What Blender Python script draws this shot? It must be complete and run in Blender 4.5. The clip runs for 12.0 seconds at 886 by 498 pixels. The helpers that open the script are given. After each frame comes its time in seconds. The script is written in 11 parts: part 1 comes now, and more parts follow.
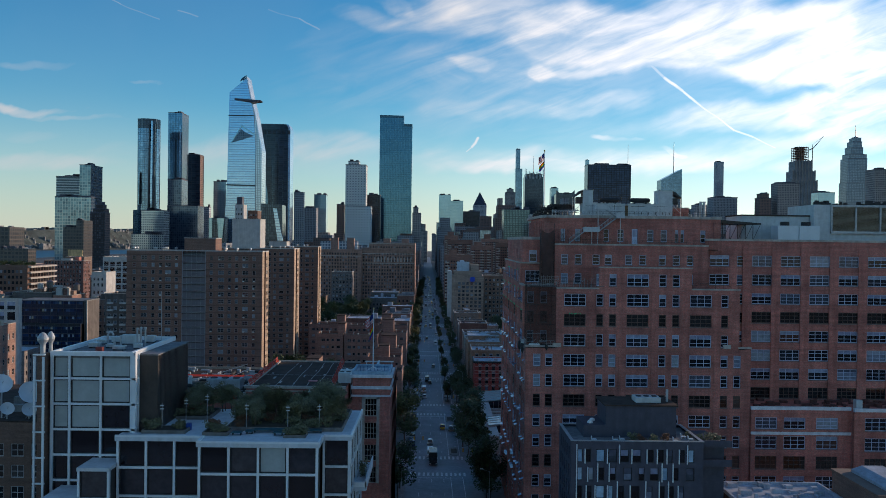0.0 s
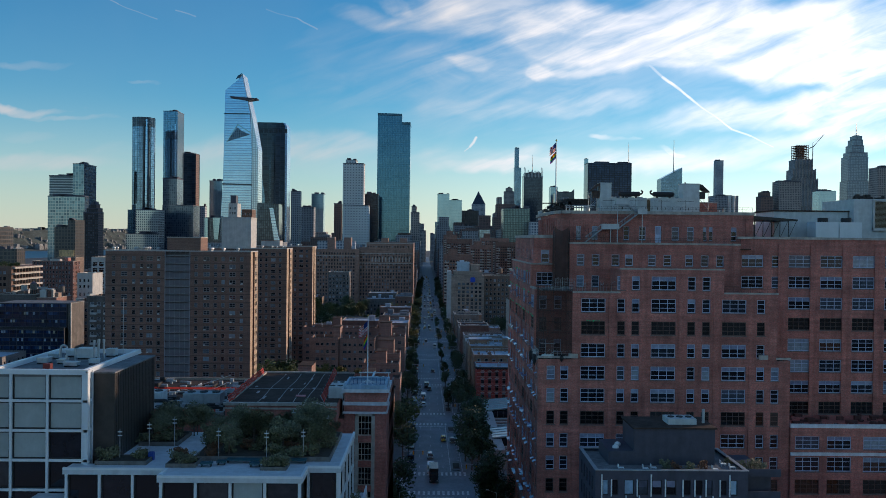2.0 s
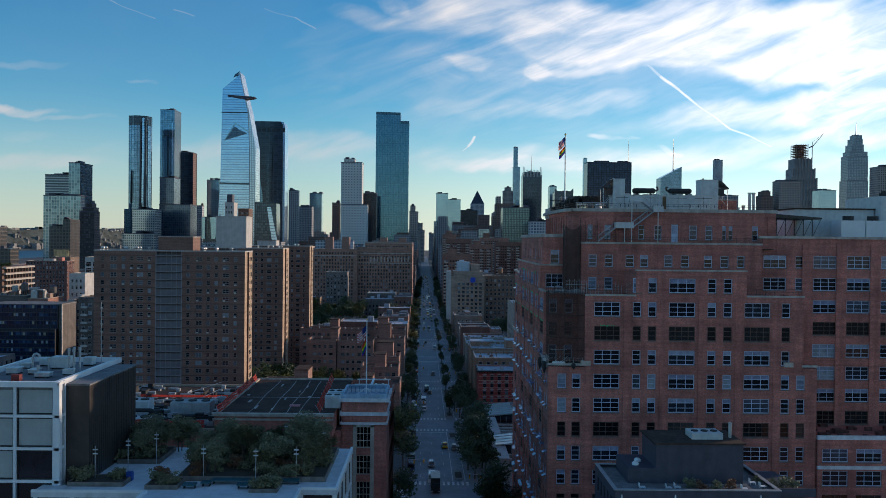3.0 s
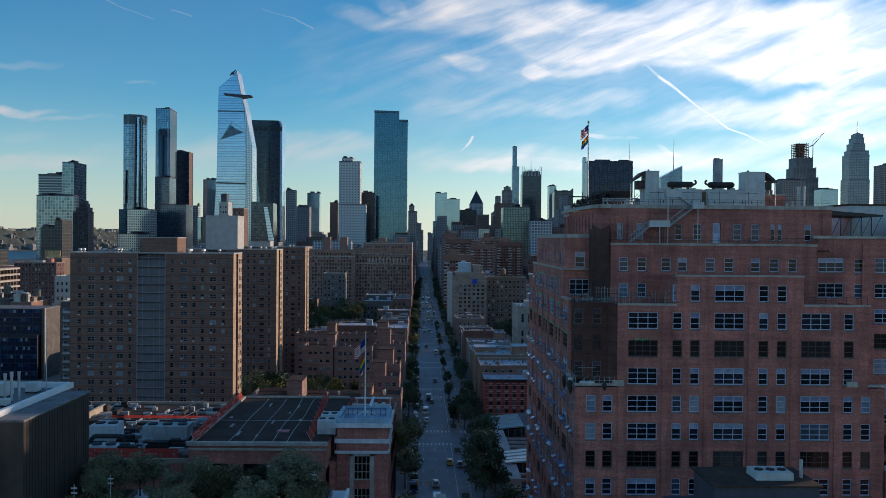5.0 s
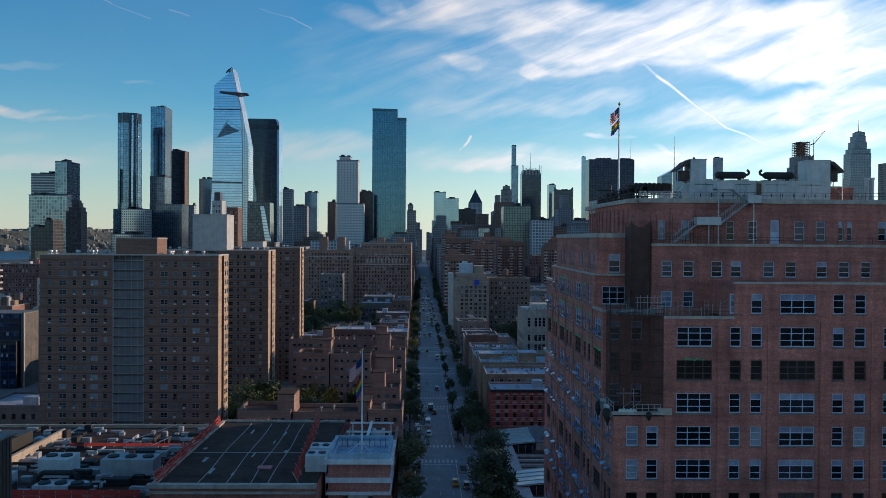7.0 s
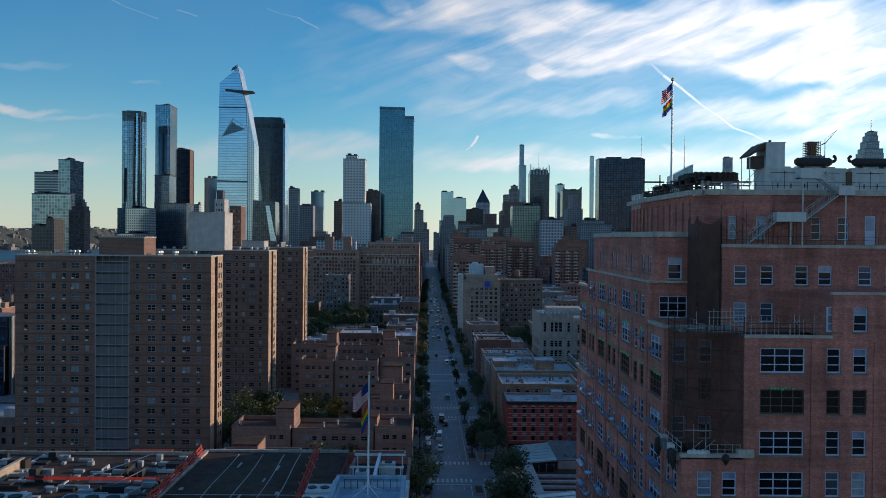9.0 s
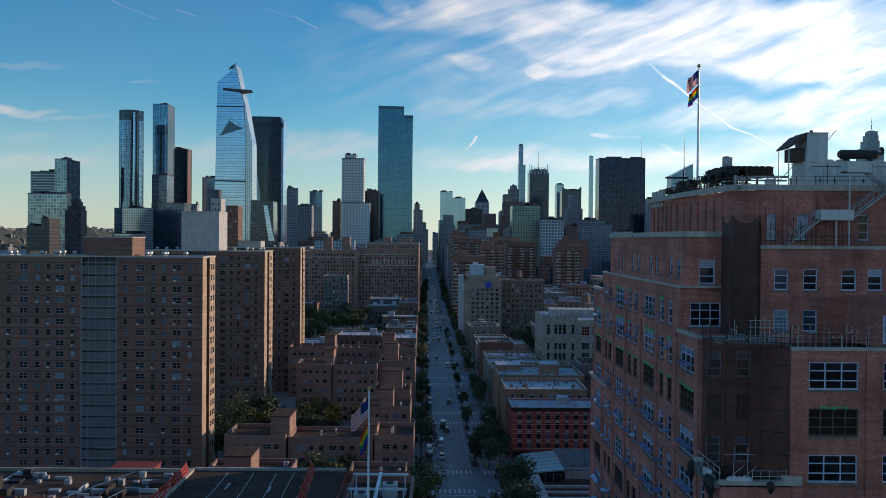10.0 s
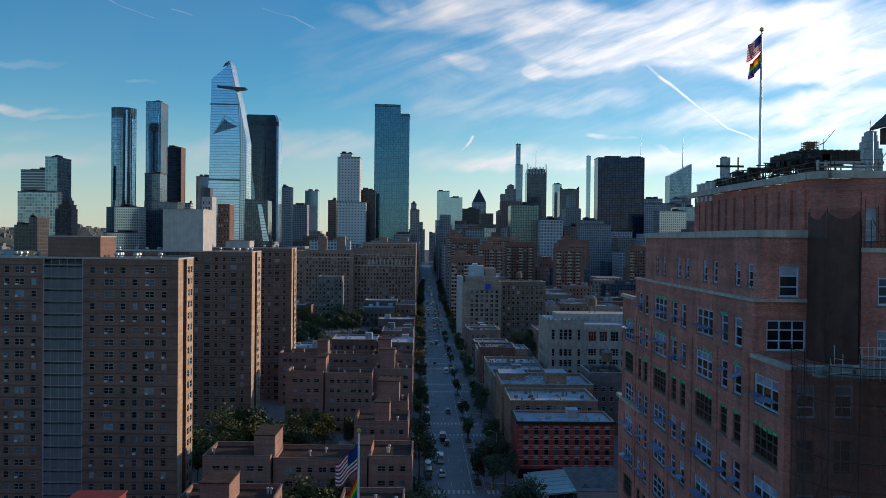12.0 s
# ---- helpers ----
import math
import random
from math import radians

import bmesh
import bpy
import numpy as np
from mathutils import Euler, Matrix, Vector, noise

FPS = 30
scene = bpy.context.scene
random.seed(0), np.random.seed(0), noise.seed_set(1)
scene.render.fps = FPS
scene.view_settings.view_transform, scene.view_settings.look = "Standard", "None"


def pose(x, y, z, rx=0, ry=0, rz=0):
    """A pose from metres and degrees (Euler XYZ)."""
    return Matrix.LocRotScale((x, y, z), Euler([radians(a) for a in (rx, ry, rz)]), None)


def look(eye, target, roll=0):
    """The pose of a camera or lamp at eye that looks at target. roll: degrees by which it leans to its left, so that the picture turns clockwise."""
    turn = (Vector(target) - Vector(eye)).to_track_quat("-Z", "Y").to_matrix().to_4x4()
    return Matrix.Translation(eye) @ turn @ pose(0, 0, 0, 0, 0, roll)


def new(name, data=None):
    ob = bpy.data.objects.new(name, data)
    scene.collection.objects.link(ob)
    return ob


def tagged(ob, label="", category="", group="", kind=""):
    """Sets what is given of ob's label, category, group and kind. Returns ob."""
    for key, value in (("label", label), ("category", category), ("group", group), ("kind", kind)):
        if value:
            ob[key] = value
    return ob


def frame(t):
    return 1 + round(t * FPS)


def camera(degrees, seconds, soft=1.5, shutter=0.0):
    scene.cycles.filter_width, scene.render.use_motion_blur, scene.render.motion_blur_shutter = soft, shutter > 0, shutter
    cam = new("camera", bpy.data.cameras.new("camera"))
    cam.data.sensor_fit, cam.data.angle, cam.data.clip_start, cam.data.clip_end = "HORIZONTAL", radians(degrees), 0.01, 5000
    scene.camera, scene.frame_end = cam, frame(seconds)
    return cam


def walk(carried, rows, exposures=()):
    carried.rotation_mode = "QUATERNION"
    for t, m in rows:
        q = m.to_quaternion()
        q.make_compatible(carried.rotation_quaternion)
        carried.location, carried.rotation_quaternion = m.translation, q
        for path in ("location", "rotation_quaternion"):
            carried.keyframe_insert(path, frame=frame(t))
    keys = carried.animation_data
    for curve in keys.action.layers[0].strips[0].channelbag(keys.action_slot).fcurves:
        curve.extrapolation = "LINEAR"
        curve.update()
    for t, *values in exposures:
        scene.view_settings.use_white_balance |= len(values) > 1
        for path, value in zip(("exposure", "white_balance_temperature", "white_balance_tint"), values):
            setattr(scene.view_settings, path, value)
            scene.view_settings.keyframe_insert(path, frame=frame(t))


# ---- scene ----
import collections

cam = camera(56.5, 12.0, 0.75)
PATH = [
    (0, (-0.643, 0.227, 64.6), (-0.624, 2.227, 64.58), 0.7),
    (0.5, (-0.769, 4.689, 64.522), (-0.748, 6.689, 64.502), 0.7),
    (1, (-0.793, 9.095, 64.433), (-0.772, 11.094, 64.413), 0.6),
    (1.5, (-0.944, 13.52, 64.425), (-0.922, 15.52, 64.404), 0.6),
    (2, (-1.211, 18.13, 64.423), (-1.188, 20.13, 64.402), 0.6),
    (2.5, (-1.563, 22.783, 64.359), (-1.539, 24.782, 64.338), 0.6),
    (3, (-2.036, 27.531, 64.404), (-2.009, 29.531, 64.382), 0.6),
    (5, (-3.551, 46.278, 64.549), (-3.52, 48.277, 64.527), 0.5),
    (5.5, (-3.969, 51.105, 64.567), (-3.936, 53.105, 64.545), 0.5),
    (6, (-4.351, 55.945, 64.567), (-4.318, 57.945, 64.544), 0.5),
    (6.5, (-4.583, 61.118, 64.653), (-4.549, 63.117, 64.63), 0.4),
    (7, (-4.879, 66.296, 64.672), (-4.844, 68.296, 64.649), 0.4),
    (9, (-6.477, 85.962, 64.583), (-6.458, 87.961, 64.56), 0.5),
    (9.5, (-6.834, 90.459, 64.65), (-6.814, 92.458, 64.627), 0.4),
    (10, (-7.318, 94.954, 64.628), (-7.296, 96.953, 64.605), 0.5),
    (10.5, (-7.801, 99.316, 64.596), (-7.776, 101.316, 64.572), 0.5),
    (11, (-8.145, 103.763, 64.607), (-8.118, 105.762, 64.584), 0.5),
    (11.5, (-8.321, 108.376, 64.717), (-8.292, 110.376, 64.694), 0.5),
    (12, (-8.273, 112.995, 64.649), (-8.242, 114.994, 64.626), 0.6),
]
walk(cam, [(t, look(eye, target, roll)) for t, eye, target, roll in PATH], [(0.0, 0.05, 6150, 14), (12.0, 0.0, 6150, 14)])

# ---------------------------------------------------------------- world, sun
SUN_AZ, SUN_EL = 64.0, 12.0


def build_world():
    w = bpy.data.worlds.new("sky")
    scene.world = w
    w.use_nodes = True
    nt = w.node_tree
    nt.nodes.clear()
    N, L = nt.nodes.new, nt.links.new

    def put(sock, v):
        if isinstance(v, (int, float)):
            sock.default_value = v
        else:
            L(v, sock)

    def m(op, a, b=0.0, c=0.0, clamp=False):
        n = N("ShaderNodeMath")
        n.operation, n.use_clamp = op, clamp
        put(n.inputs[0], a)
        put(n.inputs[1], b)
        put(n.inputs[2], c)
        return n.outputs[0]

    def ramp(v, lo, hi):
        n = N("ShaderNodeMapRange")
        n.interpolation_type = "SMOOTHSTEP"
        put(n.inputs[0], v)
        n.inputs[1].default_value, n.inputs[2].default_value = lo, hi
        return n.outputs[0]

    tc = N("ShaderNodeTexCoord")
    sep = N("ShaderNodeSeparateXYZ")
    L(tc.outputs["Generated"], sep.inputs[0])
    x, y, z = sep.outputs
    front = ramp(y, 0.15, 0.4)
    yy = m("MAXIMUM", y, 0.1)
    px, pz = m("DIVIDE", x, yy), m("DIVIDE", z, yy)

    sky = N("ShaderNodeTexSky")
    sky.sky_type, sky.sun_disc = "NISHITA", False
    sky.sun_elevation, sky.sun_rotation = radians(SUN_EL), radians(SUN_AZ)
    sky.altitude, sky.air_density, sky.dust_density, sky.ozone_density = 50, 1.0, 0.05, 3.0

    def wisp(scale, sx, sz, turn, detail, seed):
        comb = N("ShaderNodeCombineXYZ")
        put(comb.inputs[0], px)
        put(comb.inputs[1], pz)
        mp = N("ShaderNodeMapping")
        mp.vector_type = "TEXTURE"
        L(comb.outputs[0], mp.inputs[0])
        mp.inputs[1].default_value = (seed, seed * 0.7, 0)
        mp.inputs[2].default_value = (0, 0, radians(turn))
        mp.inputs[3].default_value = (sx, sz, 1)
        n = N("ShaderNodeTexNoise")
        n.inputs["Scale"].default_value, n.inputs["Detail"].default_value = scale, detail
        n.inputs["Roughness"].default_value, n.inputs["Distortion"].default_value = 0.55, 0.9
        L(mp.outputs[0], n.inputs["Vector"])
        return n.outputs[0]

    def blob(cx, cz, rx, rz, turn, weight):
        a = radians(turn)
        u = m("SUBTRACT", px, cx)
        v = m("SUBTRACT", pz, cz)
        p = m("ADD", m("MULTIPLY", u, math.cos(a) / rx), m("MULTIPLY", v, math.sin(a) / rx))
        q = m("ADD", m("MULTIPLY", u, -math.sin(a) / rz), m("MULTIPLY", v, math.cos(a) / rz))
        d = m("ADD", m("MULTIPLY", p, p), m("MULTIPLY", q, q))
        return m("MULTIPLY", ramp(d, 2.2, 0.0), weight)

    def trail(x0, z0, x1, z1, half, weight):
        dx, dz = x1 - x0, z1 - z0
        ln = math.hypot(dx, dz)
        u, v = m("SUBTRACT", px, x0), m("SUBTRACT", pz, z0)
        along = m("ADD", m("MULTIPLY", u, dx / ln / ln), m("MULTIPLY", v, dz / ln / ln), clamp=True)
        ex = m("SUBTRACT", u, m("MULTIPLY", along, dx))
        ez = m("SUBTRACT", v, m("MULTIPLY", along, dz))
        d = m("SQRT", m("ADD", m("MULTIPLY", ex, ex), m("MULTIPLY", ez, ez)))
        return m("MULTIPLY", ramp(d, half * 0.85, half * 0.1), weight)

    # the outlines of the cloud fields are frayed by a slow warp
    comb = N("ShaderNodeCombineXYZ")
    put(comb.inputs[0], px)
    put(comb.inputs[1], pz)
    fray = N("ShaderNodeTexNoise")
    fray.inputs["Scale"].default_value, fray.inputs["Detail"].default_value, fray.inputs["Roughness"].default_value = 11.0, 4.0, 0.5
    L(comb.outputs[0], fray.inputs["Vector"])
    split = N("ShaderNodeSeparateColor")
    L(fray.outputs[1], split.inputs[0])
    fx, fz = split.outputs[0], split.outputs[1]
    flat_x, flat_z = px, pz
    px = m("ADD", px, m("MULTIPLY", m("SUBTRACT", fx, 0.5), 0.11))
    pz = m("ADD", pz, m("MULTIPLY", m("SUBTRACT", fz, 0.5), 0.042))
    mass = 0.0
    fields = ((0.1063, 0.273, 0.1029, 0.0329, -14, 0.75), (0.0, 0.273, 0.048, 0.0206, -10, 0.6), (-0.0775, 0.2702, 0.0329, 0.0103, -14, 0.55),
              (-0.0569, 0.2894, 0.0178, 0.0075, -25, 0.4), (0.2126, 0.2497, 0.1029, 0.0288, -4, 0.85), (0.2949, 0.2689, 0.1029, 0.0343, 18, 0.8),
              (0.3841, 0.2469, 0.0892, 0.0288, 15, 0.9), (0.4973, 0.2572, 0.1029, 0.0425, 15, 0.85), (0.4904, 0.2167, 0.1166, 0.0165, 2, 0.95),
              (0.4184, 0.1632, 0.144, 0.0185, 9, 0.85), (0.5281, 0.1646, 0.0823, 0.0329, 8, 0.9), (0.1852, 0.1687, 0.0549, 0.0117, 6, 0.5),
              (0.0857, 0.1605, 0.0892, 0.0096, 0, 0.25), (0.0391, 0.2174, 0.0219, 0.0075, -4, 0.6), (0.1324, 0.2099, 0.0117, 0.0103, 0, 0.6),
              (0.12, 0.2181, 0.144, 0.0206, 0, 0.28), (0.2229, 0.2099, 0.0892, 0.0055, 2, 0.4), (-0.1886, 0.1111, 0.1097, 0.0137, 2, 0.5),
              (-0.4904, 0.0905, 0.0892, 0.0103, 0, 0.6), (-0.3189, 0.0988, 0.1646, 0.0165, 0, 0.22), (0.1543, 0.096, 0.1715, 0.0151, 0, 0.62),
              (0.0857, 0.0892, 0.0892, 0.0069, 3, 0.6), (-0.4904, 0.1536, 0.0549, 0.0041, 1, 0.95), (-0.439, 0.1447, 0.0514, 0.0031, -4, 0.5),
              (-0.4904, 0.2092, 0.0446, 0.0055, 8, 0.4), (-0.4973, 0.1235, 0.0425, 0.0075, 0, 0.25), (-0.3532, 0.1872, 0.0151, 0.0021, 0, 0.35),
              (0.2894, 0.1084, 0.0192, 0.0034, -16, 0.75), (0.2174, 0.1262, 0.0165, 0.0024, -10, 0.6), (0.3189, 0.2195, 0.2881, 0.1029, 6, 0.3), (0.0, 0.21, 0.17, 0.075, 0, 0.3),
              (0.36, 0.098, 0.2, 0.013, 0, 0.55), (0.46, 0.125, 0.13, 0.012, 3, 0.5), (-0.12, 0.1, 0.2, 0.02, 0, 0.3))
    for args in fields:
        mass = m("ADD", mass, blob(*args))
    px, pz = m("ADD", flat_x, m("MULTIPLY", m("SUBTRACT", fx, 0.5), 0.014)), m("ADD", flat_z, m("MULTIPLY", m("SUBTRACT", fz, 0.5), 0.012))
    fine = wisp(10.0, 1.0, 0.3, 16, 10.0, 3.1)
    broad = wisp(4.0, 1.1, 0.4, 12, 9.0, 1.7)
    streak = wisp(7.0, 2.2, 0.2, 22, 9.0, 2.3)
    body = m("ADD", m("MULTIPLY", fine, 0.34), m("ADD", m("MULTIPLY", streak, 0.36), m("MULTIPLY", broad, 0.3)))
    fibre = ramp(body, 0.34, 0.68)
    mass = m("MINIMUM", mass, 1.25)
    cloud = m("MULTIPLY", mass, m("ADD", m("MULTIPLY", fibre, 0.72), m("MULTIPLY", mass, 0.16)))
    cloud = m("MINIMUM", cloud, 0.93)
    tr = 0.0
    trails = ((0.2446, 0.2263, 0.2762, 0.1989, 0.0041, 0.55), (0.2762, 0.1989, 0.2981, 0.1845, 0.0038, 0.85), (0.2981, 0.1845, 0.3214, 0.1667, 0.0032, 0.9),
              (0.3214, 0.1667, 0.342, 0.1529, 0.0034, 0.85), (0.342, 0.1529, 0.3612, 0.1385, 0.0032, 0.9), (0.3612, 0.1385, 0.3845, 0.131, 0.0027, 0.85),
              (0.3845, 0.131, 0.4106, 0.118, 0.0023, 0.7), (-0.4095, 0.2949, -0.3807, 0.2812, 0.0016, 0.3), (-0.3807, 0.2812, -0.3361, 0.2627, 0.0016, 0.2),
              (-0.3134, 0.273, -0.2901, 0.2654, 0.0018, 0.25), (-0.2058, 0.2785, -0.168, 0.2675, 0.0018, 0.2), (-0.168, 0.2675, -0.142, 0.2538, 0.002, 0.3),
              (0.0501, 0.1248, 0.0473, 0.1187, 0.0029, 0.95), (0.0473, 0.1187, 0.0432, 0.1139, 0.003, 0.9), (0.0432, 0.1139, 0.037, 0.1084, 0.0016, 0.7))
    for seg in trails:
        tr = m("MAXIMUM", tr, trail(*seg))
    tr = m("MULTIPLY", tr, m("ADD", m("MULTIPLY", fine, 1.1), 0.3), clamp=True)
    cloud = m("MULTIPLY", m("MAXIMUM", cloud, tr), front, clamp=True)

    # a thin veil of high cloud, thickened out of view to whiten the ambient light
    veil = N("ShaderNodeTexNoise")
    veil.inputs["Scale"].default_value, veil.inputs["Detail"].default_value = 2.4, 7.0
    L(tc.outputs["Generated"], veil.inputs["Vector"])
    thin = m("MULTIPLY", ramp(veil.outputs[0], 0.3, 0.75), m("SUBTRACT", 0.24, m("MULTIPLY", front, 0.17)))
    cloud = m("MAXIMUM", cloud, thin)
    # pale haze low over the horizon, all round
    haze = m("MULTIPLY", ramp(z, 0.17, -0.02), 0.62)
    cloud = m("SUBTRACT", 1.0, m("MULTIPLY", m("SUBTRACT", 1.0, cloud), m("SUBTRACT", 1.0, haze)))

    bg1, bg2, mix, out = N("ShaderNodeBackground"), N("ShaderNodeBackground"), N("ShaderNodeMixShader"), N("ShaderNodeOutputWorld")
    hue = N("ShaderNodeHueSaturation")
    hue.inputs["Hue"].default_value, hue.inputs["Saturation"].default_value = SKY_HUE, SKY_SAT
    L(sky.outputs[0], hue.inputs["Color"])
    cast = N("ShaderNodeMix")
    cast.data_type, cast.blend_type = "RGBA", "MULTIPLY"
    cast.inputs[0].default_value, cast.inputs[7].default_value = 1.0, (*SKY_CAST, 1)
    L(hue.outputs[0], cast.inputs[6])
    L(cast.outputs[2], bg1.inputs[0])
    bg1.inputs[1].default_value = SKY_STRENGTH
    # sunlit cirrus is brighter towards the sun
    near = m("ADD", m("MULTIPLY", x, math.sin(radians(SUN_AZ))), m("MULTIPLY", y, math.cos(radians(SUN_AZ))))
    bg2.inputs[0].default_value = (1.0, 0.97, 0.93, 1)
    L(m("ADD", m("MULTIPLY", ramp(near, 0.2, 1.0), CLOUD_GAIN), CLOUD_BASE), bg2.inputs[1])
    L(cloud, mix.inputs[0])
    L(bg1.outputs[0], mix.inputs[1])
    L(bg2.outputs[0], mix.inputs[2])
    L(mix.outputs[0], out.inputs[0])

    lamp = bpy.data.lights.new("sun", "SUN")
    lamp.energy, lamp.angle, lamp.color = SUN_STRENGTH, radians(0.5), (1.0, 0.74, 0.5)
    a, e = radians(SUN_AZ), radians(SUN_EL)
    new("sun", lamp).matrix_world = look((900 * math.sin(a) * math.cos(e), 900 * math.cos(a) * math.cos(e), 900 * math.sin(e)), (0, 0, 0))


SKY_STRENGTH, SKY_HUE, SKY_SAT, CLOUD_BASE, CLOUD_GAIN, SUN_STRENGTH = 0.135, 0.5, 1.3, 0.63, 0.84, 3.6
SKY_CAST = (0.82, 1.09, 1.03)
build_world()

# ---------------------------------------------------------------- materials
def nodes_of(name):
    mt = bpy.data.materials.new(name)
    mt.use_nodes = True
    nt = mt.node_tree
    return mt, nt, nt.nodes["Principled BSDF"]


def noise_of(nt, vec, scale, detail=4.0, rough=0.6):
    n = nt.nodes.new("ShaderNodeTexNoise")
    n.inputs["Scale"].default_value, n.inputs["Detail"].default_value, n.inputs["Roughness"].default_value = scale, detail, rough
    nt.links.new(vec, n.inputs["Vector"])
    return n.outputs[0]


def mix_of(nt, kind, fac, a, b):
    n = nt.nodes.new("ShaderNodeMix")
    n.data_type, n.blend_type = "RGBA", kind
    for sock, v in ((n.inputs[0], fac), (n.inputs[6], a), (n.inputs[7], b)):
        if isinstance(v, (int, float)):
            sock.default_value = v
        elif isinstance(v, tuple):
            sock.default_value = (*v[:3], 1)
        else:
            nt.links.new(v, sock)
    return n.outputs[2]


def range_of(nt, v, a, b, c, d):
    n = nt.nodes.new("ShaderNodeMapRange")
    nt.links.new(v, n.inputs[0])
    for i, k in enumerate((a, b, c, d)):
        n.inputs[i + 1].default_value = k
    return n.outputs[0]


def grey_of(nt, v):
    n = nt.nodes.new("ShaderNodeCombineColor")
    for i in range(3):
        nt.links.new(v, n.inputs[i])
    return n.outputs[0]


def bump_of(nt, bsdf, height, strength, distance=0.02):
    n = nt.nodes.new("ShaderNodeBump")
    n.inputs["Strength"].default_value, n.inputs["Distance"].default_value = strength, distance
    nt.links.new(height, n.inputs["Height"])
    nt.links.new(n.outputs[0], bsdf.inputs["Normal"])


def place_of(nt):
    return nt.nodes.new("ShaderNodeNewGeometry").outputs["Position"]


def stains(nt, pos, col, amount, size):
    """Weathering at two sizes, and streaks that run down the walls."""
    big = range_of(nt, noise_of(nt, pos, 1.0 / size, 4), 0.3, 0.7, 1 - amount, 1 + amount)
    mp = nt.nodes.new("ShaderNodeMapping")
    mp.inputs[3].default_value = (0.9, 0.9, 0.07)
    nt.links.new(pos, mp.inputs[0])
    streak = range_of(nt, noise_of(nt, mp.outputs[0], 1.2, 5), 0.35, 0.75, 1 + amount * 0.5, 1 - amount * 0.9)
    small = range_of(nt, noise_of(nt, pos, 14.0 / size, 3), 0.3, 0.7, 1 - amount * 0.5, 1 + amount * 0.5)
    c = mix_of(nt, "MULTIPLY", 1.0, col, grey_of(nt, big))
    c = mix_of(nt, "MULTIPLY", 1.0, c, grey_of(nt, streak))
    return mix_of(nt, "MULTIPLY", 1.0, c, grey_of(nt, small))


def plain(name, col, rough=0.7, amount=0.15, size=2.0, metal=0.0, bump=0.25, each=0.0):
    mt, nt, b = nodes_of(name)
    pos = place_of(nt)
    c = stains(nt, pos, col, amount, size)
    if each:
        info = nt.nodes.new("ShaderNodeObjectInfo")
        c = mix_of(nt, "MULTIPLY", 1.0, c, grey_of(nt, range_of(nt, info.outputs["Random"], 0, 1, 1 - each, 1 + each)))
    nt.links.new(c, b.inputs["Base Color"])
    b.inputs["Roughness"].default_value, b.inputs["Metallic"].default_value = rough, metal
    if bump:
        bump_of(nt, b, noise_of(nt, pos, 9.0 / size, 5), bump)
    return mt


def wall_uv(nt, pos):
    sep, comb, add = nt.nodes.new("ShaderNodeSeparateXYZ"), nt.nodes.new("ShaderNodeCombineXYZ"), nt.nodes.new("ShaderNodeMath")
    nt.links.new(pos, sep.inputs[0])
    nt.links.new(sep.outputs[0], add.inputs[0])
    nt.links.new(sep.outputs[1], add.inputs[1])
    nt.links.new(add.outputs[0], comb.inputs[0])
    nt.links.new(sep.outputs[2], comb.inputs[1])
    return comb.outputs[0]


def brickwork(name, col, mortar, amount=0.16, w=0.22, h=0.075, each=0.0, contrast=0.25, course=0.0):
    mt, nt, b = nodes_of(name)
    pos = place_of(nt)
    t = nt.nodes.new("ShaderNodeTexBrick")
    nt.links.new(wall_uv(nt, pos), t.inputs["Vector"])
    t.inputs["Color1"].default_value = (*[k * (1 - contrast) for k in col], 1)
    t.inputs["Color2"].default_value = (*[k * (1 + contrast) for k in col], 1)
    t.inputs["Mortar"].default_value = (*mortar, 1)
    for key, v in (("Scale", 1.0), ("Brick Width", w), ("Row Height", h), ("Mortar Size", h * 0.11), ("Bias", 0.0)):
        t.inputs[key].default_value = v
    c = stains(nt, pos, t.outputs["Color"], amount, 5.0)
    # courses from different loads of brick, told apart at a distance
    mp = nt.nodes.new("ShaderNodeMapping")
    mp.inputs[3].default_value = (0.12, 0.12, 1.6)
    nt.links.new(pos, mp.inputs[0])
    c = mix_of(nt, "MULTIPLY", 1.0, c, grey_of(nt, range_of(nt, noise_of(nt, mp.outputs[0], 1.0, 3), 0.3, 0.7, 0.8, 1.2)))
    if each:
        info = nt.nodes.new("ShaderNodeObjectInfo")
        c = mix_of(nt, "MULTIPLY", 1.0, c, grey_of(nt, range_of(nt, info.outputs["Random"], 0, 1, 1 - each, 1 + each)))
    nt.links.new(c, b.inputs["Base Color"])
    b.inputs["Roughness"].default_value = 0.85
    bump_of(nt, b, t.outputs["Fac"], -0.3, 0.01)
    return mt


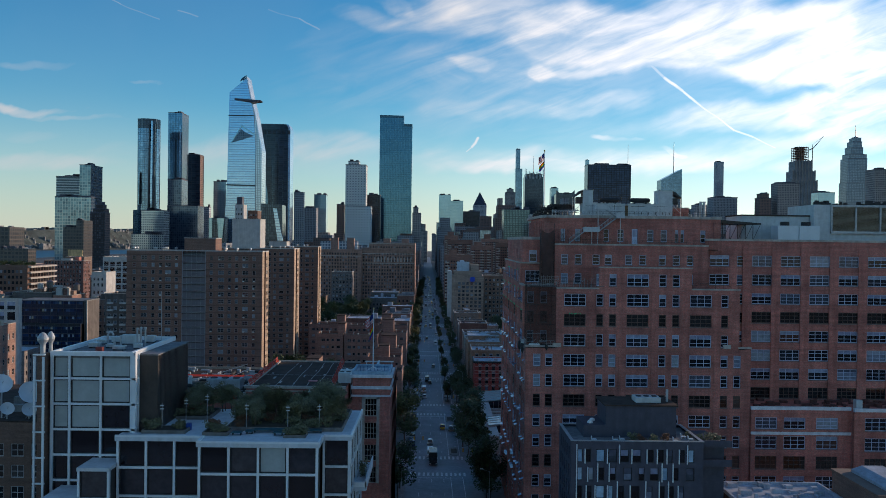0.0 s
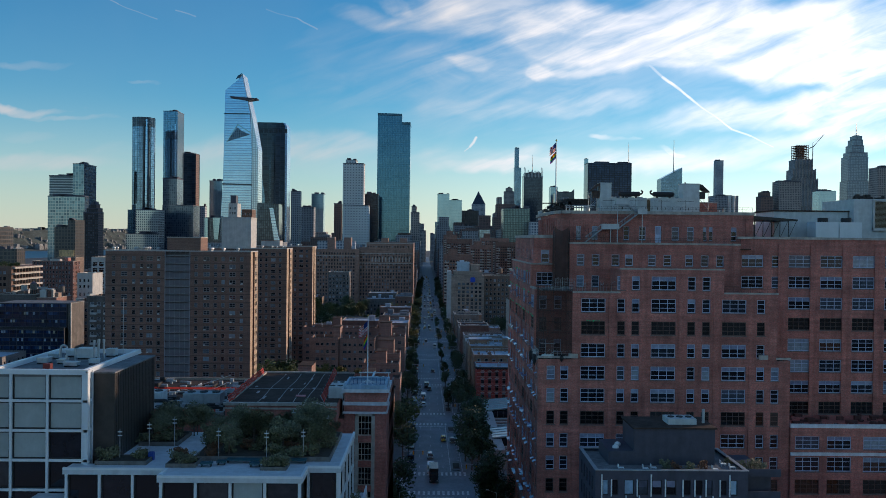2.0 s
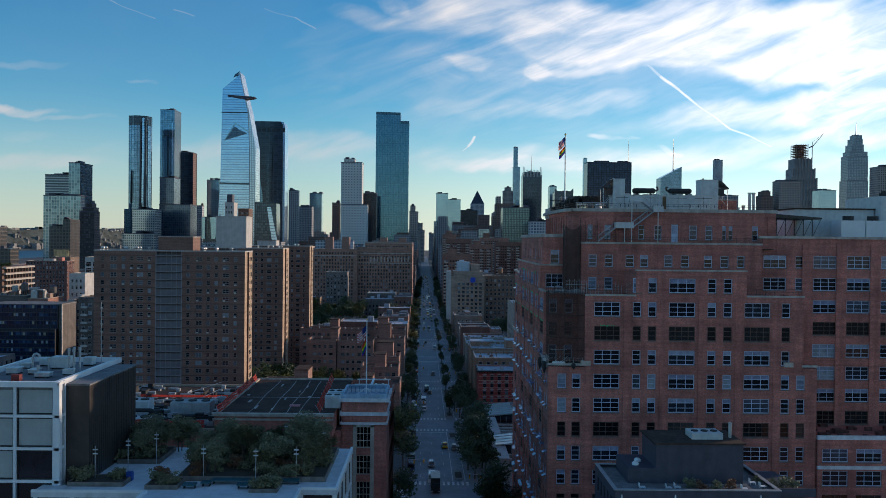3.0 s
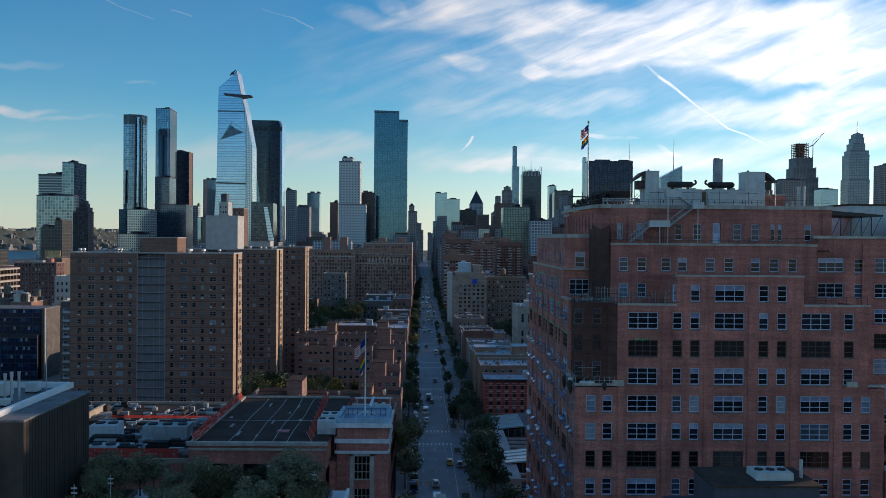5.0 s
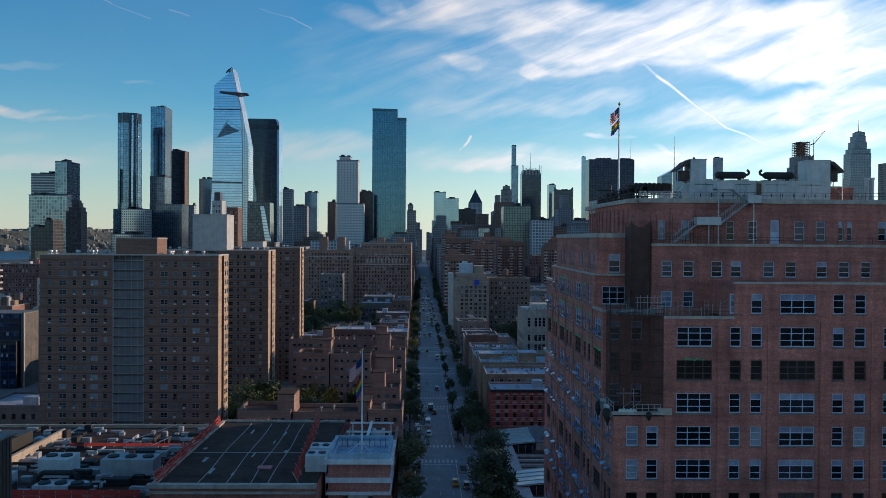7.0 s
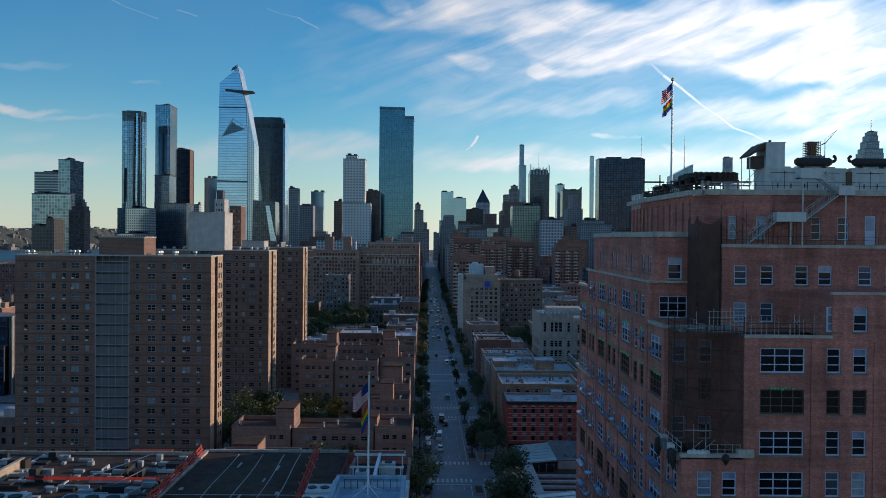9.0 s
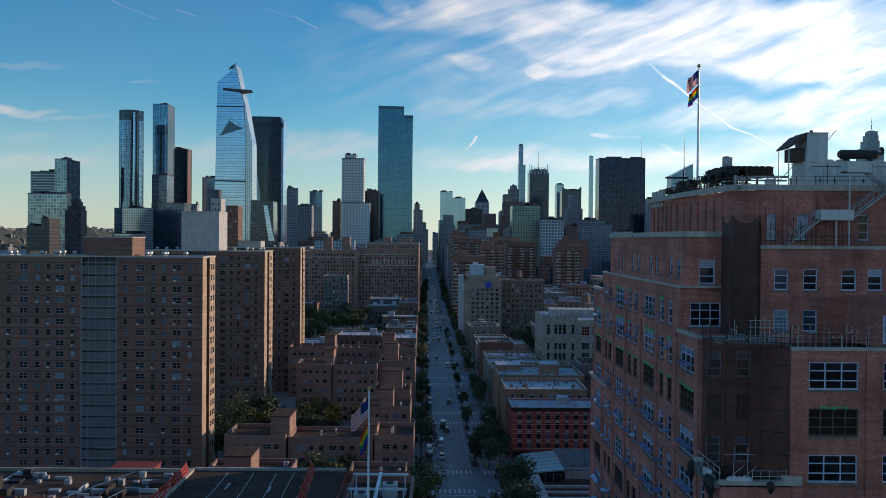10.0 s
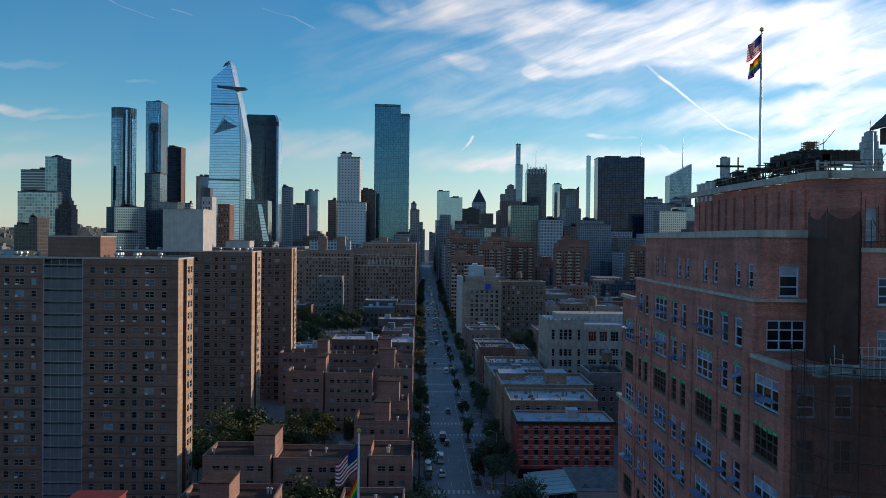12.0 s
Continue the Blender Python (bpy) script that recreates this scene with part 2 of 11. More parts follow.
def pane_glass(name, cols, rough=0.06, island=False, metal=0.0, ior=1.6):
    """Window glass before dim rooms; blinds, curtains and painted reflections differ from pane to pane."""
    mt, nt, b = nodes_of(name)
    if island:
        r = nt.nodes.new("ShaderNodeNewGeometry").outputs["Random Per Island"]
    else:
        r = nt.nodes.new("ShaderNodeObjectInfo").outputs["Random"]
    ramp = nt.nodes.new("ShaderNodeValToRGB")
    ramp.color_ramp.interpolation = "CONSTANT"
    e = ramp.color_ramp.elements
    while len(e) < len(cols):
        e.new(0.5)
    for k, (at, c) in enumerate(cols):
        e[k].position, e[k].color = at, (*c, 1)
    nt.links.new(r, ramp.inputs[0])
    pos = place_of(nt)
    c = mix_of(nt, "MULTIPLY", 1.0, ramp.outputs[0], grey_of(nt, range_of(nt, noise_of(nt, pos, 0.9, 3), 0.3, 0.7, 0.7, 1.2)))
    nt.links.new(c, b.inputs["Base Color"])
    b.inputs["Roughness"].default_value, b.inputs["Metallic"].default_value = rough, metal
    b.inputs["IOR"].default_value = ior
    bump_of(nt, b, noise_of(nt, pos, 0.7, 2), 0.05, 0.05)
    return mt


def curtain_wall(name, a, b_col, line, pw, ph, rough=0.12, metal=0.7, gap=0.08, wave=0.03):
    """A far glass front: panes pw by ph, each of its own tone, in thin frames."""
    mt, nt, b = nodes_of(name)
    pos = place_of(nt)
    t = nt.nodes.new("ShaderNodeTexBrick")
    t.offset = 0.0
    nt.links.new(wall_uv(nt, pos), t.inputs["Vector"])
    t.inputs["Color1"].default_value, t.inputs["Color2"].default_value, t.inputs["Mortar"].default_value = (*a, 1), (*b_col, 1), (*line, 1)
    for key, v in (("Scale", 1.0), ("Brick Width", pw), ("Row Height", ph), ("Mortar Size", gap * ph), ("Mortar Smooth", 0.3)):
        t.inputs[key].default_value = v
    c = mix_of(nt, "MULTIPLY", 1.0, t.outputs["Color"], grey_of(nt, range_of(nt, noise_of(nt, pos, 0.02, 4), 0.3, 0.7, 0.9, 1.1)))
    nt.links.new(c, b.inputs["Base Color"])
    b.inputs["Roughness"].default_value, b.inputs["Metallic"].default_value = rough, metal
    bump_of(nt, b, noise_of(nt, pos, 0.05, 2), wave, 4.0)
    return mt


def leaf_mat(name, col):
    mt, nt, b = nodes_of(name)
    r = nt.nodes.new("ShaderNodeNewGeometry").outputs["Random Per Island"]
    c = mix_of(nt, "MIX", r, tuple(k * 0.45 for k in col), tuple(k * 1.5 for k in col))
    nt.links.new(c, b.inputs["Base Color"])
    b.inputs["Roughness"].default_value = 0.6
    b.inputs["Transmission Weight"].default_value = 0.0
    return mt


BRICK_LOFT = brickwork("red_brown_brick", (0.435, 0.138, 0.106), (0.34, 0.2, 0.16), 0.3)
BRICK_TAN = brickwork("brown_brick", (0.205, 0.112, 0.083), (0.19, 0.138, 0.11), 0.14)
BRICK_FULTON = brickwork("low_block_brick", (0.3, 0.17, 0.132), (0.27, 0.19, 0.155), 0.16)
# brick lightened and yellowed to paint low sun on the tower end walls
BRICK_SIDE = brickwork("sunlit_end_brick", (0.4, 0.28, 0.19), (0.34, 0.27, 0.2), 0.2)
BRICK_RED = brickwork("deep_red_brick", (0.42, 0.068, 0.05), (0.28, 0.1, 0.08), 0.16)
BRICK_GOLD = brickwork("golden_tan_brick", (0.34, 0.2, 0.12), (0.3, 0.22, 0.16), 0.2)
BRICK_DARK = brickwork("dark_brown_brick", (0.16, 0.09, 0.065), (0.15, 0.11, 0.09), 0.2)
BRICK_CREAM = brickwork("cream_brick", (0.36, 0.29, 0.22), (0.42, 0.36, 0.28), 0.14)
BRICK_CITY = [brickwork("city_brick", (0.23, 0.11, 0.085), (0.2, 0.15, 0.12), 0.2, each=0.3), brickwork("city_brick_tan", (0.25, 0.165, 0.125), (0.24, 0.2, 0.16), 0.2, each=0.3),
              brickwork("city_brick_grey", (0.17, 0.145, 0.135), (0.2, 0.19, 0.18), 0.2, each=0.35), brickwork("city_stone", (0.26, 0.22, 0.18), (0.3, 0.28, 0.25), 0.18, 0.6, 0.3, each=0.3)]
STONE = plain("pale_limestone", (0.43, 0.39, 0.34), 0.8, 0.26, 1.5)
SILL = plain("grimy_stone_sill", (0.2, 0.15, 0.13), 0.85, 0.3, 1.0)
STONE_WHITE = plain("white_glazed_stone", (0.44, 0.43, 0.41), 0.6, 0.16, 2.0)
WHITE_METAL = plain("white_painted_metal", (0.72, 0.75, 0.76), 0.4, 0.06, 2.0, bump=0.05)
GREY_METAL = plain("galvanised_grey_metal", (0.42, 0.44, 0.45), 0.45, 0.16, 1.2, 0.4)
PALE_METAL = plain("pale_grey_cabinet_paint", (0.55, 0.57, 0.56), 0.5, 0.12, 1.0, 0.0)
DARK_METAL = plain("dark_bronze_metal", (0.045, 0.04, 0.036), 0.45, 0.2, 1.5, 0.3)
BLACK_METAL = plain("black_sooty_steel", (0.018, 0.017, 0.017), 0.6, 0.2, 0.6)
CHARCOAL = plain("charcoal_cladding", (0.06, 0.061, 0.085), 0.55, 0.18, 1.2)
# white frames with the blue of the sky's light put into their colour
WIN_WHITE = plain("white_window_frame", (0.44, 0.51, 0.66), 0.45, 0.08, 1.0, bump=0.0)
WIN_DIM = plain("dull_grey_window_frame", (0.2, 0.2, 0.2), 0.5, 0.15, 1.0, bump=0.0)
WIN_BROWN = plain("old_brown_window_frame", (0.1, 0.06, 0.05), 0.6, 0.15, 1.0, bump=0.0)
WIN_GREY = plain("grey_window_frame", (0.42, 0.43, 0.44), 0.5, 0.1, 1.0, bump=0.0)
ROOF_DARK = plain("black_roof_felt", (0.075, 0.053, 0.043), 0.97, 0.3, 3.0)
ROOF_GREY = plain("grey_gravel_roof", (0.2, 0.2, 0.2), 0.9, 0.25, 2.5)
ROOF_SILVER = plain("silver_roof_coating", (0.36, 0.4, 0.46), 0.55, 0.25, 3.0)
ROOF_CITY = plain("city_roof", (0.29, 0.31, 0.35), 0.75, 0.3, 4.0, each=0.6)
CONCRETE = plain("pale_concrete", (0.42, 0.41, 0.39), 0.85, 0.15, 2.0)
WIN_FLAT = plain("dull_bronze_window_frame", (0.24, 0.24, 0.25), 0.5, 0.15, 1.0, bump=0.0)
BALCONY_POST = plain("grey_balcony_post", (0.25, 0.25, 0.26), 0.7, 0.12, 1.5)
FLOOR_LINE = plain("brown_floor_course", (0.1, 0.065, 0.052), 0.85, 0.2, 2.0)
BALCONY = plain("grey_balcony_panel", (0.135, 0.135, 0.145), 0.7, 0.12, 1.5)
TERRACE = plain("pale_terrace_paving", (0.55, 0.58, 0.6), 0.65, 0.12, 1.6)
CYCLE_LANE = plain("pale_cycle_lane_surface", (0.2, 0.215, 0.22), 0.85, 0.25, 4.0)
ASPHALT = plain("worn_asphalt", (0.17, 0.175, 0.19), 0.6, 0.22, 6.0)
PAVING = plain("concrete_pavement", (0.2, 0.195, 0.19), 0.85, 0.2, 3.0)
ROAD_PAINT = plain("worn_white_road_paint", (0.5, 0.5, 0.49), 0.7, 0.45, 0.8, bump=0.0)
GROUND = plain("city_ground", (0.07, 0.07, 0.068), 0.9, 0.35, 20.0)
WATER = plain("river_water", (0.05, 0.13, 0.19), 0.5, 0.15, 30.0, bump=0.6)
HILL = plain("far_wooded_bank", (0.075, 0.088, 0.078), 0.95, 0.5, 40.0)
for rough_roof in (ROOF_DARK, ROOF_GREY, WATER):
    rough_roof.node_tree.nodes["Principled BSDF"].inputs["Specular IOR Level"].default_value = 0.12
RED_SHEET = plain("dull_red_sheeting", (0.22, 0.04, 0.035), 0.75, 0.15, 1.5)
BARK = plain("bark", (0.11, 0.08, 0.06), 0.9, 0.3, 0.4)
SOIL = plain("planter_soil", (0.06, 0.045, 0.03), 0.95, 0.3, 0.5)


def cloth(name, col):
    """Thin flag cloth that lets light through."""
    mt, nt, b = nodes_of(name)
    c = stains(nt, place_of(nt), col, 0.1, 0.6)
    nt.links.new(c, b.inputs["Base Color"])
    b.inputs["Roughness"].default_value = 0.8
    t, m = nt.nodes.new("ShaderNodeBsdfTranslucent"), nt.nodes.new("ShaderNodeMixShader")
    nt.links.new(c, t.inputs["Color"])
    m.inputs[0].default_value = 0.5
    nt.links.new(b.outputs[0], m.inputs[1])
    nt.links.new(t.outputs[0], m.inputs[2])
    nt.links.new(m.outputs[0], nt.nodes["Material Output"].inputs["Surface"])
    return mt


RED_NET = cloth("orange_red_safety_netting", (0.6, 0.07, 0.05))
LEAF = leaf_mat("street_tree_leaves", (0.042, 0.066, 0.02))
LEAF_YELLOW = leaf_mat("yellowing_leaves", (0.085, 0.098, 0.02))
LEAF_OLIVE = leaf_mat("roof_garden_leaves", (0.15, 0.148, 0.075))
LEAF_RUST = leaf_mat("rusty_leaves", (0.14, 0.06, 0.025))
# pale blue tones in PANE and PANE_TOP also stand in for reflected sky
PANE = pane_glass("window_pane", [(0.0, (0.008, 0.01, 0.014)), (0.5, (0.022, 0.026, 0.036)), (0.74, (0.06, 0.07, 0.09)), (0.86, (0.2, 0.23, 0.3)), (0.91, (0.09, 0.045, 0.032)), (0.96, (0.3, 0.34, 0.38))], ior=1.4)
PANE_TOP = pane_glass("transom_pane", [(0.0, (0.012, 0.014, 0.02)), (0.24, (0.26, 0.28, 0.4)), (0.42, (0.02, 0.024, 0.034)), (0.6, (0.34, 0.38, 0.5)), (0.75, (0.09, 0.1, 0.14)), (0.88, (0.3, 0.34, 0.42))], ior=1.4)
PANE_DIM = pane_glass("dim_window_pane", [(0.0, (0.01, 0.011, 0.012)), (0.6, (0.02, 0.022, 0.024)), (0.9, (0.05, 0.05, 0.05))])
PANE_FLAT = pane_glass("flat_window_pane", [(0.0, (0.012, 0.013, 0.016)), (0.5, (0.035, 0.04, 0.05)), (0.74, (0.12, 0.15, 0.18)), (0.9, (0.26, 0.33, 0.38)), (0.97, (0.12, 0.05, 0.045))], ior=1.4)
PANE_FAR = pane_glass("far_window_pane", [(0.0, (0.01, 0.012, 0.015)), (0.5, (0.035, 0.04, 0.05)), (0.76, (0.14, 0.165, 0.19)), (0.92, (0.3, 0.34, 0.37))], island=True, ior=1.3)
PANE_GRID = pane_glass("large_dark_pane", [(0.0, (0.008, 0.009, 0.014)), (0.4, (0.02, 0.02, 0.028)), (0.7, (0.035, 0.036, 0.045)), (0.88, (0.06, 0.055, 0.06))], 0.05)
BLIND = plain("closed_white_blind", (0.38, 0.41, 0.4), 0.5, 0.08, 1.2, bump=0.1)

# ---------------------------------------------------------------- builders
class Shape:
    """Gathers boxes, prisms and tubes into one mesh."""

    def __init__(self):
        self.v, self.f, self.m = [], [], []

    def quad(self, a, b, c, d, mi=0):
        n = len(self.v)
        self.v += [a, b, c, d]
        self.f.append((n, n + 1, n + 2, n + 3))
        self.m.append(mi)
        return self

    def box(self, x0, x1, y0, y1, z0, z1, mi=0, top=True, bottom=True):
        n = len(self.v)
        self.v += [(x0, y0, z0), (x1, y0, z0), (x1, y1, z0), (x0, y1, z0), (x0, y0, z1), (x1, y0, z1), (x1, y1, z1), (x0, y1, z1)]
        fs = [(0, 1, 5, 4), (1, 2, 6, 5), (2, 3, 7, 6), (3, 0, 4, 7)]
        if top:
            fs.append((4, 5, 6, 7))
        if bottom:
            fs.append((3, 2, 1, 0))
        self.f += [tuple(n + k for k in f) for f in fs]
        self.m += [mi] * len(fs)
        return self

    def prism(self, poly, z0, z1, mi=0, caps=True, scale=1.0, centre=None):
        n, k = len(self.v), len(poly)
        cx, cy = centre or (sum(p[0] for p in poly) / k, sum(p[1] for p in poly) / k)
        self.v += [(x, y, z0) for x, y in poly] + [(cx + (x - cx) * scale, cy + (y - cy) * scale, z1) for x, y in poly]
        fs = [(n + i, n + (i + 1) % k, n + k + (i + 1) % k, n + k + i) for i in range(k)]
        if caps:
            fs += [tuple(n + k + i for i in range(k)), tuple(n + k - 1 - i for i in range(k))]
        self.f += fs
        self.m += [mi] * len(fs)
        return self

    def slab(self, poly, y0, y1, mi=0):
        """A polygon of (x, z) drawn out along y."""
        n, k = len(self.v), len(poly)
        self.v += [(x, y0, z) for x, z in poly] + [(x, y1, z) for x, z in poly]
        fs = [(n + i, n + (i + 1) % k, n + k + (i + 1) % k, n + k + i) for i in range(k)]
        fs += [tuple(n + k + i for i in range(k)), tuple(n + k - 1 - i for i in range(k))]
        self.f += fs
        self.m += [mi] * len(fs)
        return self

    def tube(self, p, q, r, n=6, r2=None, mi=0, caps=True):
        p, q = Vector(p), Vector(q)
        d = (q - p).normalized()
        s = d.orthogonal().normalized()
        t = d.cross(s)
        r2 = r if r2 is None else r2
        b = len(self.v)
        for c, rr in ((p, r), (q, r2)):
            for i in range(n):
                a = 2 * math.pi * i / n
                self.v.append(tuple(c + (s * math.cos(a) + t * math.sin(a)) * rr))
        fs = [(b + i, b + (i + 1) % n, b + n + (i + 1) % n, b + n + i) for i in range(n)]
        if caps:
            fs += [tuple(b + n + i for i in range(n)), tuple(b + n - 1 - i for i in range(n))]
        self.f += fs
        self.m += [mi] * len(fs)
        return self

    def ring(self, x0, x1, y0, y1, z0, z1, t, mi=0):
        """A parapet round a rectangle."""
        self.box(x0, x1, y0, y0 + t, z0, z1, mi)
        self.box(x0, x1, y1 - t, y1, z0, z1, mi)
        self.box(x0, x0 + t, y0 + t, y1 - t, z0, z1, mi)
        self.box(x1 - t, x1, y0 + t, y1 - t, z0, z1, mi)
        return self

    def revolve(self, cx, cy, rows, n=14, mi=0):
        b = len(self.v)
        for r, z in rows:
            self.v += [(cx + r * math.cos(2 * math.pi * i / n), cy + r * math.sin(2 * math.pi * i / n), z) for i in range(n)]
        for k in range(len(rows) - 1):
            for i in range(n):
                j = (i + 1) % n
                self.f.append((b + k * n + i, b + k * n + j, b + (k + 1) * n + j, b + (k + 1) * n + i))
                self.m.append(mi)
        return self

    def weld(self):
        """Joins corners that lie on one another."""
        seen, to, v = {}, [], []
        for p in self.v:
            k = (round(p[0], 3), round(p[1], 3), round(p[2], 3))
            if k not in seen:
                seen[k] = len(v)
                v.append(p)
            to.append(seen[k])
        self.v, self.f = v, [tuple(to[i] for i in f) for f in self.f]
        return self

    def data(self, name, mats):
        if name in ("wall", "end_wall", "recess"):
            self.weld()
        me = bpy.data.meshes.new(name)
        me.from_pydata(self.v, [], self.f)
        for mt in mats if isinstance(mats, (list, tuple)) else [mats]:
            me.materials.append(mt)
        if any(self.m):
            me.polygons.foreach_set("material_index", self.m)
        me.update()
        return me


def thing(name, x, y, z, label, category, group="", kind=""):
    ob = new(name)
    ob.location = (x, y, z)
    ob.empty_display_size = 0.5
    return tagged(ob, label, category, group, kind)


def base_of(ob):
    m = Matrix.Translation(ob.location)
    return base_of(ob.parent) @ m if ob.parent and ob.type == "EMPTY" else m


def part(name, shape, mats, parent, label="", kind=""):
    """One mesh, in world places, under a thing or a part."""
    ob = new(name, shape.data(name, mats))
    ob.parent = parent
    if parent.type == "EMPTY":
        ob.matrix_parent_inverse = Matrix.Translation(-Vector(parent.location))
    return tagged(ob, label, kind=kind)


def islands(name, shape, mats, parent):
    """Each connected piece of a shape becomes a part of its own."""
    shape.weld()
    root = list(range(len(shape.v)))

    def find(i):
        while root[i] != i:
            root[i] = root[root[i]]
            i = root[i]
        return i

    for f in shape.f:
        for k in f[1:]:
            root[find(k)] = find(f[0])
    groups = collections.OrderedDict()
    for f in shape.f:
        groups.setdefault(find(f[0]), []).append(f)
    for fs in groups.values():
        one, seen = Shape(), {}
        for f in fs:
            for k in f:
                if k not in seen:
                    seen[k] = len(one.v)
                    one.v.append(shape.v[k])
            one.f.append(tuple(seen[k] for k in f))
            one.m.append(0)
        part(name, one, mats, parent)


def pieces(name, boxes, mats, parent, label=""):
    """Boxes, each a part of its own."""
    for b in boxes:
        part(name, Shape().box(*b), mats, parent, label)


def solid(name, shape, mats, label, category, group="", kind=""):
    """A thing that is one mesh."""
    return tagged(new(name, shape.data(name, mats)), label, category, group, kind)


def at_face(face, plane, u, z, d=0.0):
    return {"S": (u, plane + d, z), "N": (u, plane - d, z), "W": (plane + d, u, z), "E": (plane - d, u, z)}[face]


def wall(sh, face, plane, a0, a1, z0, z1, holes=(), depth=0.3, mi=0, deep_mi=None):
    """A wall with openings (u0, u1, z0, z1) and their reveals."""
    holes = [h for h in holes if h[0] > a0 - 1e-6 and h[1] < a1 + 1e-6 and h[2] > z0 - 1e-6 and h[3] < z1 + 1e-6]
    deep_mi = mi if deep_mi is None else deep_mi
    zs = sorted({z0, z1, *[h[2] for h in holes], *[h[3] for h in holes]})
    cuts = sorted({a0, a1, *[h[0] for h in holes], *[h[1] for h in holes]})
    for lo, hi in zip(zs, zs[1:]):
        mid = (lo + hi) / 2
        row = [h for h in holes if h[2] < mid < h[3]]
        for ua, ub in zip(cuts, cuts[1:]):
            k = (ua + ub) / 2
            if not any(h[0] < k < h[1] for h in row):
                sh.quad(at_face(face, plane, ua, lo), at_face(face, plane, ub, lo), at_face(face, plane, ub, hi), at_face(face, plane, ua, hi), mi)
    for u0, u1, b, t in holes:
        P = lambda u, z, d: at_face(face, plane, u, z, d)
        sh.quad(P(u0, b, 0), P(u1, b, 0), P(u1, b, depth), P(u0, b, depth), deep_mi)
        sh.quad(P(u0, t, 0), P(u1, t, 0), P(u1, t, depth), P(u0, t, depth), deep_mi)
        sh.quad(P(u0, b, 0), P(u0, t, 0), P(u0, t, depth), P(u0, b, depth), deep_mi)
        sh.quad(P(u1, b, 0), P(u1, t, 0), P(u1, t, depth), P(u1, b, depth), deep_mi)
    return sh


def lattice(sh, us, vs, solid_cell, y0, y1):
    """A plate in x and z with holes, as one connected piece."""
    key = {}

    def vert(i, j, y):
        k = (i, j, y)
        if k not in key:
            key[k] = len(sh.v)
            sh.v.append((us[i], y, vs[j]))
        return key[k]

    def face(*ks):
        sh.f.append(tuple(vert(*k) for k in ks))
        sh.m.append(0)

    n, m = len(us) - 1, len(vs) - 1
    on = lambda i, j: 0 <= i < n and 0 <= j < m and solid_cell(i, j)
    for i in range(n):
        for j in range(m):
            if not on(i, j):
                continue
            face((i, j, y0), (i + 1, j, y0), (i + 1, j + 1, y0), (i, j + 1, y0))
            if not on(i - 1, j):
                face((i, j, y0), (i, j + 1, y0), (i, j + 1, y1), (i, j, y1))
            if not on(i + 1, j):
                face((i + 1, j, y0), (i + 1, j, y1), (i + 1, j + 1, y1), (i + 1, j + 1, y0))
            if not on(i, j - 1):
                face((i, j, y0), (i, j, y1), (i + 1, j, y1), (i + 1, j, y0))
            if not on(i, j + 1):
                face((i, j + 1, y0), (i + 1, j + 1, y0), (i + 1, j + 1, y1), (i, j + 1, y1))
    return sh


def window_shapes(style, w, h):
    """Sash bars and panes of a window whose outer face looks to -y."""
    bars, panes = Shape(), Shape()
    t = min(0.12, w * 0.085)
    b = t * 0.8
    mids_u = {"triple": (1 / 3, 2 / 3), "grid": (0.25, 0.5, 0.75), "pair": (0.5,)}.get(style, ())
    mids_v = {"sash": (0.33, 0.68), "half": (0.5,), "triple": (0.33, 0.68), "grid": (0.33, 0.66), "pair": (0.5,)}.get(style, ())
    us, vs = [0, t], [0, t * 1.2]
    for k in mids_u:
        us += [w * k - b / 2, w * k + b / 2]
    for k in mids_v:
        vs += [h * k - b / 2, h * k + b / 2]
    us += [w - t, w]
    vs += [h - t, h]
    # bars are every other strip
    lattice(bars, us, vs, lambda i, j: i % 2 == 0 or j % 2 == 0, -0.06, 0.06)
    zm = h * 0.68 if style in ("sash", "triple") else h * 0.5
    panes.quad((t, 0.03, t), (w - t, 0.03, t), (w - t, 0.03, zm), (t, 0.03, zm))
    panes.quad((t, 0.03, zm), (w - t, 0.03, zm), (w - t, 0.03, h - t), (t, 0.03, h - t), 1)
    return bars, panes


WINDOW_DATA = {}


def window_data(style, w, h, bar_mat, pane_mat, split):
    key = (style, round(w, 2), round(h, 2), bar_mat.name, pane_mat.name, split)
    if key not in WINDOW_DATA:
        bars, panes = window_shapes(style, w, h)
        if split:
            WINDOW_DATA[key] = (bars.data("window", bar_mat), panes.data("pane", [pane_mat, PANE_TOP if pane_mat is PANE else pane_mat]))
        else:
            n = len(bars.v)
            bars.v += panes.v
            bars.f += [tuple(n + k for k in f) for f in panes.f]
            bars.m += [1] * len(panes.f)
            WINDOW_DATA[key] = (bars.data("window", [bar_mat, pane_mat]), None)
    return WINDOW_DATA[key]


TURN_OF = {"S": 0, "N": 180, "W": -90, "E": 90}


def window(parent, face, plane, hole, style, bar_mat, pane_mat, depth=0.2, split=True):
    u0, u1, z0, z1 = hole
    bars, pane = window_data(style, u1 - u0, z1 - z0, bar_mat, pane_mat, split)
    ob = new("window", bars)
    ob.parent = parent
    ob.matrix_parent_inverse = Matrix.Translation(-Vector(parent.location))
    at = at_face(face, plane, u0 if face in "SE" else u1, z0, depth)
    ob.matrix_basis = pose(*at, 0, 0, TURN_OF[face])
    if pane:
        p = new("pane", pane)
        p.parent = ob
    return ob


